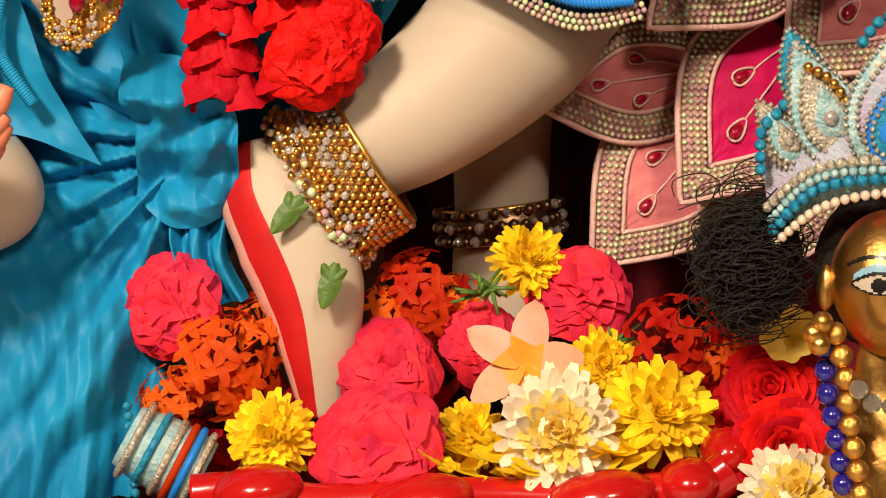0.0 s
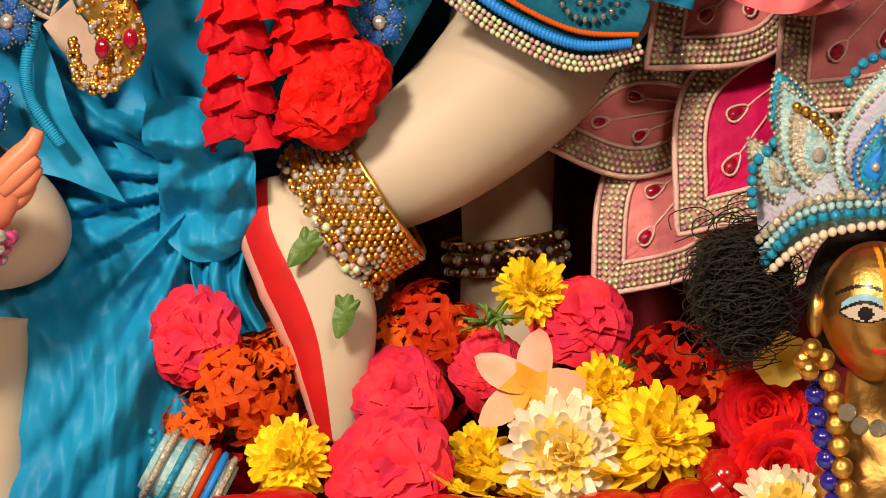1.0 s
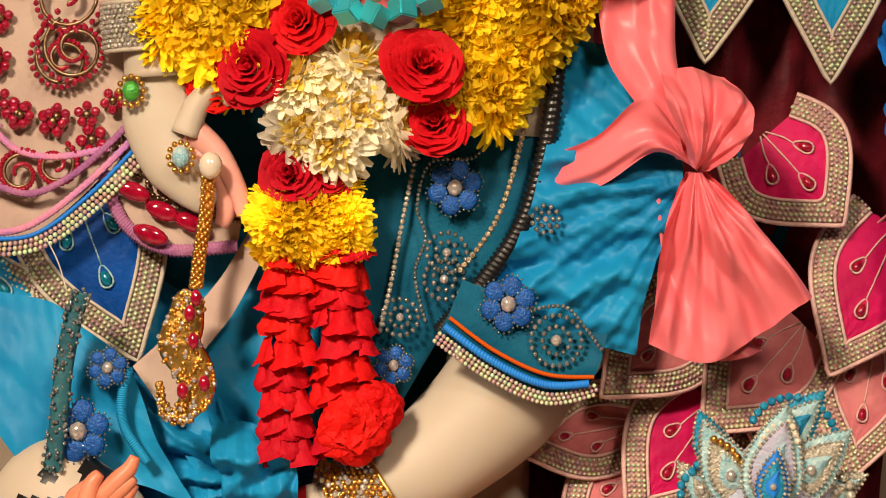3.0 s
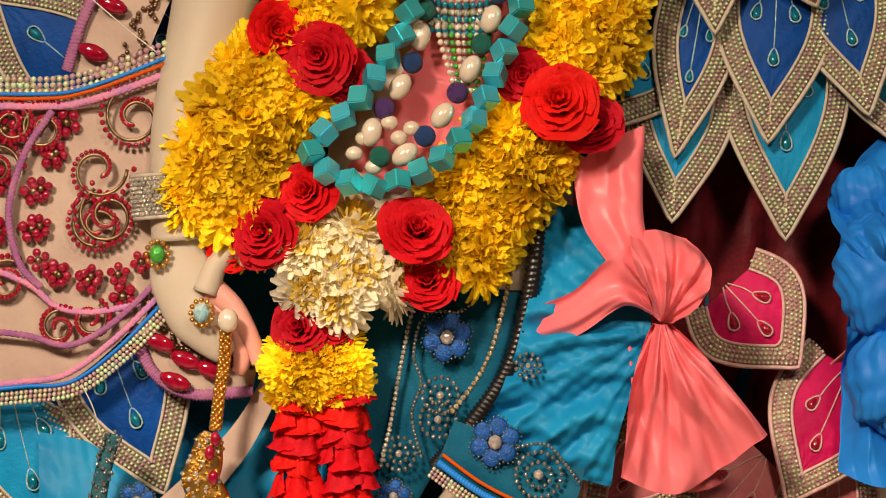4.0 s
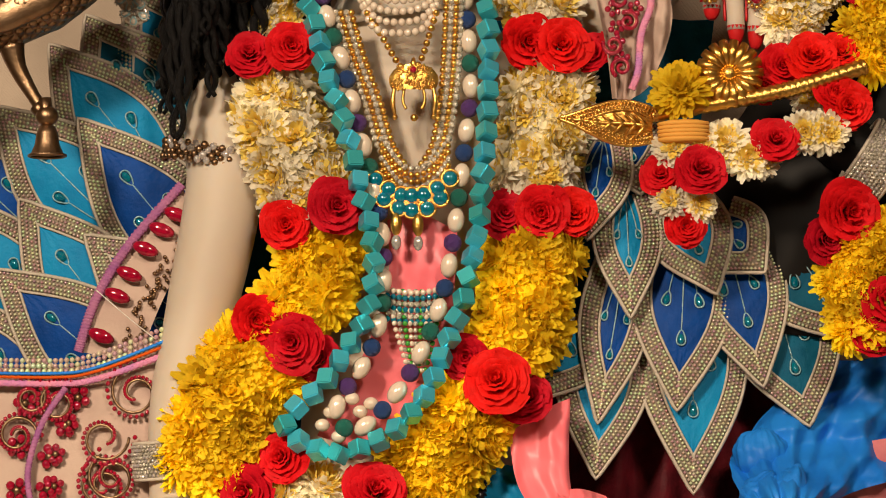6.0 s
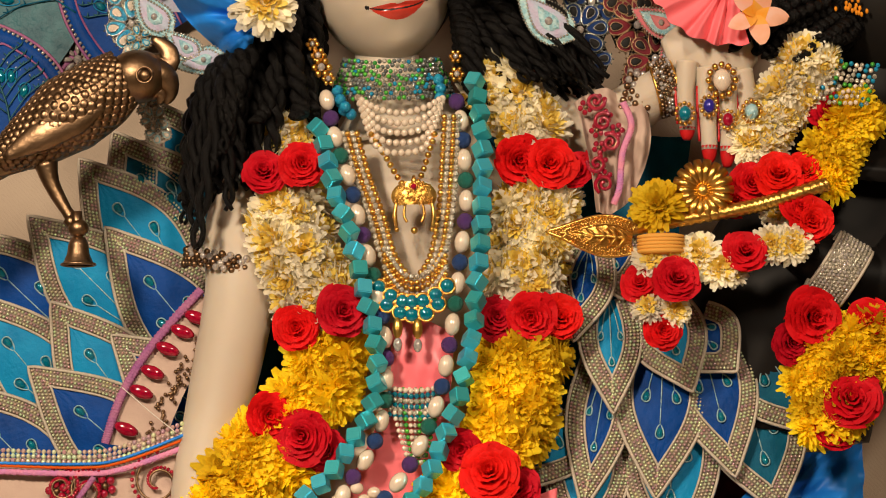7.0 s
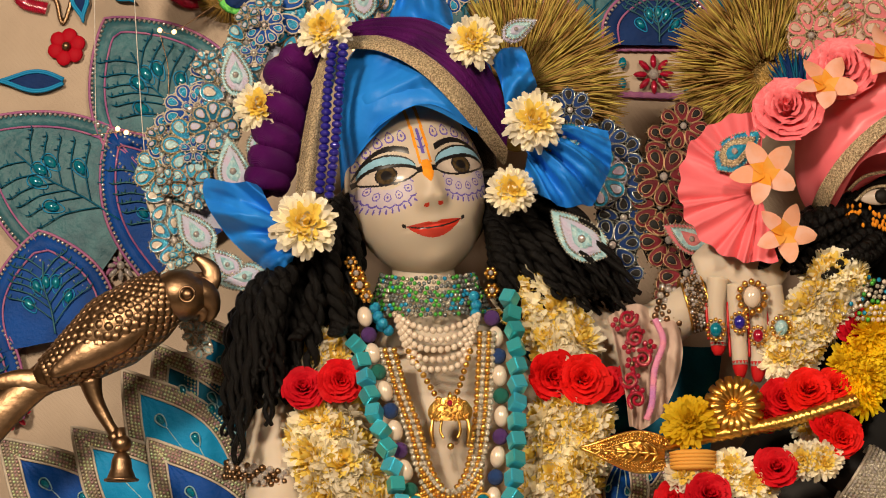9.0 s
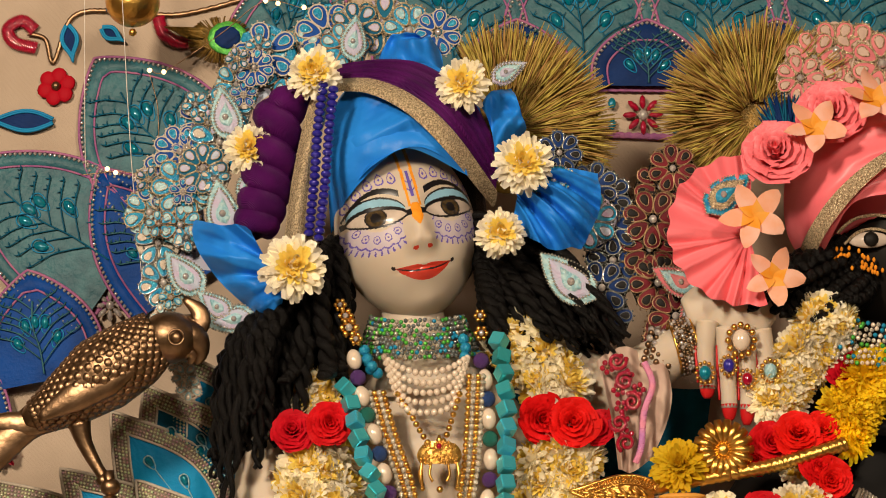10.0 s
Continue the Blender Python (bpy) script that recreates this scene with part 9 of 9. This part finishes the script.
for p in [(-0.1398, 0.27, 2.04), (-0.277, 0.27, 2.013), (-0.2625, 0.27, 2.011), (-0.1455, 0.27, 2.081), (-0.1583, 0.27, 2.084), (-0.1188, 0.27, 2.076), (-0.1049, 0.27, 2.073), (0.4153, 0.27, 2.074), (-0.2734, 0.27, 1.91), (-0.3194, 0.27, 1.911), (-0.3108, 0.27, 1.907), (0.3745, 0.27, 2.031), (0.3309, 0.27, 2.016), (0.0483, 0.27, 2.021), (-0.0777, 0.27, 1.988), (0.0042, 0.27, 2.086)]:
    g = Geo()
    g.ball(p, (0.0026, 0.0026, 0.0026), 8, 6)
    g.out("bulb", "bulb", lights)
g = Geo()
g.tube(cr([(-0.3491, 0.275, 1.906), (-0.3116, 0.275, 1.909), (-0.2741, 0.275, 1.911), (-0.2688, 0.275, 1.97), (-0.2778, 0.275, 2.014), (-0.2633, 0.275, 2.012), (-0.2053, 0.275, 2.051), (-0.1588, 0.275, 2.085), (-0.1064, 0.275, 2.075), (-0.0656, 0.275, 2.097)], 60), 0.0005, 4)
g.out("wire", "brass", lights)
bauble = thing("gold_bauble", "shiny gold glass bauble hanging on a thread", "bauble")
g = Geo()
g.ball((-0.2839, 0.2, 2.065), (0.027, 0.027, 0.025), 28, 18)
g.out("bauble_body", "gold", bauble)
g = Geo()
g.tube([Vector(p) for p in [(-0.2841, 0.2, 2.091), (-0.2846, 0.2, 2.156)]], 0.0012, 6)
g.ball((-0.2836, 0.2, 2.034), 0.004, 8, 6)
g.out("cap", "gold", bauble)

# peacock border lines in the lower left: hanging beaded fringe
fringe = thing("bead_fringe", "narrow beaded fringe with green sequins", "fringe")
g = Geo()
q = cr([(-0.2155, -0.005, 1.144), (-0.2208, -0.005, 1.127), (-0.2262, -0.005, 1.1), (-0.23, -0.005, 1.066), (-0.2337, -0.005, 1.039)], 60)
for p in q:
    for k in range(3):
        g.ball(p + Vector((rng.uniform(-0.006, 0.006), rng.uniform(-0.004, 0), rng.uniform(-0.003, 0.003))), 0.0013, 6, 4)
g.out("sequin_cord", "dark_crystal", fringe)
g = Geo()
g.tube(q, 0.0055, 8, 0, 0.5)
g.out("cord", "grey_teal", fringe)
